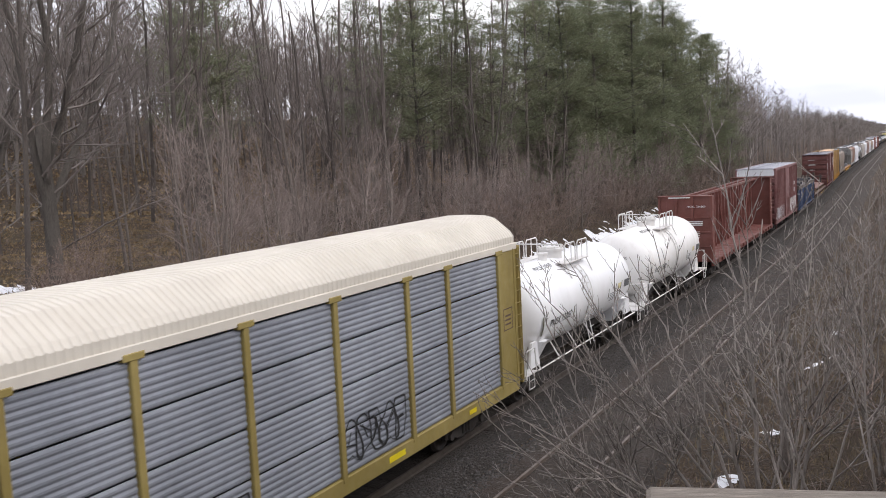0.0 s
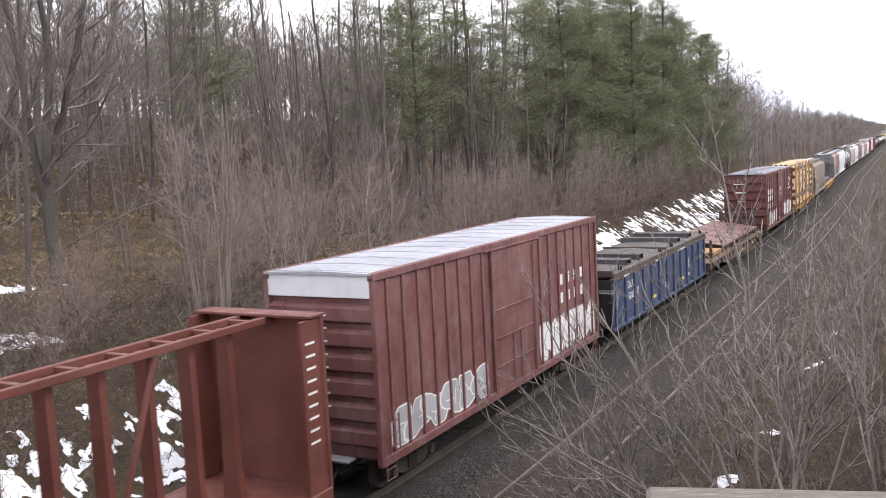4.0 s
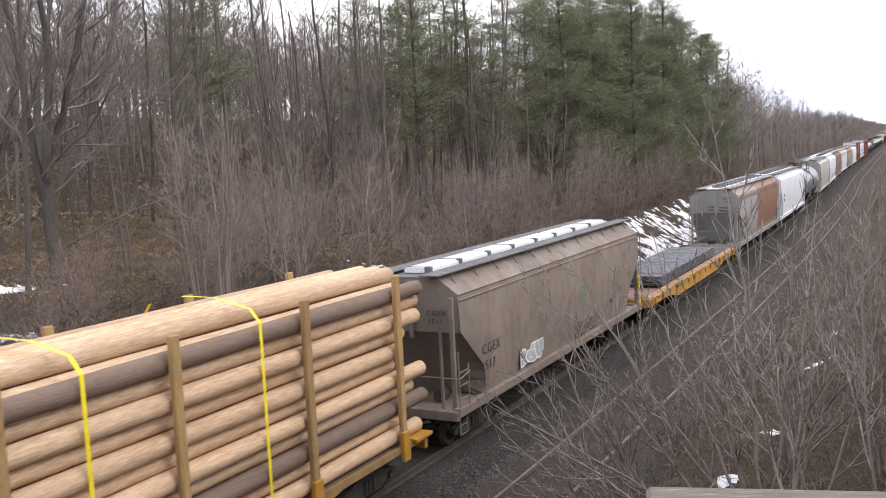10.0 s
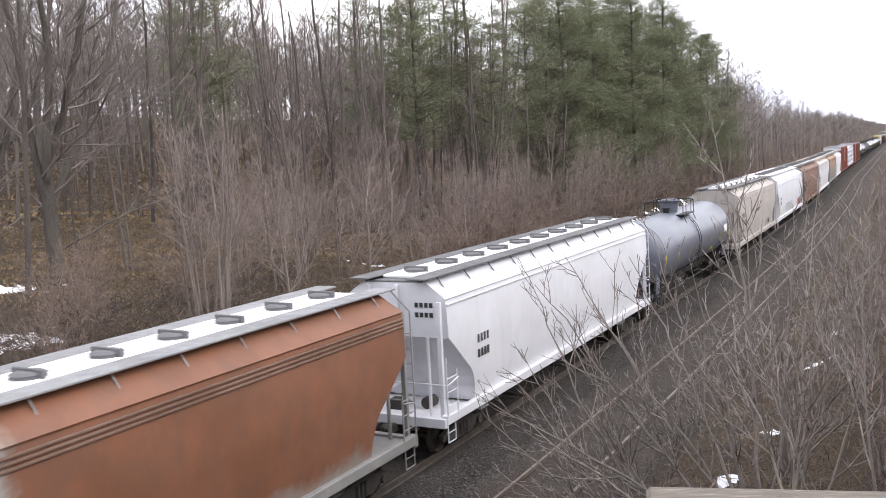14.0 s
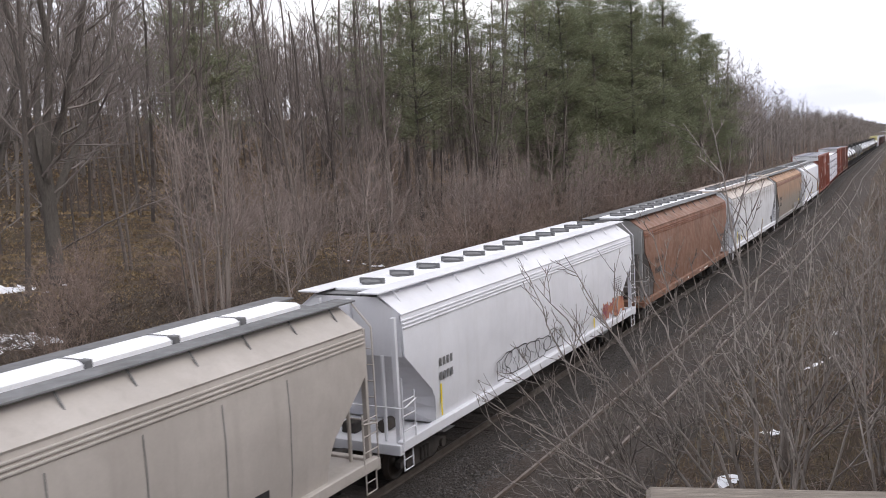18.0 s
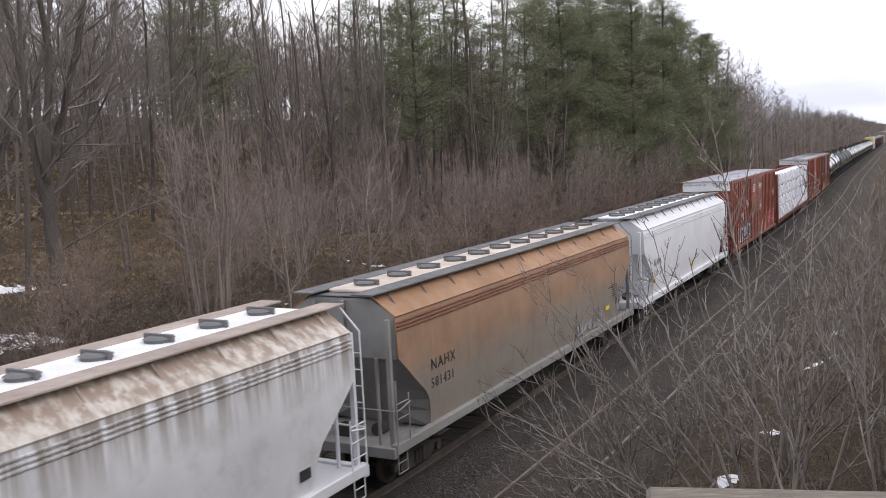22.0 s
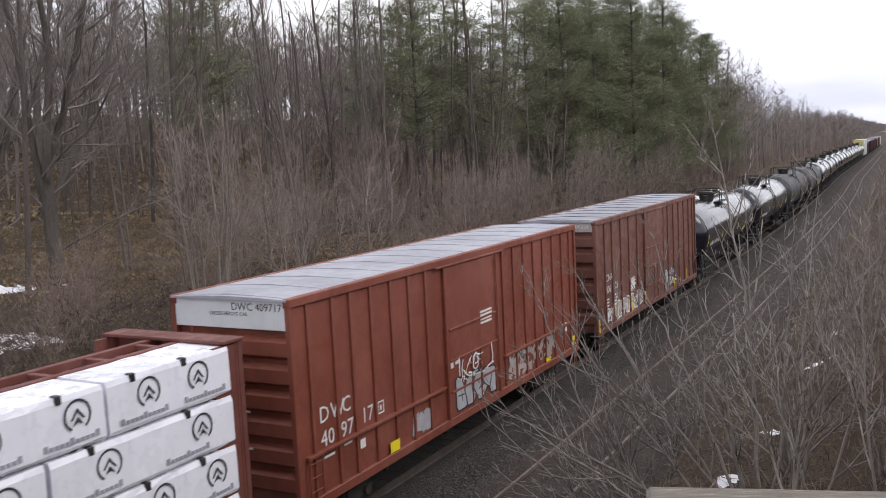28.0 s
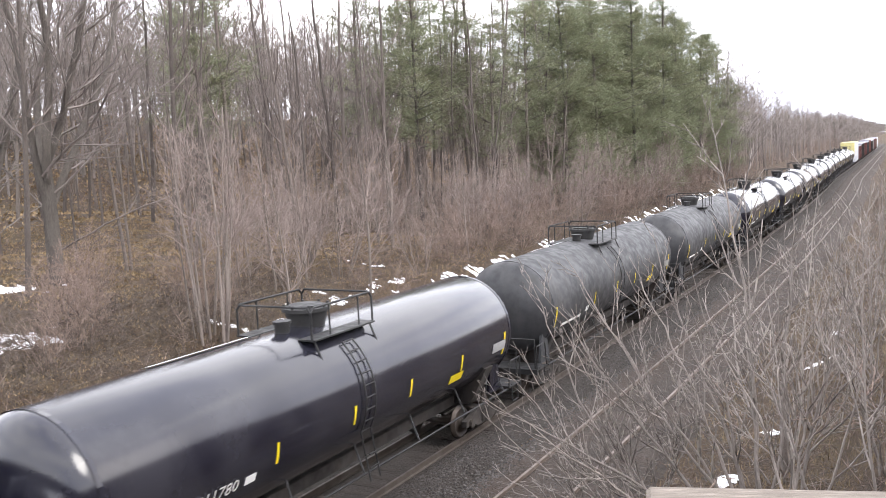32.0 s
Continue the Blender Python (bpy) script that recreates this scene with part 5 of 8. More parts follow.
SPRAY_RED = paint("red_spray_paint", (0.42, 0.042, 0.0504), (0.25, 0.05, 0.05), 0.3, 0.6)
SPRAY_BLACK = paint("black_spray_paint", (0.0168, 0.0168, 0.0185), (0.06, 0.06, 0.06), 0.3, 0.6)
SPRAY_ORANGE = paint("orange_spray_paint", (0.462, 0.185, 0.101), (0.5, 0.35, 0.2), 0.3, 0.6)


def post_row(L, door, step):
    n0, n1 = max(2, round(door[0] / step)), max(2, round((L - door[1]) / step))
    return [door[0] * (k + 0.85) / (n0 + 0.6) for k in range(n0)] + [door[1] + (L - door[1]) * (k + 0.75) / (n1 + 0.6) for k in range(n1)]


S = 1.468
d5 = (6.0, 8.9)
b5 = boxcar("faded maroon high box car with a white end band and graffiti", 75.5, 14.76, 5.28, FADED, ROOF_PALE, post_row(14.76, d5, 0.8), d5, FLAT_WHITE, 4.72)
bubbles(b5, 0.5, 5.6, 1.15, 2.1, S + 0.004, SPRAY_GREY, LETTER_WHITE, 6, 1, "white and grey sprayed graffiti")
bubbles(b5, 9.3, 14.4, 1.15, 2.4, S + 0.004, LETTER_WHITE, SPRAY_GREY, 7, 2, "white sprayed graffiti")
bars(b5, [(11.2 + 0.62 * i, 11.42 + 0.62 * i, z, 0.34) for i in range(4) for z in (2.75, 3.35)], LETTER_WHITE, S)
bars(b5, [(-0.6, 0.2, 4.3 - 0.3 * i, 0.05) for i in range(8)] + [(-0.5, 0.1, 4.22 - 0.3 * i, 0.04) for i in range(8)], LETTER_WHITE, 0.012, "end")

d8 = (6.3, 9.2)
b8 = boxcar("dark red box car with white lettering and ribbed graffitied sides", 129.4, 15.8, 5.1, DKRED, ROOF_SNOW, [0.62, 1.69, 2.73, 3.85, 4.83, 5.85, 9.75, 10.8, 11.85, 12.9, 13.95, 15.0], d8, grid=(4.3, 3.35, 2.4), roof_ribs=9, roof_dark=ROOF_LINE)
bars(b8, [(1.85 + o + 0.25 * i, 2.03 + o + 0.25 * i, z, 0.4) for z in (3.45, 2.95) for o, n in ((-1.0, 3), (0.02, 3), (1.06, 2)) for i in range(n)], LETTER_WHITE, S + 0.012)
letters(b8, "CNA", 0.32, 0.8, 2.48, S + 0.012, LETTER_WHITE)
letters(b8, "405", 0.32, 1.82, 2.48, S + 0.012, LETTER_WHITE)
letters(b8, "722", 0.32, 2.86, 2.48, S + 0.012, LETTER_WHITE)
bars(b8, [(3.95, 4.2, 2.5, 0.03), (3.95, 4.2, 2.72, 0.03), (3.95, 3.98, 2.5, 0.25), (4.17, 4.2, 2.5, 0.25), (4.03, 4.12, 2.58, 0.1)], LETTER_WHITE, S + 0.012)
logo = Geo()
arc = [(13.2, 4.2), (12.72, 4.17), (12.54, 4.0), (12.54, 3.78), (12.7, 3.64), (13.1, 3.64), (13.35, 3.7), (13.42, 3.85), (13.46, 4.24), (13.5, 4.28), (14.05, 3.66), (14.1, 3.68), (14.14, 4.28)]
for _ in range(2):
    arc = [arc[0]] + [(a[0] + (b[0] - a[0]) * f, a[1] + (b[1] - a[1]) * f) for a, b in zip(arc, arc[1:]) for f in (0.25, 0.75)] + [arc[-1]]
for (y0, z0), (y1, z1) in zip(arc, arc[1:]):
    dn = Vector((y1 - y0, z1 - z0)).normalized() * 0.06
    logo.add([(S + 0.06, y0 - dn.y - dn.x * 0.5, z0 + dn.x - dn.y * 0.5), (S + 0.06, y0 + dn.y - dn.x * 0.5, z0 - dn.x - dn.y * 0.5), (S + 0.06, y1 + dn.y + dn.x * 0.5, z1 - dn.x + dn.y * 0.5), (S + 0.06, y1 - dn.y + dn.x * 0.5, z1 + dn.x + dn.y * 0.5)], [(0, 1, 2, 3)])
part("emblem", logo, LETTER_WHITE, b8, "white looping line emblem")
bars(b8, [(12.46 + 0.2 * i, 12.6 + 0.2 * i, 3.26, 0.17) for i in range(3)] + [(13.56 + 0.17 * i, 13.68 + 0.17 * i, 3.26, 0.18) for i in range(4)] + [(13.6, 14.2, 2.9 - 0.1 * i, 0.035) for i in range(2)], LETTER_WHITE, S + 0.058)
bars(b8, [(6.75 + 0.9 * (i % 2), 7.3 + 0.9 * (i % 2), 3.6 - 0.13 * (i // 2), 0.05) for i in range(10)] + [(7.5, 7.75, 3.6, 0.14), (7.6, 7.8, 2.4, 0.3), (7.6, 7.7, 2.05, 0.2)], LETTER_WHITE, S + 0.068)
bars(b8, [(-0.8, 0.1, 4.35, 0.05), (-0.7, 0.1, 3.75, 0.05), (-0.75, 0.15, 3.69, 0.03), (-0.55, 0.05, 3.05, 0.04), (-0.55, -0.2, 3.12, 0.03)], LETTER_WHITE, 0.01, "end")
bubbles(b8, 1.4, 6.1, 1.14, 2.15, S + 0.004, SPRAY_GREY, LETTER_WHITE, 6, 3, "pale grey sprayed graffiti")
bubbles(b8, 9.6, 15.2, 1.14, 2.35, S + 0.004, LETTER_WHITE, SPRAY_BLUE, 8, 5, "white sprayed graffiti with blue outlines")
scrawl(b8, 0.15, 0.55, 1.9, 3.0, S + 0.065, SPRAY_GREY, 12, 0.03, 61, label="faint grey scribble")
bars(b8, [(0.22, 0.32, 1.15, 0.75)], TAPE, S + 0.064, name="reflector")
bars(b8, [(0.75, 1.25, 1.2, 0.12), (3.9, 4.3, 1.5, 0.14), (6.7, 7.0, 1.25, 0.12)], TAPE, S + 0.058, name="reflector")

d21 = (7.0, 11.8)
b21 = boxcar("tall brick-red box car with white end band and colourful graffiti", 380.0, 18.4, 5.25, BRICK, ROOF_PALE, post_row(18.4, d21, 0.72), d21, FLAT_WHITE, 4.66, doors=2, roof_ribs=15)
letters(b21, "TR 19384", 0.17, 0.36, 4.98, 0.026, LETTER_BLACK, "end")
letters(b21, "EXCESS HEIGHT CAR", 0.1, -1.3, 5.0, 0.026, LETTER_BLACK, "end")
letters(b21, "TR", 0.26, 0.95, 2.15, S + 0.004, LETTER_WHITE, gap=1.2)
letters(b21, "193", 0.26, 0.98, 1.75, S + 0.004, LETTER_WHITE)
letters(b21, "84", 0.26, 1.78, 1.8, S + 0.004, LETTER_WHITE)
bubbles(b21, 1.8, 9.8, 1.14, 2.3, S + 0.004, SPRAY_BLUE, SPRAY_BLACK, 10, 7, "blue and grey spray-painted graffiti", 0.06)
scrawl(b21, 1.9, 9.8, 1.9, 2.5, S + 0.002, SPRAY_PINK, 26, 0.14, 8, label="magenta sprayed haze")
bubbles(b21, 1.9, 9.7, 1.25, 2.2, S + 0.02, None, LETTER_WHITE, 9, 11, "pale graffiti outline", 0.035)
bubbles(b21, 12.2, 18.0, 1.14, 2.3, S + 0.004, SPRAY_RED, LETTER_WHITE, 8, 12, "red sprayed graffiti with white outlines")
for y0, z0, sd in ((5.0, 3.2, 14), (2.9, 2.5, 15), (16.6, 3.3, 16), (10.4, 2.7, 17)):
    scrawl(b21, y0, y0 + 1.0, z0, z0 + 0.6, S + 0.06, LETTER_WHITE, 12, 0.03, sd, label="white scribble")
for i, (words, y) in enumerate((("IMPORTANT", 7.7), ("CLOSE THIS DOOR", 7.48), ("BEFORE CLOSING", 7.52), ("MAIN DOOR", 7.68))):
    letters(b21, words, 0.1, y, 4.56 - 0.15 * i, S + 0.068, LETTER_WHITE)
letters(b21, "CLOSE AND LOCK", 0.1, 10.12, 4.5, S + 0.068, LETTER_WHITE)
letters(b21, "MOVING CAR", 0.1, 10.25, 4.2, S + 0.068, LETTER_WHITE)
bars(b21, [(10.1, 11.1, 4.37, 0.08), (10.6, 10.95, 3.3, 0.07), (10.6, 10.95, 3.16, 0.07)], LETTER_WHITE, S + 0.068)
bars(b21, [(0.35, 0.43, 1.25, 0.75), (0.95, 1.4, 1.14, 0.16)], TAPE, S + 0.06, name="reflector")

d23 = (6.2, 9.2)
b23 = boxcar("brick-red box car with white end band and graffiti on the door", 425.1, 15.55, 5.2, BRICK, ROOF_PALE, [0.59, 1.44, 2.08, 2.87, 3.7, 4.5, 5.3, 9.7, 10.45, 11.2, 11.95, 12.7, 13.5, 14.3, 15.0], d23, FLAT_WHITE, 4.58, roof_ribs=13)
for z in (1.95,):
    part("side_rib", Geo().box(S - 0.02, S + 0.1, 0.3, 6.0, z, z + 0.07, 0.01), BRICK, b23)
    part("side_rib", Geo().box(S - 0.02, S + 0.1, 9.6, 15.2, z, z + 0.07, 0.01), BRICK, b23)
letters(b23, "DWC 409717", 0.155, 0.08, 4.95, 0.026, LETTER_BLACK, "end")
letters(b23, "EXCESS HEIGHT CAR", 0.075, -0.5, 4.84, 0.026, LETTER_BLACK, "end")
letters(b23, "DW", 0.34, 0.8, 2.55, S + 0.004, LETTER_WHITE, gap=1.15)
letters(b23, "C", 0.34, 1.6, 2.55, S + 0.004, LETTER_WHITE)
letters(b23, "40", 0.34, 0.82, 2.05, S + 0.004, LETTER_WHITE)
letters(b23, "97", 0.34, 1.52, 2.05, S + 0.004, LETTER_WHITE)
letters(b23, "17", 0.34, 2.3, 2.12, S + 0.004, LETTER_WHITE)
bars(b23, [(2.95, 3.2, 2.15, 0.03), (2.95, 3.2, 2.4, 0.03), (2.95, 2.98, 2.15, 0.28), (3.17, 3.2, 2.15, 0.28), (3.04, 3.1, 2.22, 0.12), (0.9, 1.25, 1.8, 0.05), (1.6, 1.9, 1.85, 0.05), (2.2, 2.4, 1.6, 0.2), (14.2, 14.6, 1.75, 0.3)], LETTER_WHITE, S + 0.006)
bars(b23, [(8.1, 8.8, 3.5 - 0.1 * i, 0.06) for i in range(4)] + [(6.3, 6.45, 2.4, 0.15), (6.55, 6.8, 2.45, 0.1)], LETTER_WHITE, S + 0.068)
bars(b23, [(-0.3, 0.25, 4.1 - 0.02, 0.05), (-0.3, 0.2, 4.0, 0.04), (-0.3, 0.3, 3.52, 0.05), (-0.35, 0.3, 3.44, 0.04), (-0.4, 0.4, 2.9, 0.04), (-0.3, 0.4, 2.15, 0.04)], LETTER_WHITE, 0.012, "end")
bubbles(b23, 6.5, 8.9, 1.2, 2.1, S + 0.069, SPRAY_GREY, SPRAY_BLACK, 4, 18, "white and grey graffiti on the door")
scrawl(b23, 6.5, 8.9, 1.9, 2.6, S + 0.09, LETTER_WHITE, 14, 0.04, 19, label="white scribble on the door")
scrawl(b23, 9.9, 13.6, 1.2, 2.0, S + 0.004, BAND_OLD, 40, 0.12, 20, label="faded tan graffiti")
scrawl(b23, 4.4, 5.3, 1.2, 1.7, S + 0.004, SPRAY_GREY, 22, 0.12, 21, label="grey painted-out patch")
bars(b23, [(3.3, 3.7, 1.15, 0.25), (14.9, 15.3, 1.2, 0.3), (12.6, 13.0, 1.15, 0.12)], TAPE, S + 0.06, name="reflector")

d24 = (6.3, 9.3)
b24 = boxcar("brown-red box car with a chipped pale end band and snowy roof", 442.7, 15.6, 5.12, BROWNR, ROOF_SNOW, [1.1, 1.98, 3.07, 4.14, 5.3, 10.2, 11.2, 12.2, 13.2, 14.2, 15.0], d24, BAND_OLD, 4.72, roof_ribs=11, roof_dark=ROOF_LINE)
letters(b24, "CNA 406226", 0.15, 0.14, 4.86, 0.026, LETTER_WHITE, "end")
letters(b24, "CNA", 0.27, 1.18, 2.75, S + 0.004, LETTER_WHITE)
letters(b24, "406", 0.27, 1.18, 2.32, S + 0.004, LETTER_WHITE)
letters(b24, "226", 0.27, 2.08, 2.35, S + 0.004, LETTER_WHITE)
bars(b24, [(1.05, 1.5, 2.05 - 0.12 * i, 0.06) for i in range(4)] + [(2.1, 2.5, 2.1 - 0.12 * i, 0.06) for i in range(4)] + [(11.2, 11.6, 1.35, 0.25)], LETTER_WHITE, S + 0.005)
scrawl(b24, 1.2, 1.9, 1.2, 1.7, S + 0.006, LETTER_WHITE, 16, 0.05, 22, label="white round tag")
bubbles(b24, 2.2, 6.0, 1.14, 1.85, S + 0.004, BAND_OLD, LETTER_WHITE, 7, 23, "white and tan graffiti")
scrawl(b24, 4.2, 5.0, 1.9, 2.5, S + 0.006, LETTER_WHITE, 16, 0.05, 24, label="white tag")
bubbles(b24, 9.5, 11.4, 1.14, 2.1, S + 0.004, SPRAY_GREY, SPRAY_BLACK, 4, 25, "large grey graffiti shapes")
bars(b24, [(-0.5, 0.3, 3.95, 0.04), (-0.4, 0.2, 3.2, 0.05), (-0.4, 0.2, 2.7, 0.05)], LETTER_WHITE, 0.012, "end")
bars(b24, [(0.1, 0.2, 1.05, 0.75), (2.15, 2.25, 1.15, 0.5), (4.2, 4.3, 1.15, 0.5), (6.15, 6.25, 1.15, 0.5), (11.0, 11.1, 1.1, 0.4), (13.4, 13.5, 1.15, 0.5), (15.3, 15.4, 1.1, 0.8)], TAPE, S + 0.064, name="reflector")


# ---- covered hoppers ----


def hopper(label, s, L, side, roofm, endm, hatch="round", eave=4.15, peak=4.62, ribs=3, edge=None, n_hatch=10, strake=None, sillm=None, trough=None, board=None):
    root = car("covered_hopper", label, s, L, "covered hopper")
    e0, e1 = 0.3, L - 0.3
    sillm = sillm or side

    def half(z):
        return float(np.interp(z, [1.2, 1.9, 3.0, eave - 0.15, eave], [1.42, 1.5, 1.54, 1.5, 1.47]))

    def cut(z):
        return float(np.interp(z, [1.22, 1.6, 1.9, 2.15, 2.35, 2.5, 3.2], [1.5, 1.47, 1.38, 1.22, 0.98, 0.8, 0.0]))

    zs = [1.22, 1.6, 1.9, 2.15, 2.35, 2.5, 2.7, 2.95, 3.2, 3.5, eave - 0.3, eave]
    for sx in (-1, 1):
        rings = [[(sx * half(z), e0 + cut(z) + (e1 - e0 - 2 * cut(z)) * f, z) for z in zs] for f in np.linspace(0, 1, 13)]
        inner = [[(x - sx * 0.04, y, z) for x, y, z in r] for r in rings]
        g = Geo().loft(rings, closed=False, caps=False, smooth=True).loft(inner, closed=False, caps=False, smooth=True)
        g.quads([p for k in range(len(zs) - 1) for p in (rings[0][k], rings[0][k + 1], inner[0][k + 1], inner[0][k])])
        g.quads([p for k in range(len(zs) - 1) for p in (rings[-1][k], rings[-1][k + 1], inner[-1][k + 1], inner[-1][k])])
        part("side_sheet", g, side, root)
        a, b = sorted((sx * 1.56, sx * 1.38))
        part("side_sill", Geo().box(a, b, 0.0, L, 1.02, 1.27, 0.02), sillm, root)
        for k in range(ribs):
            z = eave - 0.1 - 0.085 * k
            a, b = sorted((sx * (half(z) - 0.02), sx * (half(z) + 0.035)))
            part("side_rib", Geo().box(a, b, e0 + 0.02, e1 - 0.02, z - 0.05, z, 0.012), strake or side, root)
        # sloping roof side and its edge
        rs_ = Geo().sweep_y([(sx * 1.48, eave - 0.01), (sx * 1.5, eave + 0.03), (sx * 0.88, peak), (sx * 0.86, peak - 0.05)], e0, e1)
        part("roof_side", rs_, edge or side, root)
        wb = Geo().box(*sorted((sx * 0.56, sx * 1.12)), -0.05, L + 0.05, peak + 0.06, peak + 0.1, 0.008)
        for k in range(12):
            y = 0.8 + (L - 1.6) * k / 11
            wb.path([(sx * 0.98, y, peak + 0.06), (sx * 1.2, y, peak - 0.24)], 0.02, 5)
        part("running_board", wb, board or GREYDK, root, "grated roof walkway")
    part("roof_top", Geo().box(-0.88, 0.88, e0, e1, peak - 0.06, peak, 0.01), roofm, root)
    # ends: upper sheet, slope sheet, frame
    for at in (0, 1):
        def Y(y):
            return y if not at else L - y
        h = 1.46
        up = [(-h, 3.18), (h, 3.18), (h, eave), (0.88, peak - 0.02), (-0.88, peak - 0.02), (-h, eave)]
        g = Geo().loft([[(x, Y(yy), z) for x, z in up] for yy in (0.3, 0.36)])
        part("end_sheet", g, endm, root)
        part("slope_sheet", Geo().loft([[(x, Y(yy), zz) for x in (-w, w)] for w, yy, zz in ((0.95, 0.33, 3.2), (0.55, 1.85, 1.16))], closed=False, caps=False), endm, root)
        for sx in (-1, 1):
            rows = [[(sx * float(np.interp(z, [1.16, 3.2], [0.55, 0.95])), Y(float(np.interp(z, [1.16, 3.2], [1.85, 0.33]))), z), (sx * (half(z) - 0.03), Y(e0 + cut(z) + 0.01), z)] for z in (3.2, 2.85, 2.5, 2.35, 2.15, 1.9, 1.6, 1.2)]
            part("slope_wing", Geo().loft(rows, closed=False, caps=False), endm, root)
        part("end_floor", Geo().box(-1.5, 1.5, *sorted((Y(-0.05), Y(1.9))), 1.04, 1.14, 0.01), sillm, root)
        part("end_sill", Geo().box(-1.52, 1.52, *sorted((Y(-0.08), Y(0.1))), 0.95, 1.2, 0.015), sillm, root)
        for x in (-1.36, 1.36):
            part("corner_post", Geo().box(x - 0.06, x + 0.06, *sorted((Y(0.1), Y(0.2))), 1.14, eave - 0.02, 0.01), endm, root)
        for x in (-0.75, 0.1):
            part("end_post", Geo().box(x - 0.05, x + 0.05, *sorted((Y(0.2), Y(0.3))), 3.0, peak - 0.1, 0.01), endm, root)
        part("brace", Geo().path([(0.95, Y(0.25), 3.2), (0.95, Y(0.25), 1.16)], 0.045, 6), endm, root)
        part("end_rail", Geo().path([(-1.45, Y(0.0), 2.05), (1.5, Y(0.0), 2.05), (1.58, Y(0.1), 2.05), (1.58, Y(0.62), 2.15)], 0.02, 6), endm, root)
        part("end_hopper", Geo().loft([[(a * 1.2, Y(yy), z) for a in (-1, 1)] for yy, z in ((1.9, 1.2), (2.6, 0.7), (3.2, 0.7))], closed=False, caps=False), endm, root)
        g = Geo()
        for x in (-1.5, -1.05):
            g.tube((x, Y(0.05), 1.1), (x, Y(0.05), peak - 0.3), 0.02, n=6)
        for k in range(8):
            z = 1.3 + k * 0.37
            g.tube((-1.5, Y(0.05), z), (-1.05, Y(0.05), z), 0.015, n=6)
        part("ladder", g, endm, root)
        g = Geo()
        for y in (0.05, 0.6):
            g.tube((1.55, Y(y), 1.15), (1.55, Y(y), 2.75 if y < 0.3 else 2.35), 0.02, n=6)
        for z in (1.5, 1.85, 2.2):
            g.tube((1.55, Y(0.05), z), (1.55, Y(0.6), z), 0.015, n=6)
        if at:
            g.path([(1.55, Y(0.05), 2.7), (1.52, Y(0.02), eave), (1.0, Y(0.02), peak + 0.08)], 0.02, 6)
            for k in range(4):
                g.tube((1.55, Y(0.05), 2.6 + 0.36 * k), (1.3, Y(0.05), 2.6 + 0.36 * k), 0.015, n=6)
        part("side_ladder", g, endm, root)
        stirrup(root, endm, 1.5, Y(0.1) - (0.4 if at else 0))
        part("brake_cylinder", Geo().tube((0.5, Y(0.8), 1.3), (0.5, Y(1.2), 1.3), 0.16, n=12), GRIME, root)
        part("brake_valve", Geo().box(-0.5, -0.1, *sorted((Y(0.5), Y(0.9))), 1.14, 1.4, 0.02), GRIME, root)
    # hatches
    if hatch == "long":
        for k in range(4):
            y0 = 0.9 + (L - 1.8) * k / 4
            part("hatch_cover", Geo().sweep_y([(-0.42, peak + 0.02), (-0.42, peak + 0.12), (-0.32, peak + 0.17), (0.24, peak + 0.17), (0.34, peak + 0.12), (0.34, peak + 0.02)], y0 + 0.01, y0 + (L - 1.8) / 4 - 0.01), trough or SNOWY, root, "long white hatch cover")
            for q in (0.02, 0.5):
                y = y0 + (L - 1.8) / 4 * q
                part("hatch_clamp", Geo().box(0.2, 0.4, y - 0.07, y + 0.07, peak + 0.0, peak + 0.19, 0.015), GREYDK, root)
                part("hatch_strap", Geo().box(-0.36, 0.3, y - 0.02, y + 0.02, peak + 0.0, peak + 0.185, 0.008), GREYDK, root)
    else:
        part("hatch_trough", Geo().box(-0.6, 0.6, 0.7, L - 0.7, peak - 0.01, peak + 0.09, 0.03), trough or SNOWY, root, "snow lying along the roof")
        hm = Geo().tube((0, 0, peak + 0.08), (0, 0, peak + 0.15), 0.27, n=18).tube((0, 0, peak + 0.15), (0, 0, peak + 0.19), 0.29, 0.2, n=18).box(-0.36, 0.36, -0.03, 0.03, peak + 0.09, peak + 0.23, 0.01).mesh("hatch")
        for k in range(n_hatch):
            o = part("hatch", hm, GREYDK if hatch == "round" else roofm, root)
            o.location = (0.05, 1.4 + (L - 2.8) * k / (n_hatch - 1), 0)
    # hopper bays under the car
    for k in range(3):
        y = 3.4 + (L - 6.8) * (k + 0.5) / 3
        g = Geo().loft([[(a * w, y + b * d, z) for a, b in ((-1, -1), (1, -1), (1, 1), (-1, 1))] for w, d, z in ((1.3, (L - 7) / 6, 1.2), (0.5, 0.3, 0.45))])
        part("discharge_bay", g, endm, root)
        part("outlet_gate", Geo().box(-0.55, 0.55, y - 0.35, y + 0.35, 0.34, 0.45, 0.02).tube((-1.3, y, 0.42), (1.3, y, 0.42), 0.04), GRIME, root)
    part("centre_sill", Geo().box(-0.22, 0.22, 0, L, 0.7, 1.05), GRIME, root)
    part("brake_pipe", Geo().tube((1.2, 1.6, 0.92), (1.2, L - 1.6, 0.92), 0.03), GRIME, root)
    running_gear(root, L, 1.75)
    return root


H_TAUPE = paint("dusty_taupe_paint", (0.235, 0.185, 0.15), (0.17, 0.1, 0.07), 0.55, 0.6, 0.6)
H_TAUPE_END = paint("dusty_taupe_end", (0.227, 0.185, 0.155), (0.14, 0.11, 0.09), 0.4, 0.65)
H_GREY = paint("grey_hopper_steel", (0.277, 0.269, 0.26), (0.18, 0.16, 0.14), 0.35, 0.6, 0.3)
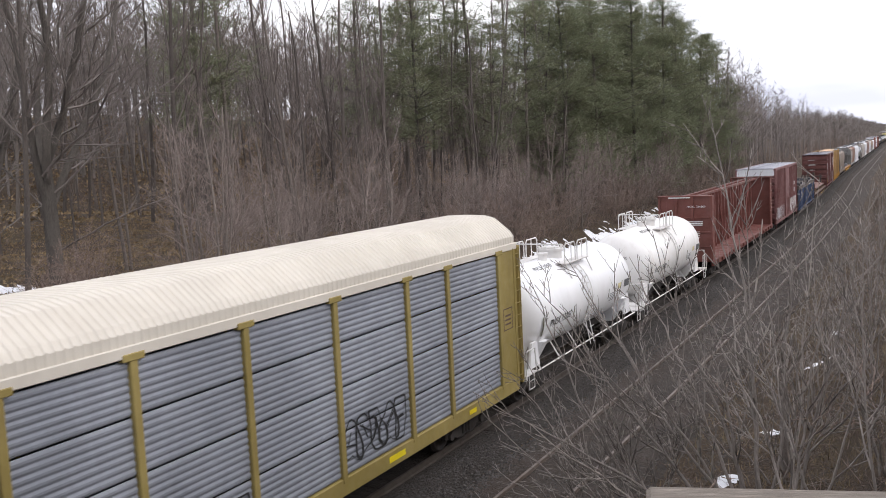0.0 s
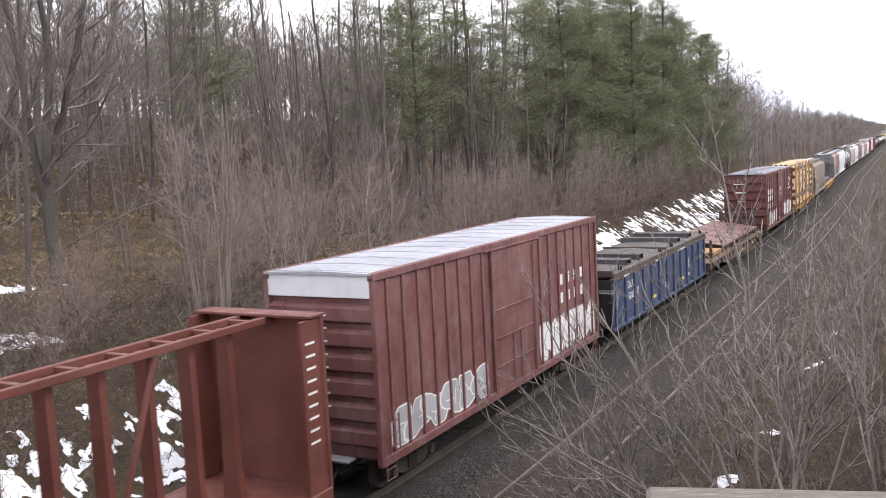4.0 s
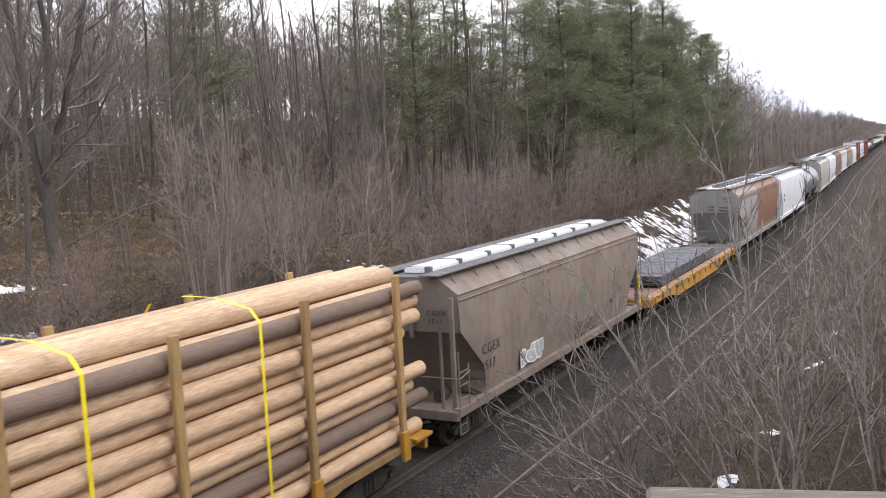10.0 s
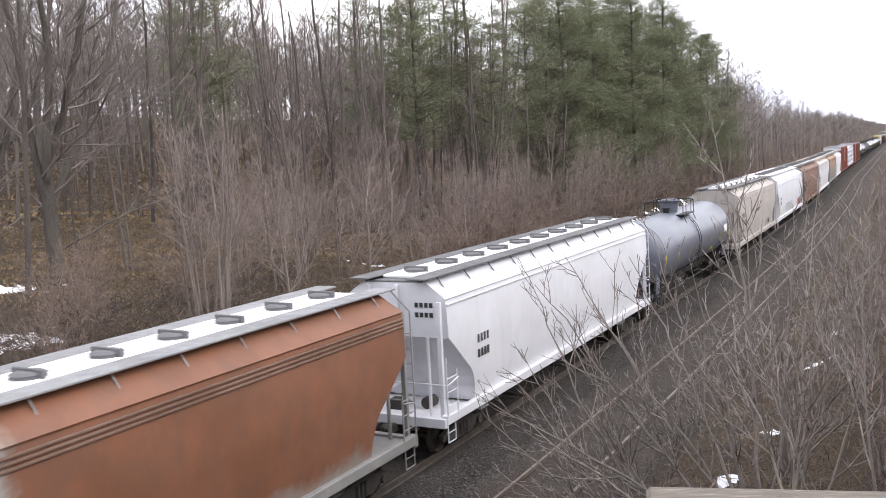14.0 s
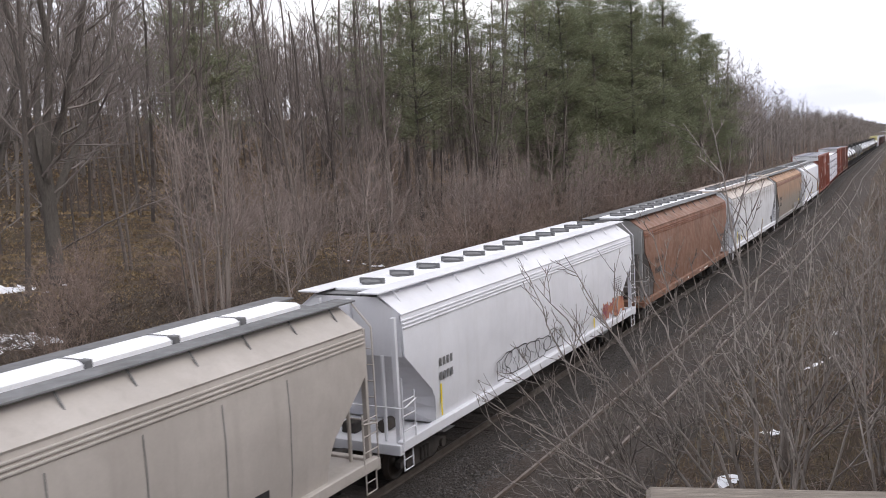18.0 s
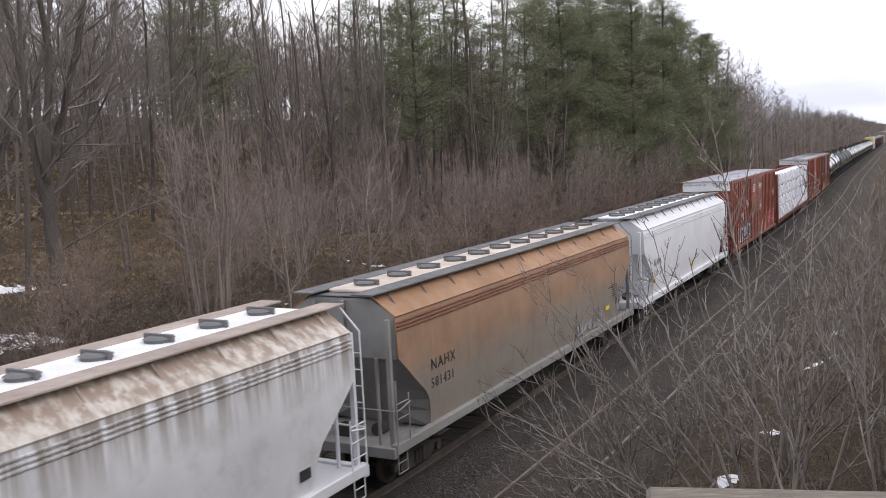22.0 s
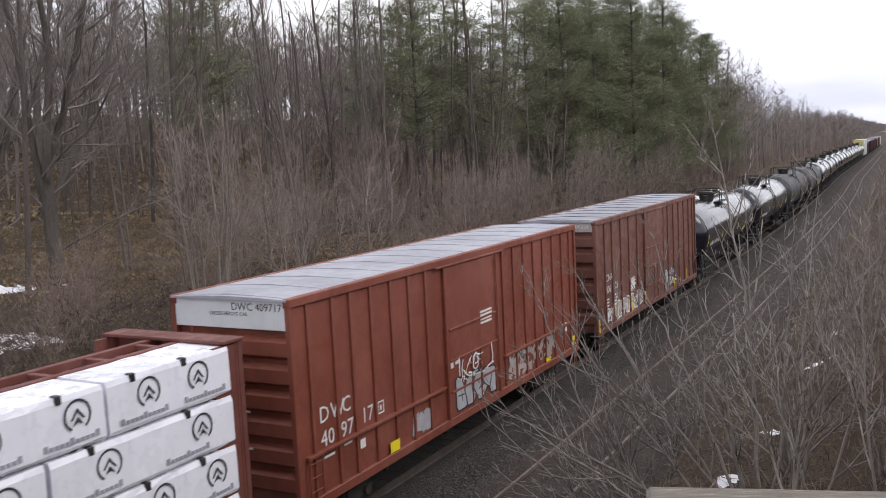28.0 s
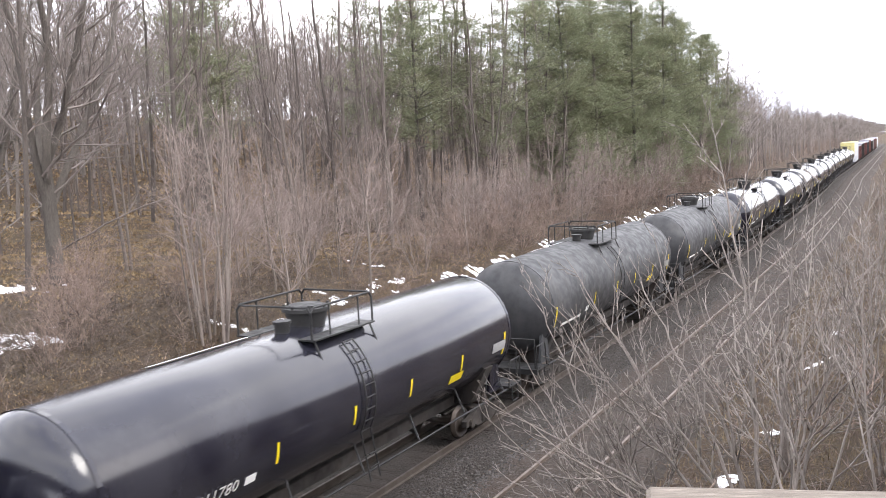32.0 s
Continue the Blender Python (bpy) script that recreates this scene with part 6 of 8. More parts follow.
H_PATCH = two_paint("grey_and_orange_patched_paint", (0.29, 0.262, 0.242), (0.25, 0.105, 0.057), (7.6, 30.0), low=(1.55, (0.28, 0.245, 0.215), 0.15), wob=0.6)
H_PATCH_TOP = two_paint("orange_tan_roof_edge", (0.29, 0.21, 0.165), (0.25, 0.105, 0.057), (7.6, 30.0))
H_STRAKE = paint("dark_rust_strake", (0.185, 0.109, 0.0756), (0.16, 0.09, 0.06), 0.4, 0.6)
H_STRAKE_OR = paint("dark_orange_strake", (0.202, 0.0756, 0.0378), (0.16, 0.07, 0.04), 0.3, 0.6)
H_WHITE = WHITE_PAINT
H_BEIGE = paint("pale_beige_paint", (0.5, 0.455, 0.415), (0.29, 0.25, 0.22), 0.25, 0.55, 0.3, fade=0.1)
H_BROWN = paint("burnt_orange_brown_paint", (0.21, 0.1, 0.06), (0.17, 0.12, 0.09), 0.45, 0.6, 0.4)
H_STAIN = run_paint("white_paint_with_dark_runs", (0.68, 0.68, 0.7), (0.23, 0.19, 0.16), 3.0, 4.15)
H_TANOR = two_paint("orange_over_grey_tan_paint", (0.29, 0.175, 0.108), (0.29, 0.175, 0.108), (-5, -4), low=(2.75, (0.25, 0.228, 0.2), 0.5), wob=0.5)
H_TANTOP = paint("orange_tan_eave", (0.353, 0.193, 0.101), (0.3, 0.18, 0.11), 0.4, 0.6)
TROUGH_RUST = paint("rust_stained_snow", (0.62, 0.53, 0.46), (0.35, 0.22, 0.15), 0.5, 0.7)
HS = 1.56


def side_x(z):
    return float(np.interp(z, [1.2, 1.9, 3.0, 4.0], [1.42, 1.5, 1.54, 1.5])) + 0.012


h10 = hopper("dusty taupe covered hopper with long white roof hatches", 167.3, 16.5, H_TAUPE, GREYDK, H_TAUPE_END, "long", ribs=1)
letters(h10, "CGEX", 0.14, 0.55, 3.62, 0.28, LETTER_BLACK, "end", gap=1.2)
letters(h10, "1517", 0.13, 0.6, 3.4, 0.28, LETTER_BLACK, "end", gap=1.2)
letters(h10, "CGEX", 0.28, 1.5, 2.35, side_x(2.5), LETTER_BLACK, gap=1.2)
letters(h10, "1517", 0.26, 1.5, 1.9, side_x(2.0), LETTER_BLACK, gap=1.2)
ring = Geo()
ring.loft([[(side_x(2.6) + 0.004, 9.6 + r * math.cos(a), 2.75 + r * 1.1 * math.sin(a)) for r in (0.2, 0.36)] for a in np.linspace(0.4, 6.0, 20)], closed=False, caps=False)
part("emblem", ring, paint("faded_green_emblem", (0.12, 0.22, 0.06), (0.3, 0.22, 0.17), 0.5, 0.6), h10, "faded green round emblem")
bubbles(h10, 8.4, 11.0, 1.36, 1.85, side_x(2.0) + 0.01, None, SPRAY_BLACK, 4, 33, "thin black graffiti outline", 0.03)
bubbles(h10, 4.0, 5.8, 1.4, 2.0, side_x(2.2) + 0.01, SPRAY_GREY, LETTER_WHITE, 3, 32, "pale sprayed graffiti")
scrawl(h10, 12.3, 12.7, 1.9, 2.15, side_x(2.0), SPRAY_BLACK, 8, 0.04, 34, name="stencil_plate")

h12 = hopper("grey covered hopper with a large orange patch and black lettering", 205.8, 18.1, H_PATCH, GREYDK, H_GREY, "round", eave=4.2, edge=H_PATCH_TOP, strake=H_STRAKE, n_hatch=11, sillm=H_GREY, board=GALV)
letters(h12, "NAHX", 0.3, 1.75, 2.55, side_x(2.7), LETTER_BLACK, gap=1.25)
letters(h12, "581286", 0.26, 1.75, 2.1, side_x(2.2), LETTER_BLACK, gap=1.2)
letters(h12, "NAHX", 0.13, 0.55, 4.0, 0.28, LETTER_BLACK, "end")
letters(h12, "581286", 0.12, 0.55, 3.8, 0.28, LETTER_BLACK, "end")
bars(h12, [(1.8, 2.6, 1.75 - 0.07 * i, 0.03) for i in range(4)], LETTER_BLACK, side_x(1.6) + 0.015)
bars(h12, [(-0.4, 0.0, 3.6 - 0.1 * i, 0.03) for i in range(4)] + [(0.3, 0.9, 3.5 - 0.09 * i, 0.03) for i in range(5)], LETTER_BLACK, 0.285, "end")
bars(h12, [(1.85, 1.93, 1.50, 0.45)], TAPE, side_x(1.9), name="reflector")

h13 = hopper("clean white covered hopper with smooth sides", 225.4, 18.4, H_WHITE, GREYDK, H_WHITE, "square", ribs=1, n_hatch=10)
bars(h13, [(1.9 + 0.19 * i, 2.02 + 0.19 * i, z, 0.22) for z in (2.75, 2.35) for i in range(4)], LETTER_BLACK, side_x(2.6))
bars(h13, [(0.6 + 0.14 * i, 0.7 + 0.14 * i, z, 0.12) for z in (3.95, 3.7) for i in range(4)], LETTER_BLACK, 0.285, "end")
scrawl(h13, 7.5, 12.5, 1.5, 2.2, side_x(1.9), SPRAY_GREY, 10, 0.03, 35, label="faint grey scribble")

h15 = hopper("pale beige covered hopper with long white roof hatches", 264.2, 16.8, H_BEIGE, GREYDK, H_BEIGE, "long", ribs=3)
letters(h15, "CITX", 0.3, 1.55, 2.75, side_x(2.9), LETTER_BLACK, gap=1.25)
letters(h15, "702670", 0.27, 1.55, 2.3, side_x(2.4), LETTER_BLACK, gap=1.2)
letters(h15, "CITX", 0.13, 0.45, 3.9, 0.28, LETTER_BLACK, "end")
letters(h15, "702670", 0.12, 0.45, 3.7, 0.28, LETTER_BLACK, "end")
bars(h15, [(1.6, 2.4, 2.0 - 0.08 * i, 0.03) for i in range(3)] + [(6.6, 8.4, 2.75, 0.08)], LETTER_BLACK, side_x(1.9) + 0.03)
for k in range(7):
    y = 3.0 + k * 1.8
    part("weld_seam", Geo().loft([[(side_x(z) - 0.008, y + dy, z) for z in (1.4, 1.9, 2.4, 3.0, 3.7)] for dy in (0, 0.03)], closed=False, caps=False), GREYDK, h15)
bars(h15, [(12.6, 13.1, 1.5, 0.3), (0.95, 1.7, 1.3, 0.1)], LETTER_BLACK, side_x(1.6) + 0.03)

h16 = hopper("white covered hopper with round hatches and faint graffiti", 282.0, 18.4, H_WHITE, GREYDK, H_WHITE, "round", ribs=3, n_hatch=12, board=WHITE_PAINT)
bubbles(h16, 5.2, 10.4, 1.4, 2.1, side_x(2.0) + 0.02, None, SPRAY_BLACK, 7, 36, "black outline graffiti", 0.03)
scrawl(h16, 14.4, 17.0, 1.35, 2.0, side_x(1.7) + 0.01, SPRAY_ORANGE, 30, 0.2, 37, label="orange and purple graffiti")
scrawl(h16, 14.4, 17.0, 1.35, 2.0, side_x(1.7) + 0.03, SPRAY_PINK, 16, 0.03, 38, label="dark red graffiti outline")
bars(h16, [(1.9 + 0.19 * i, 2.02 + 0.19 * i, z, 0.2) for z in (2.6, 2.25) for i in range(4)] + [(15.6, 16.6, 2.75 - 0.08 * i, 0.02) for i in range(6)] + [(16.6, 16.9, 1.95, 0.2)], GREYDK, side_x(2.5) + 0.01)
bars(h16, [(1.95, 2.02, 1.35, 0.80), (13.4, 13.5, 1.35, 0.35)], TAPE, side_x(1.9), name="reflector")

h17 = hopper("burnt orange-brown covered hopper with dusty lower sides", 301.8, 17.9, H_BROWN, GREYDK, H_GREY, "round", ribs=3, n_hatch=11, strake=H_STRAKE_OR)
letters(h17, "NAHX", 0.28, 1.8, 2.6, side_x(2.7), LETTER_BLACK, gap=1.25)
bars(h17, [(1.8 + 0.2 * i, 1.93 + 0.2 * i, 2.15, 0.24) for i in range(6)] + [(16.0, 16.5, 1.7, 0.3), (15.6, 16.4, 2.35, 0.09)], LETTER_BLACK, side_x(2.2))
bars(h17, [(7.6, 7.75, 1.1, 0.1), (10.2, 10.35, 1.1, 0.1), (11.3, 12.1, 1.1, 0.06)], LETTER_WHITE, 1.562)

h18 = hopper("white covered hopper with dark rusty runs from the roof", 321.0, 18.3, H_STAIN, TROUGH_RUST, H_WHITE, "round", ribs=3, n_hatch=12, edge=run_paint("stained_roof_edge", (0.62, 0.57, 0.52), (0.27, 0.19, 0.14), 3.9, 4.4), sillm=H_WHITE, board=paint("rusty_pale_walkway", (0.4, 0.33, 0.29), (0.2, 0.13, 0.1), 0.5, 0.7))
letters(h18, "GAPX", 0.27, 1.75, 2.45, side_x(2.6), LETTER_BLACK, gap=1.3)
letters(h18, "5522", 0.25, 1.75, 2.02, side_x(2.1), LETTER_BLACK, gap=1.3)
bars(h18, [(1.8, 2.5, 1.75 - 0.08 * i, 0.03) for i in range(2)] + [(16.0, 16.35, 1.6, 0.22)], LETTER_BLACK, side_x(1.6) + 0.02)
bars(h18, [(1.90, 1.98, 1.30, 0.80), (3.2, 3.27, 1.4, 0.35), (5.2, 5.27, 1.4, 0.35), (11.9, 11.97, 1.6, 0.4)], TAPE, side_x(1.9), name="reflector")

h19 = hopper("orange-tan covered hopper faded to grey along the bottom", 340.5, 18.4, H_TANOR, GREYDK, H_GREY, "round", ribs=3, n_hatch=11, edge=H_TANTOP, strake=H_STRAKE_OR, trough=TROUGH_RUST, sillm=H_GREY)
letters(h19, "NAHX", 0.28, 1.75, 2.6, side_x(2.7), LETTER_BLACK, gap=1.25)
letters(h19, "581431", 0.25, 1.75, 2.15, side_x(2.2), LETTER_BLACK, gap=1.2)
bars(h19, [(16.2, 16.6, 1.8, 0.3), (15.3, 15.9, 2.5 - 0.09 * 0, 0.03)] + [(15.7, 16.3, 2.55 - 0.08 * i, 0.03) for i in range(6)], SPRAY_BLACK, side_x(2.0) + 0.02)
bars(h19, [(15.0, 15.4, 1.75, 0.14)], TAPE, side_x(1.8) + 0.02, name="reflector")
scrawl(h19, 12.0, 14.6, 1.32, 1.75, side_x(1.6) + 0.02, SPRAY_GREY, 40, 0.06, 39, label="pale scribbled graffiti")

h20 = hopper("white covered hopper with a long snowy roof walkway", 360.4, 17.7, H_WHITE, GREYDK, H_WHITE, "round", ribs=3, n_hatch=11)
letters(h20, "NAPX", 0.28, 1.75, 2.5, side_x(2.6), LETTER_BLACK, gap=1.25)
letters(h20, "120", 0.25, 1.75, 2.05, side_x(2.1), LETTER_BLACK, gap=1.25)
bars(h20, [(15.5, 16.3, 2.75 - 0.09 * i, 0.025) for i in range(6)] + [(16.3, 16.6, 1.75, 0.3)], GREYDK, side_x(2.6) + 0.01)
scrawl(h20, 16.5, 17.2, 2.6, 3.4, side_x(3.0), SPRAY_BLACK, 10, 0.04, 40, label="small black sprayed marks")
bars(h20, [(1.95, 2.02, 1.35, 0.80), (16.55, 16.66, 1.5, 0.8)], TAPE, side_x(1.9), name="reflector")
scrawl(h20, 8.6, 9.6, 1.5, 1.8, side_x(1.7) + 0.01, TAPE, 5, 0.05, 41, label="yellow chalk scribble")


# ---- tank cars ----
def tank(label, s, L, y0, y1, r, zc, shell, trim, dome_y, dome_r=0.5, dome_h=0.55, small=False, strips=True, gate=None, frost=False, dome_mat=None, strip_at=None):
    root = car("tank_car", label, s, L, "tank car")
    n, g = 40, Geo()
    head = r * 0.55
    prof = [(y0 + head * (1 - math.cos(a)), r * math.sin(a)) for a in np.linspace(0.02, math.pi / 2, 9)]
    prof += [(y0 + head + (y1 - y0 - 2 * head) * f, r) for f in (0.25, 0.5, 0.75)]
    prof += [(y1 - head * (1 - math.cos(a)), r * math.sin(a)) for a in np.linspace(math.pi / 2, 0.02, 9)]
    g.loft([[(q * math.cos(a), y, zc + q * math.sin(a)) for a in [k * math.tau / n for k in range(n)]] for y, q in prof], smooth=True)
    part("tank_shell", g, shell, root)
    for y in (y0 + head, y1 - head):
        part("weld_band", Geo().loft([[((r + d) * math.cos(a), y + w, zc + (r + d) * math.sin(a)) for a in [k * math.tau / n for k in range(n)]] for w, d in ((-0.05, -0.01), (-0.05, 0.006), (0.05, 0.006), (0.05, -0.01))], caps=False, smooth=False), shell, root)
    zt = zc + r
    dome = part("manway", Geo().tube((0, dome_y, zt - 0.15), (0, dome_y, zt + dome_h), dome_r * (1 if small else 0.78), dome_r, n=24), dome_mat or trim, root)
    part("flange", Geo().tube((0, dome_y, zt + dome_h), (0, dome_y, zt + dome_h + 0.08), dome_r * 1.12, n=24), dome_mat or trim, dome)
    part("lid", Geo().tube((0, dome_y, zt + dome_h + 0.08), (0, dome_y, zt + dome_h + 0.13), dome_r * 0.8, n=24), dome_mat or trim, dome)
    for k in range(8):
        a = k * math.tau / 8
        part("bolt", Geo().tube((dome_r * 1.02 * math.cos(a), dome_y + dome_r * 1.02 * math.sin(a), zt + dome_h), (dome_r * 1.02 * math.cos(a), dome_y + dome_r * 1.02 * math.sin(a), zt + dome_h + 0.16), 0.035, n=6), trim, dome)
    part("valve", Geo().tube((0.1, dome_y - 1.0, zt - 0.1), (0.1, dome_y - 1.0, zt + 0.18), 0.16, n=14).tube((0.1, dome_y - 1.0, zt + 0.18), (0.1, dome_y - 1.0, zt + 0.24), 0.2, n=14), trim, root)
    # platform with rails
    pl = 1.15
    for sx in (-1, 1):
        g = Geo().box(*sorted((sx * 0.62, sx * 1.05)), dome_y - pl, dome_y + pl, zt - 0.14, zt - 0.1, 0.006)
        for y in (dome_y - pl + 0.1, dome_y + pl - 0.1):
            g.path([(sx * 0.95, y, zt - 0.12), (sx * 1.2, y, zc + r * 0.55)], 0.025, 5)
        part("platform", g, trim, root)
        g = Geo()
        x = sx * 0.98
        top = zt + 0.56
        for y, q in ((dome_y - pl, dome_y - 0.1), (dome_y + 0.1, dome_y + pl)) if small else ((dome_y - pl, dome_y + pl),):
            g.path([(x, y, zt - 0.14), (x, y, top - 0.1), (x, y + 0.1, top), (x, q - 0.1, top), (x, q, top - 0.1), (x, q, zt - 0.14)], 0.024, 6)
        for y in (dome_y - 0.5, dome_y + 0.6):
            g.tube((x, y, zt - 0.14), (x, y, top), 0.02, n=6)
        part("handrail", g, trim, root)
    for y in (dome_y - pl,) if small else (dome_y - pl, dome_y + pl):
        part("handrail", Geo().path([(-0.98, y, top - 0.12), (-0.9, y, top), (0.9, y, top), (0.98, y, top - 0.12)], 0.024, 6), trim, root)
    # curved ladder on the near side
    g = Geo()
    angs = np.linspace(0.85, -0.5, 9)
    for dy in (-0.19, 0.19):
        g.path([((r + 0.06) * math.cos(a), dome_y + dy, zc + (r + 0.06) * math.sin(a)) for a in angs] + [(r + 0.06, dome_y + dy, 0.85)], 0.02, 6)
    for a in angs:
        g.tube(((r + 0.06) * math.cos(a), dome_y - 0.19, zc + (r + 0.06) * math.sin(a)), ((r + 0.06) * math.cos(a), dome_y + 0.19, zc + (r + 0.06) * math.sin(a)), 0.015, n=6)
    for z in (1.15, 1.45):
        g.tube((r + 0.06, dome_y - 0.19, z), (r + 0.06, dome_y + 0.19, z), 0.015, n=6)
    part("ladder", g, trim, root)
    # underframe: stub sills, bolsters, running rail, end platforms
    part("centre_sill", Geo().box(-0.3, 0.3, 0, L, 0.72, 1.0, 0.02), GRIME, root)
    for y in (1.9, L - 1.9):
        part("saddle", Geo().loft([[(a * w, y + b, z) for a, b in ((-1, -0.22), (1, -0.22), (1, 0.22), (-1, 0.22))] for w, z in ((1.35, zc - r * 0.55), (0.9, 0.95), (0.8, 0.8))]), shell if small else GRIME, root)
    for sx in (-1, 1):
        g = Geo().path([(sx * 1.42, 1.0, 0.98), (sx * 1.42, L - 1.0, 0.98)], 0.028, 6)
        for k in range(7):
            y = 1.2 + (L - 2.4) * k / 6
            g.path([(sx * 1.42, y, 0.98), (sx * 0.95, y + 0.3, zc - r * 0.72)], 0.025, 5)
        part("side_rail", g, trim, root)
    for at in (0, 1):
        def Y(y):
            return y if not at else L - y
        part("end_platform", Geo().box(-1.45, 1.45, *sorted((Y(0.0), Y(0.85))), 0.98, 1.03, 0.008), trim, root)
        part("end_sill", Geo().box(-1.45, 1.45, *sorted((Y(0.0), Y(0.09))), 0.86, 1.03, 0.01), trim, root)
        g = Geo().path([(-1.35, Y(0.1), 1.03), (-1.35, Y(0.1), 1.95), (1.35, Y(0.1), 1.95), (1.35, Y(0.1), 1.03)], 0.022, 6)
        g.path([(1.43, Y(0.05), 1.0), (1.43, Y(0.05), 1.75), (1.43, Y(0.75), 1.75), (1.43, Y(0.85), 1.0)], 0.022, 6)
        part("end_rail", g, trim, root)
        part("saddle_plate", Geo().add([(1.2, Y(0.9), 1.0), (1.2, Y(1.7), 1.0), (1.2, Y(1.5), zc - r * 0.5), (1.2, Y(1.1), zc - r * 0.5), (1.12, Y(0.9), 1.0), (1.12, Y(1.7), 1.0), (1.12, Y(1.5), zc - r * 0.5), (1.12, Y(1.1), zc - r * 0.5)], [(0, 1, 2, 3), (7, 6, 5, 4), (0, 3, 7, 4), (1, 5, 6, 2), (3, 2, 6, 7)]), shell, root)
        stirrup(root, trim, 1.43, Y(0.25) - (0.4 if at else 0))
        part("brake_rigging", Geo().tube((-0.6, Y(2.9), 0.72), (-0.6, Y(3.5), 0.72), 0.17, n=12).tube((0.45, Y(0.3), 0.75), (0.45, Y(3.0), 0.7), 0.03), GRIME, root)
    if strips:
        places = strip_at or [y for y in (y0 + head + (y1 - y0 - 2 * head) * k / 6 for k in range(7)) if abs(y - dome_y) >= 0.5]
        for y in places:
            wide, a0, a1 = (0.09, 0.02, -0.42) if y in (places[0], places[-1]) else (0.075, -0.05, -0.33)
            g = Geo().loft([[((r + 0.008) * math.cos(a), y + d, zc + (r + 0.008) * math.sin(a)) for d in (0, wide)] for a in np.linspace(a0, a1, 5)], closed=False, caps=False)
            part("reflector", g, TAPE if gate is None else gate, root)
    running_gear(root, L, 1.75, 0.6)
    return root


def shell_patch(root, r, zc, ya, yb, a0, a1, mat, name="stencil_panel", lift=0.01):
    g = Geo().loft([[((r + lift) * math.cos(a), y, zc + (r + lift) * math.sin(a)) for y in (ya, yb)] for a in np.linspace(a0, a1, 5)], closed=False, caps=False)
    return part(name, g, mat, root)


def shell_words(root, r, zc, text, size, y, a, mat):
    o = letters(root, text, size, 0, 0, 0, mat)
    o.matrix_basis = Matrix.Translation((0, y, zc)) @ Matrix.Rotation(-a, 4, "Y") @ Matrix.Translation((r + 0.014, 0, 0)) @ Matrix(((0, 0, 1, 0), (1, 0, 0, 0), (0, 1, 0, 0), (0, 0, 0, 1)))
    return o


T_WHITE = paint("white_tank_paint", (0.85, 0.845, 0.85), (0.5, 0.46, 0.42), 0.08, 0.36, 0.12, fade=0.03, vary=0.03)
T_WHITE_RUST = paint("grubby_white_tank_paint", (0.83, 0.81, 0.79), (0.4, 0.3, 0.2), 0.15, 0.4, 0.2, fade=0.04, vary=0.03)
T_TRIM = paint("white_trim_paint", (0.68, 0.66, 0.64), (0.3, 0.25, 0.2), 0.3, 0.5)
T_GREY = paint("blue_grey_tank_paint", (0.13, 0.142, 0.185), (0.15, 0.145, 0.15), 0.2, 0.38, 0.12, fade=0.1, gloss=0.4)
# the blue in this black stands in for the sky's tint on the shell
T_BLACK = paint("glossy_black_tank_paint", (0.011, 0.011, 0.02), (0.02, 0.019, 0.024), 0.06, 0.17, 0.03, fade=0.05, vary=0.02, gloss=0.34)
T_DULL = paint("dull_charcoal_tank_paint", (0.0336, 0.0344, 0.0378), (0.08, 0.075, 0.07), 0.4, 0.55, 0.3, fade=0.3)
TAPE_DARK = paint("dark_worn_tape", (0.134, 0.126, 0.0672), (0.1, 0.1, 0.08), 0.4, 0.6)

for lab, s, shell, no in (("short white tank car with railed dome platform", 24.95, T_WHITE, "PVCX 13307"), ("short white tank car with rust stains on the end", 37.4, T_WHITE_RUST, "PVCX 13600")):
    t = tank(lab, s, 12.3, 0.95, 11.45, 1.42, 2.5, shell, T_TRIM, 5.9, 0.42, 0.22, True, True, TAPE_DARK, strip_at=[1.55, 4.35, 8.1, 10.8])
    shell_words(t, 1.42, 2.5, no, 0.26, 2.15, -0.28, LETTER_BLACK)
    shell_words(t, 1.42, 2.5, no, 0.2, 3.0, 1.1, LETTER_BLACK)
    letters(t, no, 0.14, -0.5, 2.85, 0.95, LETTER_BLACK, "end")
    shell_patch(t, 1.42, 2.5, 10.0, 10.65, 0.0, -0.2, GREYDK)
    shell_patch(t, 1.42, 2.5, 9.2, 9.6, -0.02, -0.16, paint("pale_yellow_panel", (0.7, 0.62, 0.35), (0.5, 0.45, 0.3), 0.2, 0.6))
    for k in range(5):
        shell_patch(t, 1.42, 2.5, 8.3, 8.9, -0.2 - 0.05 * k, -0.22 - 0.05 * k, GREYDK, "stencil_line")

t14 = tank("blue-grey tank car with yellow reflectors", 245.1, 17.6, 0.7, 17.1, 1.53, 2.66, T_GREY, BLACK, 8.4, 0.5, 0.5, dome_mat=T_GREY)
shell_patch(t14, 1.53, 2.66, 14.7, 15.6, 0.15, -0.12, LETTER_WHITE)
shell_patch(t14, 1.53, 2.66, 11.6, 12.6, -0.5, -0.62, TAPE, "reflector")
shell_patch(t14, 1.53, 2.66, 14.0, 14.3, -0.42, -0.52, LETTER_BLACK)

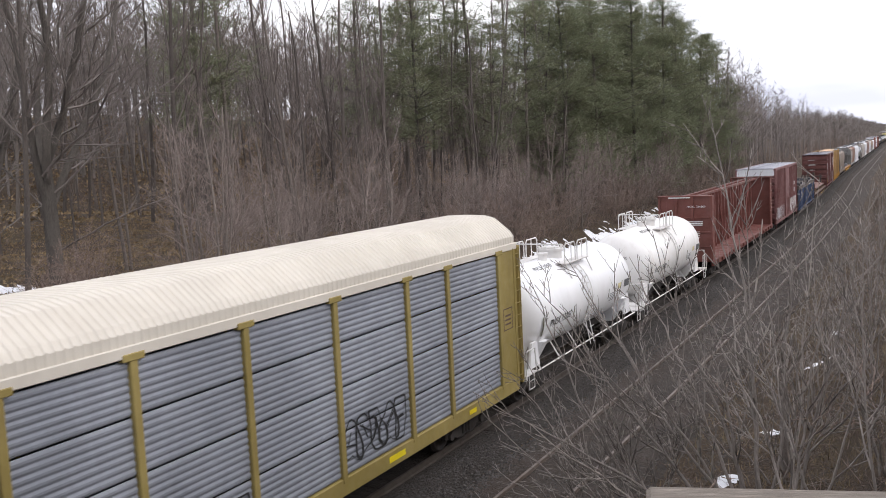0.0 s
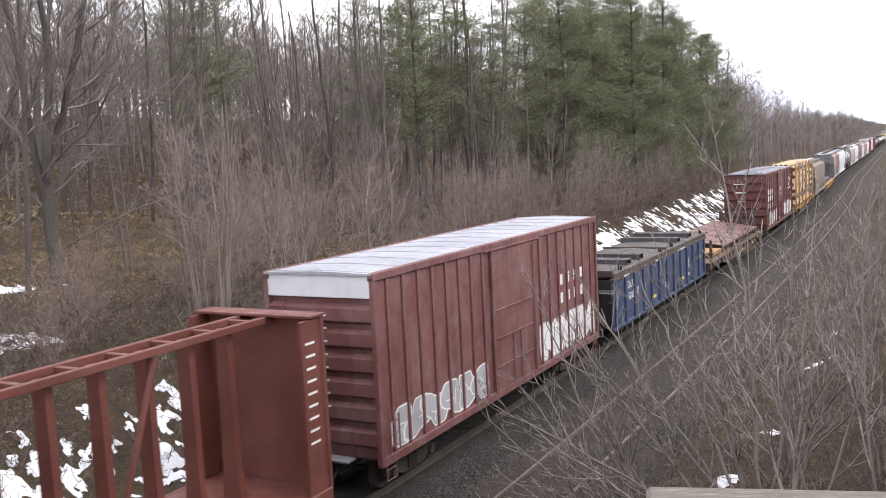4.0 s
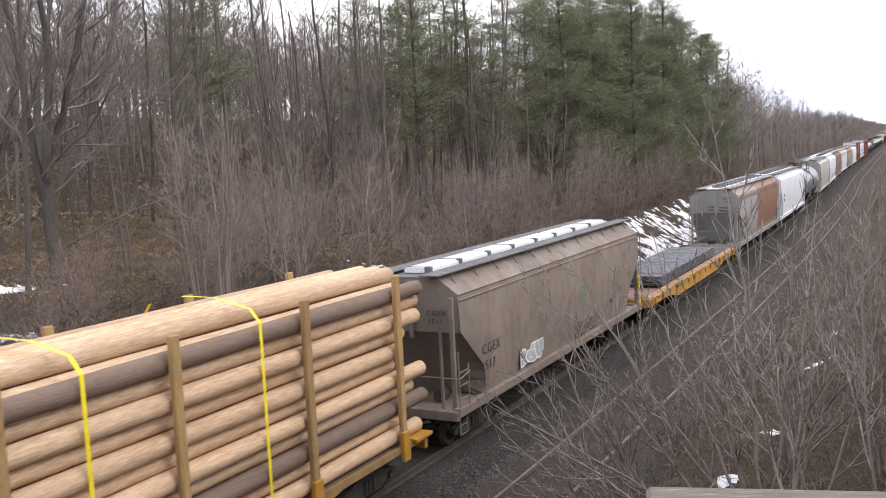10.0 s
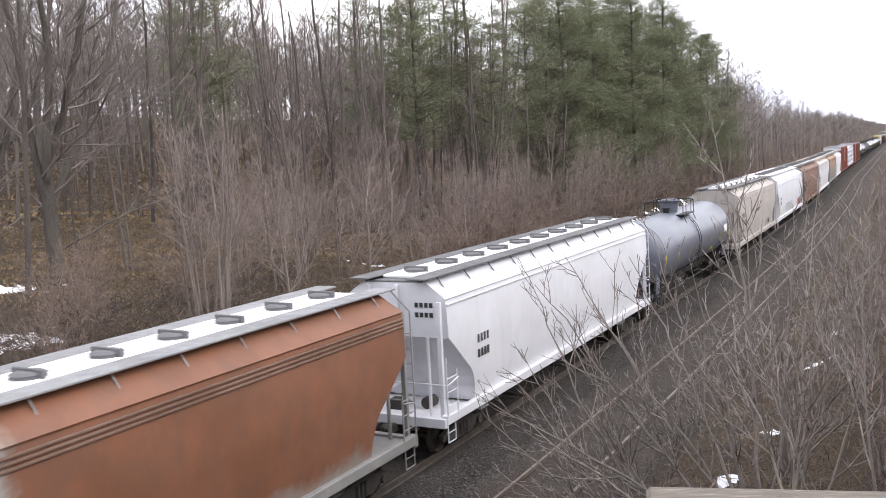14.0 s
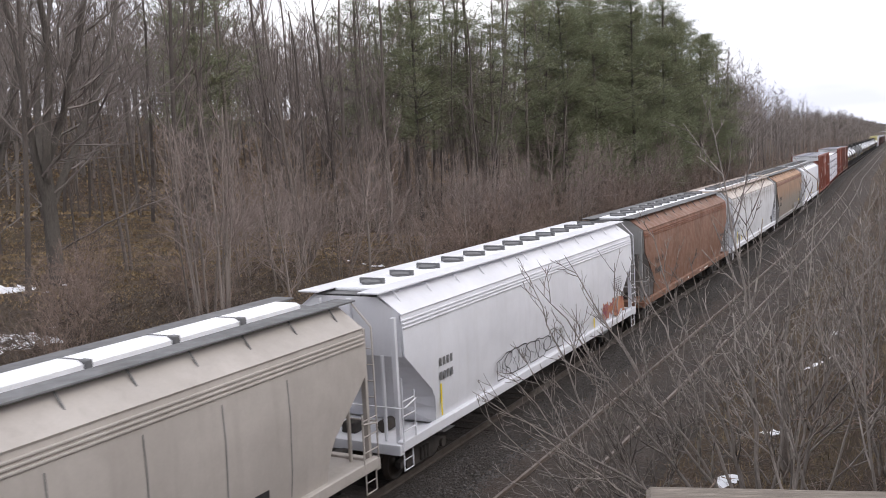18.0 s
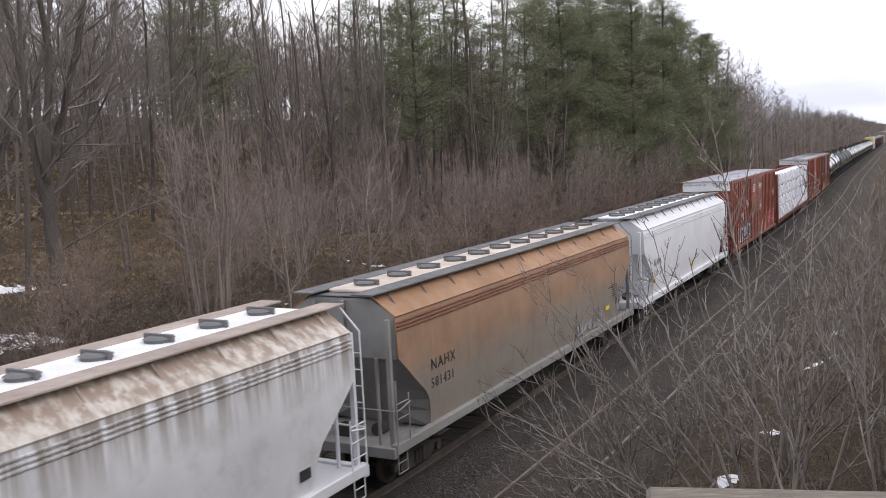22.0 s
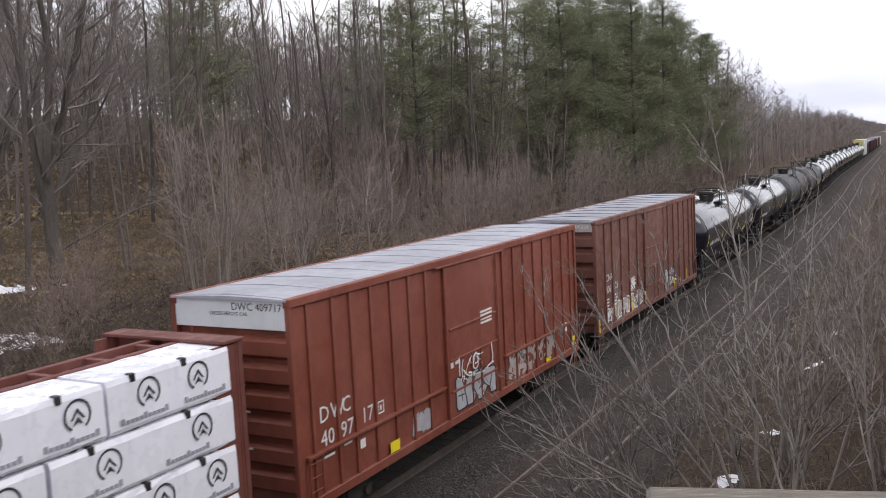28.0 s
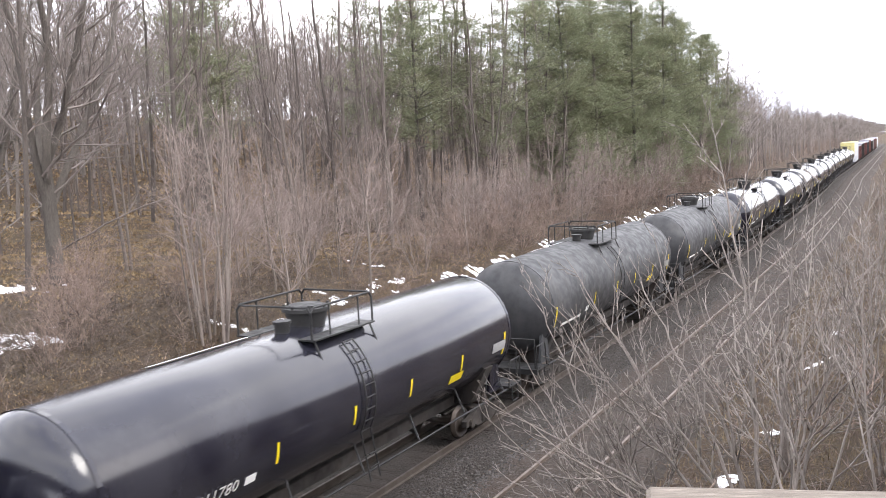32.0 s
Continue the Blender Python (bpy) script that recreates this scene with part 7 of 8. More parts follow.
for k in range(13):
    s0 = 459.75 + 18.05 * k
    dull = k in (2, 3)
    r, zc = 1.53, 2.68
    t = tank("dull charcoal tank car with worn paint" if dull else "glossy black tank car with yellow reflectors", s0, 16.85, 0.6, 16.65 + 0.2, r, zc, T_DULL if dull else T_BLACK, BLACK, 8.6, 0.48, 0.3, strip_at=[1.6, 5.45, 8.05, 10.4, 13.0, 15.6])
    no = {0: "310935", 1: "311780"}.get(k, "")
    if no:
        shell_words(t, r, zc, "VMSX " + no, 0.26, 2.3, -0.42, LETTER_WHITE)
        letters(t, "VMSX " + no, 0.15, -0.6, zc + 0.2, 0.595, LETTER_WHITE, "end")
        bars(t, [(-0.2, 0.5, zc + 0.08, 0.03), (-0.2, 0.4, zc - 0.02, 0.03), (0.1, 0.6, zc - 0.3, 0.015)], LETTER_WHITE, 0.595, "end")
    else:
        shell_patch(t, r, zc, 2.3, 4.2, -0.42, -0.5, LETTER_WHITE, "stencil_line")
    shell_patch(t, r, zc, 14.9, 15.7, -0.12, -0.3, paint("grey_stencil_panel", (0.4, 0.4, 0.4), (0.15, 0.15, 0.15), 0.6, 0.6) if k == 0 else bpy.data.materials["grey_stencil_panel"])
    shell_patch(t, r, zc, 12.5, 13.2, -0.34, -0.5, TAPE, "reflector")
    shell_patch(t, r, zc, 4.6, 4.9, -0.3, -0.42, LETTER_WHITE, "stencil_plate")
    part("roof_snow", Geo().loft([[((r + 0.03) * math.sin(a), y, zc + (r + 0.03) * math.cos(a)) for a in np.linspace(-0.36, -0.16, 4)] for y in np.linspace(4.2, 7.0, 9)], closed=False, caps=False), SNOWY, t, "strip of old snow")


# ---- centre-beam flat cars ----
CB_RED = paint("oxide_red_beam_paint", (0.16, 0.0437, 0.0311), (0.1, 0.045, 0.035), 0.35, 0.55, 0.3)


def centrebeam(label, s, L, mat):
    root = car("centerbeam_flatcar", label, s, L, "flatcar")
    part("deck", Geo().box(-1.48, 1.48, 0.15, L - 0.15, 1.08, 1.16, 0.01), mat, root)
    for sx in (-1, 1):
        part("side_sill", Geo().box(*sorted((sx * 1.5, sx * 1.38)), 0.05, L - 0.05, 0.86, 1.17, 0.02), mat, root)
    for at in (0, 1):
        def Y(y):
            return y if not at else L - y
        b = part("bulkhead", Geo().box(-1.46, 1.46, *sorted((Y(0.12), Y(0.2))), 1.16, 4.68, 0.01), mat, root)
        for x in (-1.42, -0.5, 0.4, 1.42):
            part("bulkhead_post", Geo().box(x - 0.06, x + 0.06, *sorted((Y(0.02), Y(0.14))), 1.1, 4.72, 0.012), mat, b)
        for z in (1.9, 2.7, 3.5, 4.62):
            part("bulkhead_rail", Geo().box(-1.46, 1.46, *sorted((Y(0.06), Y(0.13))), z, z + 0.08, 0.01), mat, b)
        part("bulkhead_cap", Geo().box(-1.5, 1.5, *sorted((Y(-0.02), Y(0.5))), 4.7, 4.76, 0.01), mat, b)
        for x in (-1.46, 1.38):
            part("bulkhead_wing", Geo().box(x, x + 0.08, *sorted((Y(0.2), Y(0.75))), 1.16, 4.68, 0.012), mat, b)
        ladder(root, mat, -1.4, Y(-0.02), 1.2, 4.4, 9, 0.4, "end")
    # the beam: two top chords with cross pieces, posts, braces
    for x in (-0.34, 0.34):
        part("top_chord", Geo().box(x - 0.07, x + 0.07, 0.2, L - 0.2, 4.56, 4.7, 0.012), mat, root)
    n = 20
    cross = Geo().box(-0.3, 0.3, -0.06, 0.06, 4.58, 4.68, 0.01).mesh("top_cross_piece")
    for k in range(n + 1):
        part("top_cross_piece", cross, mat, root).location.y = 0.8 + (L - 1.6) * k / n
    post = Geo().loft([[(a * w, b * 0.075, z) for a, b in ((-1, -1), (1, -1), (1, 1), (-1, 1))] for w, z in ((0.24, 1.14), (0.17, 1.9), (0.15, 4.6))]).mesh("beam_post")
    for k in range(n):
        part("beam_post", post, mat, root).location.y = 0.8 + (L - 1.6) * (k + 0.5) / n
    st = (L - 1.6) / n
    for k in range(1, n - 1, 3):
        y = 0.8 + st * (k + 0.5)
        u = 1 if k < n / 2 else -1
        part("brace", Geo().path([(0.1, y, 4.5 if u > 0 else 1.3), (0.3, y + st, 1.3 if u > 0 else 4.5)], 0.06, 6), mat, root)
    part("centre_sill", Geo().box(-0.35, 0.35, 0, L, 0.6, 1.08, 0.02), GRIME, root)
    wm = Geo().box(-0.05, 0.06, -0.1, 0.1, 0.95, 1.12, 0.01).mesh("strap_winch")
    for k in range(18):
        o = part("strap_winch", wm, mat, root)
        o.location = (1.53, 1.2 + (L - 2.4) * k / 17, 0)
    running_gear(root, L, 2.1)
    return root


cb4 = centrebeam("empty oxide-red centre-beam flat car with end bulkheads", 51.2, 22.5, CB_RED)
letters(cb4, "NOKL 734560", 0.12, 0.1, 4.1, 0.018, LETTER_WHITE, "end")
bars(cb4, [(0.1, 0.95, 3.3 - 0.09 * i, 0.05) for i in range(3)] + [(0.15, 0.8, 2.75 - 0.1 * i, 0.03) for i in range(4)] + [(-0.9, 0.3, 4.63, 0.06)], LETTER_WHITE, 0.018, "end")
bars(cb4, [(21.85, 22.15, 4.2 - 0.25 * i, 0.05) for i in range(9)], LETTER_WHITE, 1.464)
cb22 = centrebeam("oxide-red centre-beam flat car loaded with wrapped lumber", 400.0, 23.8, CB_RED)

WRAP = paint("white_plastic_wrap", (0.82, 0.82, 0.88), (0.66, 0.66, 0.74), 0.2, 0.3, 0.3, fade=0.04, vary=0.02)
INK_PALE = paint("grey_wrap_print", (0.36, 0.36, 0.4), (0.5, 0.5, 0.54), 0.3, 0.5)
INK = paint("black_wrap_print", (0.0252, 0.0252, 0.0294), (0.1, 0.1, 0.1), 0.2, 0.4, 0.1)


def wrapped_pack(s, L, x, y, z, ln, h, seed):
    rnd = random.Random(seed)
    root = new("lumber_pack")
    tagged(root, "lumber pack in printed white plastic wrap on the flat car", "lumber pack", "wrapped lumber packs")
    moving(root, s, L, (x, y, z))
    n, g = 9, Geo()
    rings = []
    for k in range(n):
        yy = ln * k / (n - 1)
        e = [(0.46, 0.02), (0.5, 0.08), (0.5, h - 0.1), (0.47, h - 0.015), (-0.47, h - 0.01), (-0.5, h - 0.08), (-0.5, 0.08), (-0.46, 0.02)]
        rings.append([(a * 1.1 + rnd.uniform(-0.012, 0.012), yy + rnd.uniform(-0.01, 0.01), b + rnd.uniform(-0.008, 0.008)) for a, b in e])
    g.loft(rings)
    part("wrap", g, WRAP, root)
    part("bearer", Geo().box(-0.5, 0.5, 0.5, 0.6, -0.005, 0.03).box(-0.5, 0.5, ln - 0.6, ln - 0.5, -0.005, 0.03), GRIME, root)
    if x > 0:
        for q in (0.28, 0.78):
            cy, cz, ro = ln * q + rnd.uniform(-0.2, 0.2), h * 0.6, 0.24
            part("print_ring", Geo().loft([[(0.566, cy + rr * math.cos(a), cz + rr * math.sin(a)) for rr in (ro - 0.035, ro)] for a in np.linspace(-1.0, 4.15, 22)], closed=False, caps=False), INK, root)
            part("print_peak", Geo().add([(0.567, cy - 0.13, cz - 0.06), (0.567, cy, cz + 0.11), (0.567, cy + 0.13, cz - 0.06), (0.567, cy + 0.09, cz - 0.06), (0.567, cy, cz + 0.05), (0.567, cy - 0.09, cz - 0.06)], [(0, 1, 4, 5), (1, 2, 3, 4)]).add([(0.567, cy - 0.1, cz - 0.15), (0.567, cy, cz - 0.02), (0.567, cy + 0.1, cz - 0.15), (0.567, cy, cz - 0.1)], [(0, 1, 2, 3)]), INK, root)
            b2 = ln * (q - 0.24) + 0.1
            row = Geo()
            for i in range(11):
                row.box(0.566, 0.57, b2 + 0.09 * i, b2 + 0.07 + 0.09 * i, 0.13, 0.19 if i % 5 else 0.23)
            part("print_row", row, INK_PALE, root)
            part("strap_corner", Geo().box(0.44, 0.572, cy - 0.35, cy - 0.25, h - 0.12, h + 0.01, 0.01), BLACK, root)
    return root


k = 0
for tier in range(4):
    edges = [0.7, 4.3, 8.4, 12.5, 15.5, 18.0, 20.7, 23.45] if tier % 2 else [0.7, 4.6, 8.7, 12.6, 15.8, 19.6, 23.45]
    for a, b in zip(edges, edges[1:]):
        for x in (-0.95, 0.95) if tier < 3 else (0.95,):
            k += 1
            wrapped_pack(400.0, 23.8, x + random.Random(k).uniform(-0.02, 0.02), a + 0.03, 1.165 + 0.885 * tier, b - a - 0.08, 0.87, k)


# ---- gondola with covers ----
G_BLUE = paint("dark_blue_gondola_paint", (0.0462, 0.0714, 0.143), (0.07, 0.065, 0.07), 0.3, 0.55, 0.35)
COVER = paint("dusty_brown_steel_cover", (0.1, 0.08, 0.07), (0.07, 0.052, 0.043), 0.5, 0.6, 0.0)
COVER_SLATE = paint("slate_grey_beam_paint", (0.05, 0.052, 0.064), (0.08, 0.065, 0.055), 0.4, 0.6)
COVER_RUST = paint("rusty_cover_edge", (0.085, 0.066, 0.057), (0.12, 0.07, 0.05), 0.5, 0.7)
gon = car("covered_gondola", "dark blue ribbed gondola under flat brown steel covers", 92.0, 16.0, "gondola")
GL = 16.0
for sx in (-1, 1):
    part("side_panel", Geo().box(*sorted((sx * 1.42, sx * 1.46)), 0.1, GL - 0.1, 0.8, 2.72), G_BLUE, gon)
    part("top_chord", Geo().box(*sorted((sx * 1.38, sx * 1.54)), 0.0, GL, 2.62, 2.76, 0.02), COVER_RUST, gon)
    part("side_sill", Geo().box(*sorted((sx * 1.4, sx * 1.52)), 0.0, GL, 0.72, 0.86, 0.02), G_BLUE, gon)
rm = Geo().box(1.45, 1.55, -0.07, 0.07, 0.8, 2.64, 0.03).mesh("side_post")
for k in range(13):
    for sx in (0, 1):
        o = part("side_post", rm, G_BLUE, gon)
        o.location, o.rotation_euler = (0, 0.35 + 15.3 * k / 12, 0), (0, 0, math.pi * sx)
for y in (0.0, GL - 0.12):
    e = part("end_panel", Geo().box(-1.44, 1.44, y, y + 0.12, 0.8, 2.7, 0.01), BLACK, gon)
    for x in (-0.9, 0, 0.9):
        part("end_rib", Geo().box(x - 0.06, x + 0.06, y - 0.06, y + 0.18, 0.9, 2.6, 0.02), BLACK, e)
part("floor", Geo().box(-1.4, 1.4, 0.1, GL - 0.1, 0.8, 0.9), GRIME, gon)
part("centre_sill", Geo().box(-0.3, 0.3, 0, GL, 0.55, 0.85), GRIME, gon)
letters(gon, "DLRX", 0.3, 2.0, 2.1, 1.474, LETTER_WHITE)
letters(gon, "5200", 0.28, 2.05, 1.65, 1.474, LETTER_WHITE)
letters(gon, "25", 0.28, 3.2, 1.72, 1.474, LETTER_WHITE)
letters(gon, "DLRX 520025", 0.15, 0.35, 2.2, -0.012, LETTER_WHITE, "end")
bars(gon, [(5.7, 6.2, 1.1, 0.14), (10.7, 11.3, 1.15, 0.14), (14.2, 15.0, 1.75, 0.1)], TAPE, 1.474, name="reflector")
bars(gon, [(13.0, 13.4, 1.35, 0.03), (13.0, 13.4, 1.65, 0.03), (13.0, 13.03, 1.35, 0.33), (13.37, 13.4, 1.35, 0.33), (12.2, 12.4, 1.2, 0.15), (13.08, 13.32, 1.43, 0.12), (7.7, 7.75, 1.3, 0.3)] + [(11.9, 12.4, 2.0 - 0.1 * i, 0.04) for i in range(5)], LETTER_WHITE, 1.474)
dia = Geo().add([(1.475, 4.0, 1.9), (1.475, 4.3, 2.3), (1.475, 4.6, 1.9), (1.475, 4.3, 1.5)], [(0, 1, 2, 3)])
part("emblem", dia, paint("faded_blue_diamond", (0.2, 0.22, 0.3), (0.1, 0.1, 0.15), 0.4, 0.6), gon, "faded pale diamond emblem")
running_gear(gon, GL, 1.9)
for k, (a, b) in enumerate(((0.15, 7.9), (8.1, 15.85))):
    c = new("gondola_cover")
    tagged(c, "flat dusty brown steel cover on the blue gondola", "cover", "gondola covers")
    moving(c, 92.0, GL, (0, a, 2.77))
    ln = b - a
    part("cover_sheet", Geo().sweep_y([(-1.5, 0), (-1.5, 0.16), (-1.4, 0.2), (0, 0.26), (1.4, 0.2), (1.5, 0.16), (1.5, 0)], 0, ln), COVER, c)
    part("cover_edge", Geo().box(1.49, 1.53, 0, ln, 0.02, 0.16, 0.006), COVER_RUST, c)
    for y in (2.3 if k == 0 else 2.6, 4.1 if k == 0 else 4.9):
        st = part("lift_beam", Geo().box(-1.45, 1.3, y, y + 0.62, 0.38, 0.42, 0.01), COVER, c)
        part("beam_face", Geo().box(-1.46, 1.31, y - 0.02, y + 0.01, 0.16, 0.42), COVER_SLATE, st)
        part("beam_face", Geo().box(-1.46, 1.31, y + 0.61, y + 0.64, 0.16, 0.42), COVER_SLATE, st)
        part("beam_web", Geo().box(0.9, 0.95, y + 0.01, y + 0.61, 0.16, 0.38), BLACK, st)
        for x in (-1.2, 0.95):
            part("lift_eye", Geo().tube((x, y + 0.3, 0.42), (x, y + 0.3, 0.428), 0.06, n=10), BLACK, st)
    for y in (0.9, ln - 0.9):
        part("stake", Geo().box(1.38, 1.44, y, y + 0.05, 0.15, 0.42, 0.008).box(1.4, 1.48, y + 0.2, y + 0.26, 0.15, 0.34, 0.008), BLACK, c)
    part("seam", Geo().box(-1.48, 1.48, -0.06, 0.04, 0.05, 0.29, 0.01).box(-0.03, 0.0, 0.3, ln - 0.3, 0.2, 0.28), COVER_RUST, c)
bars(gon, [(a + 0.11 * i, a + 0.17 + 0.11 * i - 0.09, 2.665, 0.07) for a, n in ((1.3, 7), (6.0, 3), (9.9, 12)) for i in range(n)], LETTER_WHITE, 1.545)


# ---- flat cars with steel plate ----
def flatcar(label, s, L, deckm, sillm, wood):
    root = car("flatcar", label, s, L, "flatcar")
    n = 40
    pm = Geo().box(-1.42, 1.42, 0.01, (L - 0.2) / n - 0.012, 1.06, 1.13, 0.008).mesh("deck_plank")
    for k in range(n):
        part("deck_plank", pm, wood, root).location.y = 0.1 + (L - 0.2) * k / n
    for sx in (-1, 1):
        part("side_sill", Geo().sweep_x([(0, 1.14), (L, 1.14), (L, 0.85), (L - 3.5, 0.8), (L - 5, 0.55), (5, 0.55), (3.5, 0.8), (0, 0.85)], *sorted((sx * 1.42, sx * 1.5))), sillm, root)
        part("sill_flange", Geo().box(*sorted((sx * 1.4, sx * 1.56)), 0, L, 1.1, 1.15, 0.01), sillm, root)
    for y in (0.0, L - 0.14):
        part("end_sill", Geo().box(-1.5, 1.5, y, y + 0.14, 0.78, 1.15, 0.015), sillm, root)
    pk = Geo().box(1.5, 1.585, -0.09, 0.09, 0.86, 1.1, 0.015).mesh("stake_pocket")
    for k in range(15):
        for sx in (0, 1):
            o = part("stake_pocket", pk, sillm, root)
            o.location, o.rotation_euler = (0, 0.8 + (L - 1.6) * k / 14, 0), (0, 0, math.pi * sx)
    part("centre_sill", Geo().box(-0.35, 0.35, 0, L, 0.55, 1.05), GRIME, root)
    stirrup(root, sillm, 1.5, 0.3)
    stirrup(root, sillm, 1.5, L - 0.7)
    running_gear(root, L, 2.0)
    return root


def plate_stack(s, L, x0, x1, y0, y1, z, n, thick, gap, mat, label, bands=(), lift=0.06, under=None, tilt=0.0):
    root = new("steel_plate_stack")
    tagged(root, label, "steel plates")
    moving(root, s, L, (0, y0, z))
    rnd = random.Random(int(s + y0 * 10))
    ln, fall = y1 - y0, math.tan(tilt)

    def laid(name, g, m):
        o = part(name, g, m, root)
        o.location, o.rotation_euler = (0, 0, lift + x1 * math.sin(tilt)), (0, tilt, 0)

    for k in range(5):
        yy = 0.5 + (ln - 1.0) * k / 4
        a, b = x0 + 0.08, x1 - 0.05
        wedge = [(a, 0.0), (b, 0.0), (b, lift + (x1 - b) * fall), (a, lift + (x1 - a) * fall)]
        part("timber_bearer", Geo().loft([[(x, w, h) for x, h in wedge] for w in (yy - 0.06, yy + 0.06)]), DECK_WOOD, root)
    for k in range(n):
        zz = k * (thick + gap)
        j = rnd.uniform(-0.03, 0.03)
        laid("plate", Geo().box(x0 + j, x1 + j, rnd.uniform(0, 0.08), ln - rnd.uniform(0, 0.08), zz, zz + thick, 0.004), mat if under is None or k == n - 1 else under)
        if gap > 0.02 and k:
            for q in range(6):
                yy = 0.4 + (ln - 0.8) * q / 5
                laid("spacer", Geo().box(x0 + 0.1, x1 - 0.1, yy - 0.04, yy + 0.04, zz - gap, zz), DECK_WOOD)
    top = n * (thick + gap) - gap
    for yy in bands:
        laid("steel_band", Geo().box(x0 - 0.045, x1 + 0.045, yy, yy + 0.03, top + 0.002, top + 0.01).box(x1 + 0.04, x1 + 0.05, yy, yy + 0.03, -lift, top + 0.01), BLACK)
    return root


DECK_WOOD = rough_stuff("worn_deck_timber", ((0.2, 0.14, 0.1), (0.27, 0.19, 0.13), (0.12, 0.085, 0.065)), 2.0, 0.9, 0.6, 0.01, (0.3, 4, 4), 14, 0.2)
FRESH_WOOD = rough_stuff("pale_splintered_timber", ((0.52, 0.32, 0.18), (0.42, 0.25, 0.13), (0.3, 0.17, 0.09)), 3.0, 0.9, 0.7, 0.01, (0.5, 4, 4), 14, 0.15)
SILL_BROWN = paint("rusty_brown_sill", (0.109, 0.063, 0.0462), (0.09, 0.055, 0.04), 0.4, 0.7)
SILL_YELLOW = paint("worn_yellow_sill", (0.55, 0.28, 0.03), (0.22, 0.11, 0.05), 0.5, 0.55, 0.5)
STAKE_DARK = paint("wet_dark_brown_stake", (0.06, 0.045, 0.04), (0.1, 0.06, 0.045), 0.4, 0.6)
PLATE_RED = paint("red_brown_steel_plate", (0.19, 0.088, 0.07), (0.15, 0.08, 0.065), 0.35, 0.5, 0.0)
PLATE_GREY = paint("blue_grey_steel_plate", (0.15, 0.15, 0.175), (0.19, 0.17, 0.165), 0.4, 0.42, 0.0, metal=0.3)
PLATE_OCHRE = paint("ochre_steel_plate", (0.42, 0.235, 0.0672), (0.3, 0.16, 0.06), 0.4, 0.6, 0.0)

PLATE_TILT = 0.15
f7 = flatcar("brown flat car carrying steel plates", 109.0, 18.4, None, SILL_BROWN, DECK_WOOD)
for y, lean in ((0.45, 1), (17.95, -1)):
    for x, top in ((-1.3, 2.62), (-0.6, 2.95), (0.05, 2.9), (0.85, 2.6)):
        part("end_stake", Geo().box(x - 0.12, x + 0.12, y - 0.08, y + 0.08, 1.13, top, 0.015), STAKE_DARK, f7)
    part("end_rail", Geo().box(-1.4, 1.1, y - 0.05, y + 0.05, 2.3, 2.46, 0.01), STAKE_DARK, f7)
    part("end_rail", Geo().box(-1.4, 1.1, y - 0.05, y + 0.05, 1.25, 1.4, 0.01), STAKE_DARK, f7)
    part("end_brace", Geo().path([(-1.3, y, 2.3), (-0.6, y, 1.3)], 0.09, 5), STAKE_DARK, f7)
    part("end_brace", Geo().path([(0.85, y, 2.3), (1.0, y - 0.42 * lean, 1.16)], 0.07, 5), SILL_BROWN, f7)
part("end_stake", Geo().box(1.3, 1.44, 0.9, 1.04, 1.13, 2.3, 0.015), SILL_BROWN, f7)
bars(f7, [(13.6, 14.0, 0.75, 0.1), (15.7, 15.95, 0.95, 0.1), (9.8, 10.3, 0.7, 0.12)], TAPE, 1.505, name="reflector")
plate_stack(109.0, 18.4, -1.66, 1.35, 4.9, 17.0, 1.13, 3, 0.025, 0.012, PLATE_RED, "stack of red-brown steel plates strapped on the flat car", (1.2, 3.6, 6.2, 8.8, 11.2), 0.33, SILL_BROWN, PLATE_TILT)
plate_stack(109.0, 18.4, -1.3, 1.2, 2.3, 4.8, 1.13, 4, 0.03, 0.03, PLATE_OCHRE, "short stack of ochre steel plates on the flat car", (), 0.1)
for k, (x, y) in enumerate(((0.9, 6.5), (0.3, 8.0), (-0.6, 9.5), (0.7, 10.6), (0.2, 12.4), (1.0, 14.2), (-0.3, 14.9))):
    c = new("chock")
    tagged(c, "short dark steel chock on the plates", "chock", "loose chocks on the plates")
    moving(c, 109.0, 18.4, (x, y, 1.13 + 0.1 + 0.33 + (1.35 - x) * PLATE_TILT))
    part("block", Geo().box(-0.05, 0.05, -0.08, 0.08, 0, 0.07, 0.01), BLACK, c)
    part("rod", Geo().path([(0, 0, 0.07), (-0.05, 0.0, 0.14)], 0.015, 5), BLACK, c)

f11 = flatcar("yellow flat car carrying dark grey steel plates", 185.2, 19.2, None, SILL_YELLOW, DECK_WOOD)
rnd = random.Random(9)
wm = [Geo().loft([[(1.2 + rnd.uniform(0.28, 0.46) * (a > 0), 0.42 * f, 1.14 + 0.05 * b + rnd.uniform(0.0, 0.03)) for a, b in ((0, 0), (1, 0), (1, 1), (0, 1))] for f in (0, 0.5, 1)]).mesh("splintered_plank") for _ in range(5)]
for k in range(42):
    part("splintered_plank", wm[k % 5], FRESH_WOOD, f11).location = (0, 0.2 + k * 0.445, 0)
part("end_board", Geo().box(-1.45, 1.3, 18.85, 19.1, 1.14, 1.24, 0.01), FRESH_WOOD, f11)
part("brake_post", Geo().box(1.0, 1.08, -0.1, 0.0, 0.9, 2.2, 0.01), TAPE, f11)
plate_stack(185.2, 19.2, -1.35, 1.15, 3.2, 15.2, 1.135, 6, 0.035, 0.04, PLATE_GREY, "stack of dark grey steel plates on timber bearers", (1.0, 5.0, 9.0), 0.12)
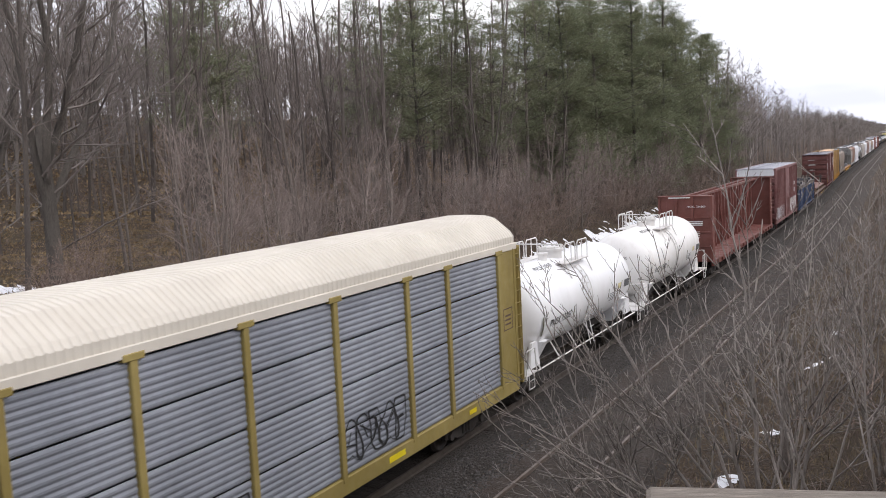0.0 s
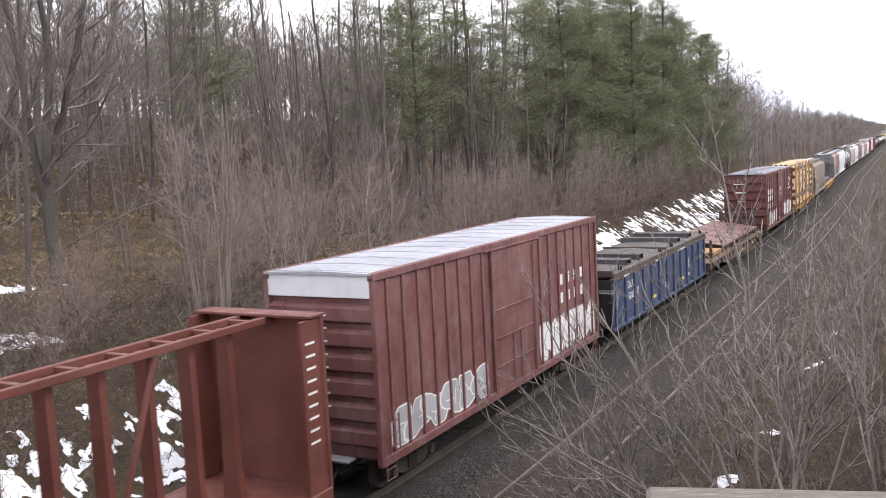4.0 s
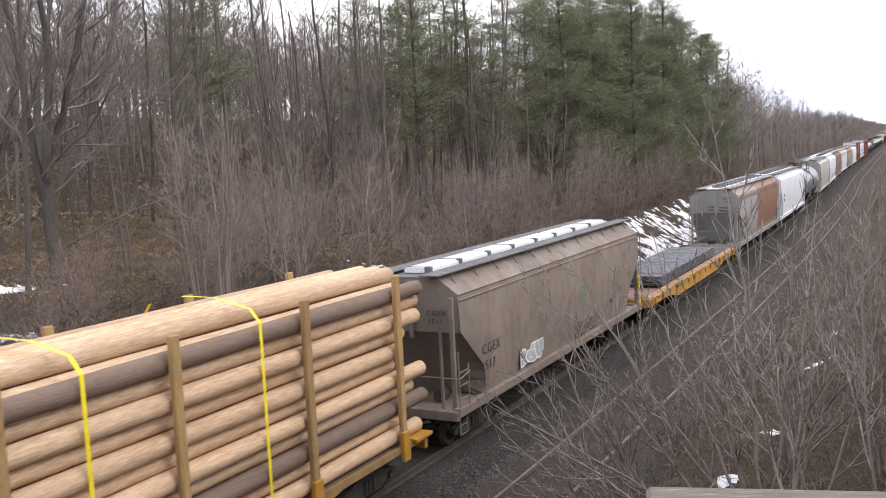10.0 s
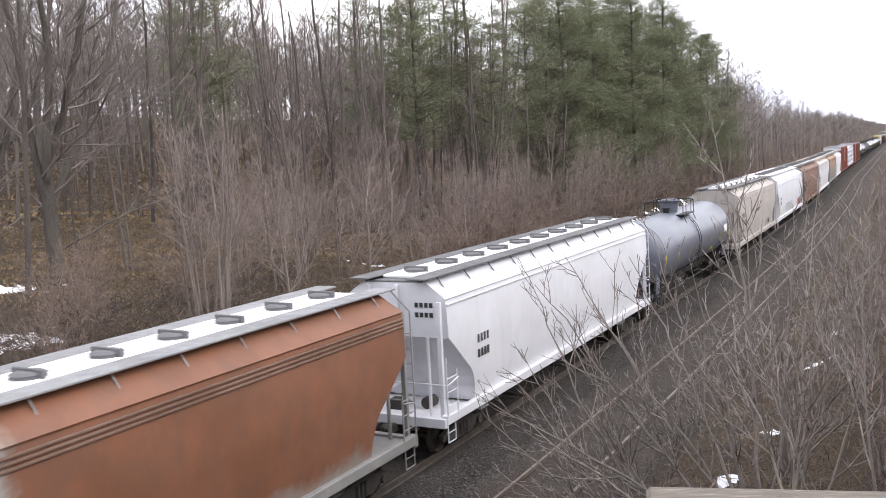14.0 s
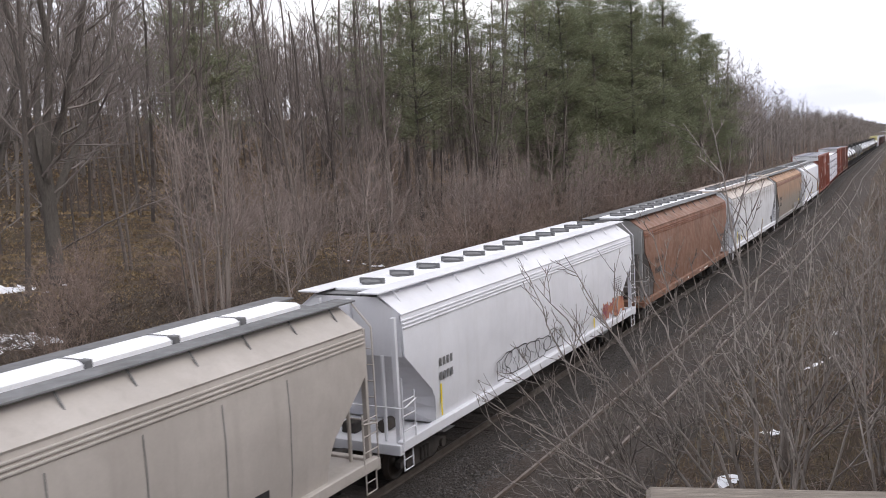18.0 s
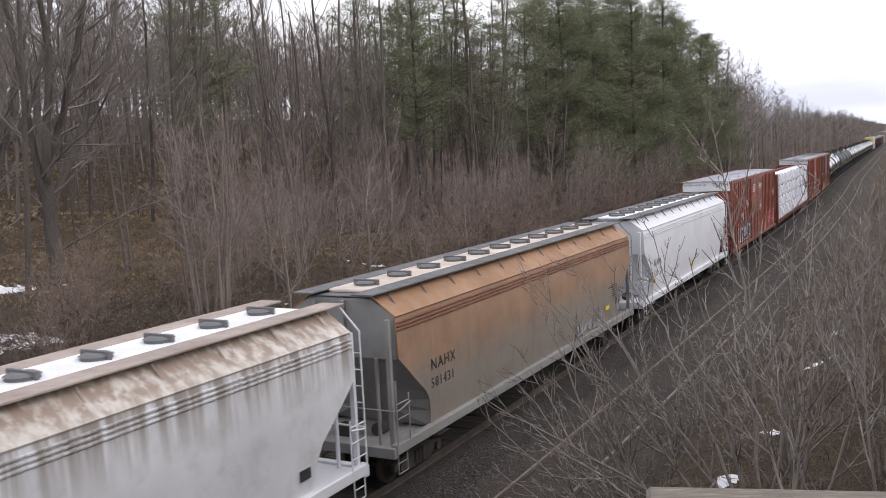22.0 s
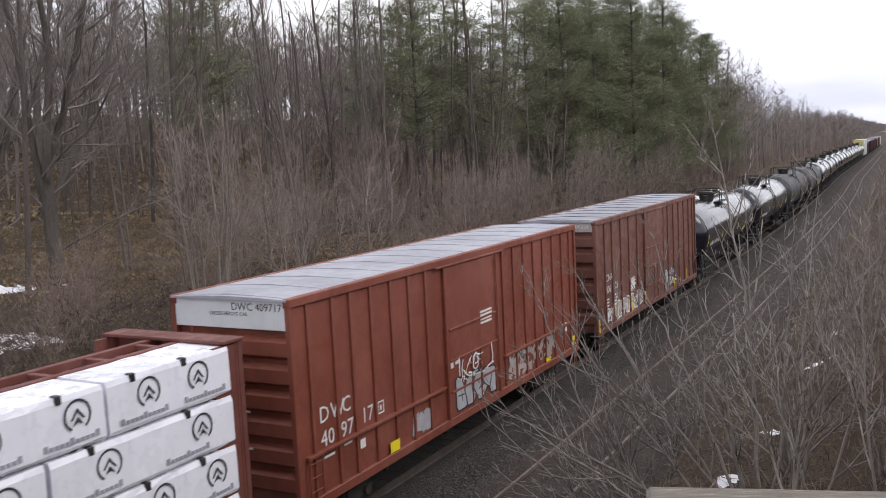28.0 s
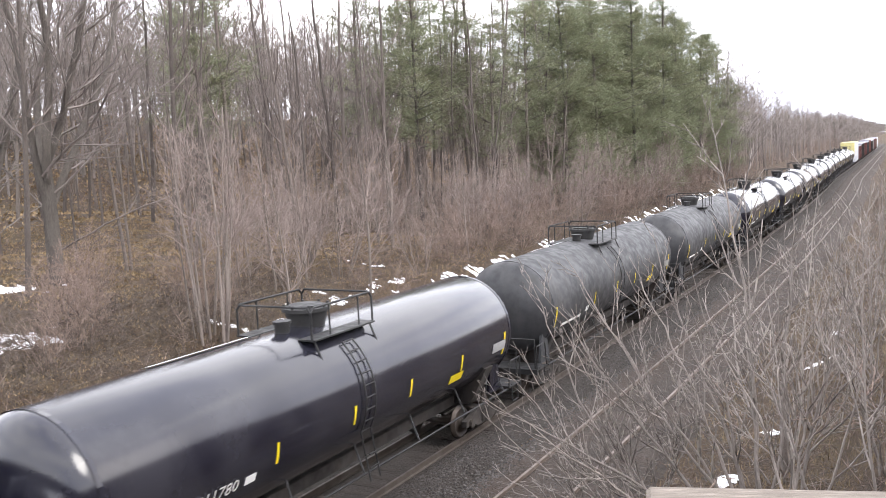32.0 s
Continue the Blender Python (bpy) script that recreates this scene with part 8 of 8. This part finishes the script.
plate_stack(185.2, 19.2, -1.35, 1.15, 15.3, 18.6, 1.135, 1, 0.04, 0.0, PLATE_GREY, "single grey steel plate on the flat car", (), 0.06)
part("deck_sheet", Geo().box(-1.3, 1.2, 0.3, 3.1, 1.132, 1.15, 0.004), PLATE_RED, f11)

# ---- log car ----
LOG_SIDE = rough_stuff("peeled_pine_pole", ((0.72, 0.52, 0.35), (0.6, 0.41, 0.26), (0.38, 0.23, 0.13)), 1.2, 0.8, 0.5, 0.01, (3, 0.4, 3), 9, 0.18)
LOG_GREY = rough_stuff("weathered_grey_pole", ((0.23, 0.165, 0.135), (0.17, 0.12, 0.1), (0.3, 0.2, 0.13)), 1.2, 0.85, 0.5, 0.01, (3, 0.4, 3), 9, 0.15)
LOG_END = rough_stuff("dark_sawn_log_end", ((0.15, 0.085, 0.052), (0.08, 0.045, 0.03), (0.24, 0.14, 0.08)), 6.0, 0.9, 0.6, 0.01, (1, 1, 1), 24, 0.25)
POLE_SILL = paint("worn_ochre_timber_sill", (0.33, 0.2, 0.07), (0.13, 0.08, 0.05), 0.75, 0.7, 0.6)
STAKE_WOOD = rough_stuff("yellowed_stake_timber", ((0.5, 0.34, 0.14), (0.4, 0.25, 0.1), (0.24, 0.14, 0.07)), 3.0, 0.9, 0.7, 0.01, (4, 4, 0.5), 14, 0.15)
f9 = car("pole_flatcar", "yellow flat car with timber stakes loaded with peeled poles", 147.6, 18.1, "flatcar")
part("deck", Geo().box(-1.45, 1.45, 0.1, 18.0, 1.02, 1.12, 0.01), DECK_WOOD, f9)
for sx in (-1, 1):
    part("side_sill", Geo().sweep_x([(0, 1.14), (18.1, 1.14), (18.1, 1.0), (14.5, 0.98), (13.6, 0.8), (4.4, 0.8), (3.5, 0.98), (0, 1.0)], *sorted((sx * 1.42, sx * 1.5))), POLE_SILL, f9)
    for y in (0.0, 17.4):
        part("corner_plate", Geo().box(*sorted((sx * 1.3, sx * 1.62)), y, y + 0.75, 1.1, 1.18, 0.01), SILL_YELLOW, f9)
for y in (0.0, 17.96):
    part("end_sill", Geo().box(-1.5, 1.5, y, y + 0.14, 0.78, 1.15, 0.015), SILL_YELLOW, f9)
part("centre_sill", Geo().box(-0.35, 0.35, 0, 18.1, 0.55, 1.05), GRIME, f9)
sm = Geo().box(1.44, 1.56, -0.1, 0.1, 0.9, 5.12, 0.02).mesh("timber_stake")
for y in (0.6, 3.6, 6.85, 10.1, 13.6, 17.0):
    for sx in (0, 1):
        o = part("timber_stake", sm, STAKE_WOOD, f9)
        o.location, o.rotation_euler = (0, y, 0), (0, 0, math.pi * sx)
        o = part("stake_pocket", Geo().box(1.5, 1.6, y - 0.14, y + 0.14, 0.8, 1.5, 0.015), SILL_YELLOW, f9)
        o.location, o.rotation_euler = (0, 2 * y * sx, 0), (0, 0, math.pi * sx)
for k, y in enumerate((1.5, 5.5, 8.3, 12.3)):
    m = TAPE if k != 1 else BAND_OLD
    pts = [(1.47, y, 1.15), (1.47, y, 4.9), (1.25, y, 5.16), (0.4, y, 5.34), (-0.4, y, 5.34), (-1.25, y, 5.16), (-1.47, y, 4.9), (-1.47, y, 1.15)]
    g = Geo().loft([[(x, yy + d, z) for d in (-0.04, 0.04)] for x, yy, z in pts], closed=False, caps=False)
    part("load_strap", g, m, f9, "yellow webbing strap over the poles")
part("end_platform", Geo().box(-1.4, 1.5, 0.02, 0.9, 1.12, 1.17, 0.01), FRESH_WOOD, f9)
running_gear(f9, 18.1, 2.0)
log_meshes = []
for k in range(6):
    rk = random.Random(200 + k)
    rads = [0.185 + rk.uniform(-0.012, 0.012) for _ in range(9)]
    g = Geo()
    g.loft([[(r * math.cos(a) + 0.012 * math.sin(i * 1.3 + k), 17.2 * i / 8, r * math.sin(a)) for a in [j * math.tau / 12 for j in range(12)]] for i, r in enumerate(rads)], caps=False, smooth=True)
    lm = g.mesh("pole")
    ends = []
    for yy in (0.0, 17.2):
        e = Geo()
        rr = rads[0] if yy == 0 else rads[-1]
        cx = 0.012 * math.sin((0 if yy == 0 else 8) * 1.3 + k)
        e.loft([[(cx + q * rr * math.cos(a), yy + w, q * rr * math.sin(a)) for a in [j * math.tau / 12 for j in range(12)]] for q, w in ((1.0, 0.0), (0.5, -0.006 if yy == 0 else 0.006))], caps=False)
        e.add([(cx + 0.5 * rr * math.cos(j * math.tau / 12), yy + (-0.006 if yy == 0 else 0.006), 0.5 * rr * math.sin(j * math.tau / 12)) for j in range(12)], [tuple(range(12))])
        ends.append(e.mesh("cut_end"))
    log_meshes.append((lm, ends))
rk = random.Random(12)
z, row = 1.33, 0
while row < 12:
    cnt = 7 if row % 2 == 0 else 6
    if row == 11:
        cnt = 4
    for i in range(cnt):
        x = (i - (cnt - 1) / 2) * 0.405 + rk.uniform(-0.01, 0.01)
        lg = new("utility_pole")
        grey = (row == 10 and i == cnt - 1) or rk.random() < 0.008
        tagged(lg, "weathered grey peeled pole in the load" if grey else "yellow-brown peeled pine pole in the load", "pole", "poles on the flat car")
        k = rk.randrange(6)
        moving(lg, 147.6, 18.1, (x, 0.35 + rk.uniform(-0.3, 0.95), z + rk.uniform(-0.012, 0.012)))
        shaft = new("shaft", log_meshes[k][0] if not grey else log_meshes[k][0].copy())
        shaft.data.materials.clear()
        shaft.data.materials.append(LOG_GREY if grey else LOG_SIDE)
        shaft.parent = lg
        for e in log_meshes[k][1]:
            part("cut_end", e, LOG_END, lg)
    z += 0.33
    row += 1

# ---- auto rack ----
A_YEL = paint("faded_yellow_rack_paint", (0.322, 0.245, 0.07), (0.26, 0.19, 0.08), 0.4, 0.6, 0.4)
A_GREY = paint("galvanised_rack_panel", (0.27, 0.285, 0.325), (0.23, 0.24, 0.27), 0.4, 0.55, 0.3, metal=0.1)
A_ROOF = paint("cream_white_rack_roof", (0.68, 0.625, 0.54), (0.5, 0.44, 0.37), 0.25, 0.5, 0.1, fade=0.06, vary=0.03)
AL = 27.1
rack = car("auto_rack_car", "tall yellow and grey auto rack with a cream ribbed roof", -2.6, AL, "auto rack")
bays = [0.15, 2.75, 5.3, 7.9, 10.2, 12.53, 15.13, 17.88, 20.77, 22.76, 25.77]
posts_y = bays
row_z = [(1.22, 2.12), (2.16, 3.06), (3.1, 4.0), (4.04, 4.9)]
for sx in (-1, 1):
    for a, b in zip(posts_y, posts_y[1:]):
        for z0, z1 in row_z:
            n = 7
            prof = []
            for k in range(n):
                za = z0 + (z1 - z0) * k / n
                h = (z1 - z0) / n
                prof += [(1.464, za), (1.48, za + 0.3 * h), (1.48, za + 0.6 * h), (1.464, za + 0.9 * h)]
            prof += [(1.455, z1), (1.43, z1), (1.43, z0)]
            part("side_screen", Geo().sweep_y([(sx * x, z) for x, z in prof], a + 0.06, b - 0.06), A_GREY, rack)
    for y in posts_y:
        part("side_post", Geo().box(*sorted((sx * 1.44, sx * 1.55)), y - 0.08, y + 0.08, 1.1, 4.98, 0.015), A_YEL, rack)
        part("post_cap", Geo().box(*sorted((sx * 1.44, sx * 1.56)), y - 0.22, y + 0.22, 4.9, 5.02, 0.012), A_YEL, rack)
    part("side_sill", Geo().box(*sorted((sx * 1.4, sx * 1.53)), 0.2, AL - 0.2, 0.82, 1.2, 0.02), A_YEL, rack)
    part("top_rail", Geo().box(*sorted((sx * 1.42, sx * 1.54)), 0.1, AL - 0.1, 4.95, 5.14, 0.015), A_ROOF, rack)
    for y in (0.0, AL - 1.35):
        part("end_side_panel", Geo().box(*sorted((sx * 1.42, sx * 1.5)), y + 0.08, y + 1.27, 1.1, 4.98, 0.01), A_YEL, rack)
for y, f in ((0.0, 1), (AL - 0.1, -1)):
    for sx in (-1, 1):
        d = part("end_door", Geo().loft([[(sx * x, y + 0.05 + f * q, z) for x, q in ((0.02, -0.05), (0.9, -0.05), (1.42, 0.1), (1.42, 0.16), (0.9, 0.02), (0.02, 0.02))] for z in (1.15, 5.0)]), A_YEL, rack)
        for z in (1.6, 2.5, 3.4, 4.3):
            part("door_hinge", Geo().box(*sorted((sx * 1.38, sx * 1.52)), y - 0.02, y + 0.1, z, z + 0.14, 0.012), A_YEL, d)
    part("end_ladder_frame", Geo().box(1.44, 1.58, y - 0.02, y + 0.12, 1.0, 5.05, 0.012), A_YEL, rack)
ladder(rack, A_YEL, 1.6, AL - 0.5, 1.1, 5.0, 11)
roof_rings = []
y = 0.05
while y < AL - 0.02:
    for d, e in ((0.0, 0.0), (0.05, 0.0), (0.07, 0.022), (0.11, 0.022), (0.13, 0.0)):
        sh = 1.0 - 0.5 * max(0, (y + d) - (AL - 0.2)) - 0.5 * max(0, 0.2 - (y + d))
        roof_rings.append([(x * sh + (0.0 if abs(x) < 0.1 else math.copysign(e * 0.5, x)), y + d, z + e - (1 - sh) * 0.6) for x, z in ((-1.5, 5.12), (-1.5, 5.32), (-1.4, 5.46), (-0.92, 5.84), (-0.6, 5.92), (0, 5.94), (0.6, 5.92), (0.92, 5.84), (1.4, 5.46), (1.5, 5.32), (1.5, 5.12))])
    y += 0.16
part("roof", Geo().loft(roof_rings, closed=False, caps=True), A_ROOF, rack, "cream-white ribbed arched roof")
part("deck", Geo().box(-1.4, 1.4, 0.2, AL - 0.2, 1.0, 1.12), GRIME, rack)
part("centre_sill", Geo().box(-0.3, 0.3, 0, AL, 0.6, 1.0), GRIME, rack)
bubbles(rack, 18.0, 20.5, 1.35, 2.35, 1.484, None, SPRAY_BLACK, 5, 50, "black outline graffiti")
bubbles(rack, 13.4, 15.0, 1.3, 1.95, 1.484, None, SPRAY_BLACK, 4, 51, "black outline graffiti")
bars(rack, [(26.0, 26.6, 3.3, 0.03), (26.0, 26.6, 2.7, 0.03), (26.0, 26.03, 2.7, 0.6), (26.57, 26.6, 2.7, 0.6)] + [(26.1, 26.5, 2.85 + 0.12 * i, 0.05) for i in range(3)], SILL_BROWN, 1.502)
bars(rack, [(19.6, 20.3, 0.95, 0.14), (23.6, 24.0, 0.95, 0.12), (14.0, 14.5, 0.95, 0.12)], TAPE, 1.534, name="reflector")
running_gear(rack, AL, 2.9)

# ---- cars at the far end of the train ----
C_YEL = paint("pale_yellow_container_paint", (0.62, 0.56, 0.24), (0.4, 0.34, 0.16), 0.3, 0.6)
C_WHITE = paint("white_container_paint", (0.66, 0.66, 0.68), (0.4, 0.38, 0.36), 0.25, 0.55)


def simple_high_car(label, s, L, zt, side, top):
    root = car("boxcar", label, s, L, "boxcar")
    part("body", Geo().box(-1.46, 1.46, 0.05, L - 0.05, 1.05, zt - 0.06, 0.02), side, root)
    part("roof", Geo().sweep_y([(-1.52, zt - 0.06), (-1.52, zt), (0, zt + 0.06), (1.52, zt), (1.52, zt - 0.06)], 0, L), top, root)
    pm = Geo().box(1.45, 1.52, -0.05, 0.05, 1.1, zt - 0.1).mesh("side_post")
    for k in range(int(L / 1.2)):
        part("side_post", pm, side, root).location.y = 0.6 + k * 1.2
    part("end_band", Geo().box(-1.44, 1.44, -0.01, 0.05, 2.6, zt - 0.1), top, root)
    part("centre_sill", Geo().box(-0.3, 0.3, 0, L, 0.6, 1.06), GRIME, root)
    running_gear(root, L, 2.0)
    return root


s = 459.75 + 18.05 * 13 + 0.4
simple_high_car("pale yellow and white high box car", s, 18.0, 5.4, C_WHITE, C_YEL)
for k, (sd, tp, h) in enumerate(((DKRED, ROOF_LINE, 4.2), (GRIME, ROOF_SNOW, 4.6), (DKRED, ROOF_SNOW, 4.6), (T_DULL, ROOF_PALE, 4.4), (BROWNR, ROOF_SNOW, 4.9), (GRIME, ROOF_PALE, 4.4), (H_GREY, ROOF_SNOW, 4.6), (DKRED, ROOF_PALE, 4.8), (H_TAUPE, ROOF_SNOW, 4.6), (C_WHITE, ROOF_SNOW, 4.8))):
    s += 19.6
    simple_high_car(("dark red", "black", "dark red snow-topped", "charcoal", "brown", "black", "grey", "dark red", "taupe", "white")[k] + " freight car far back in the train", s, 18.2, h, sd, tp)

motions()
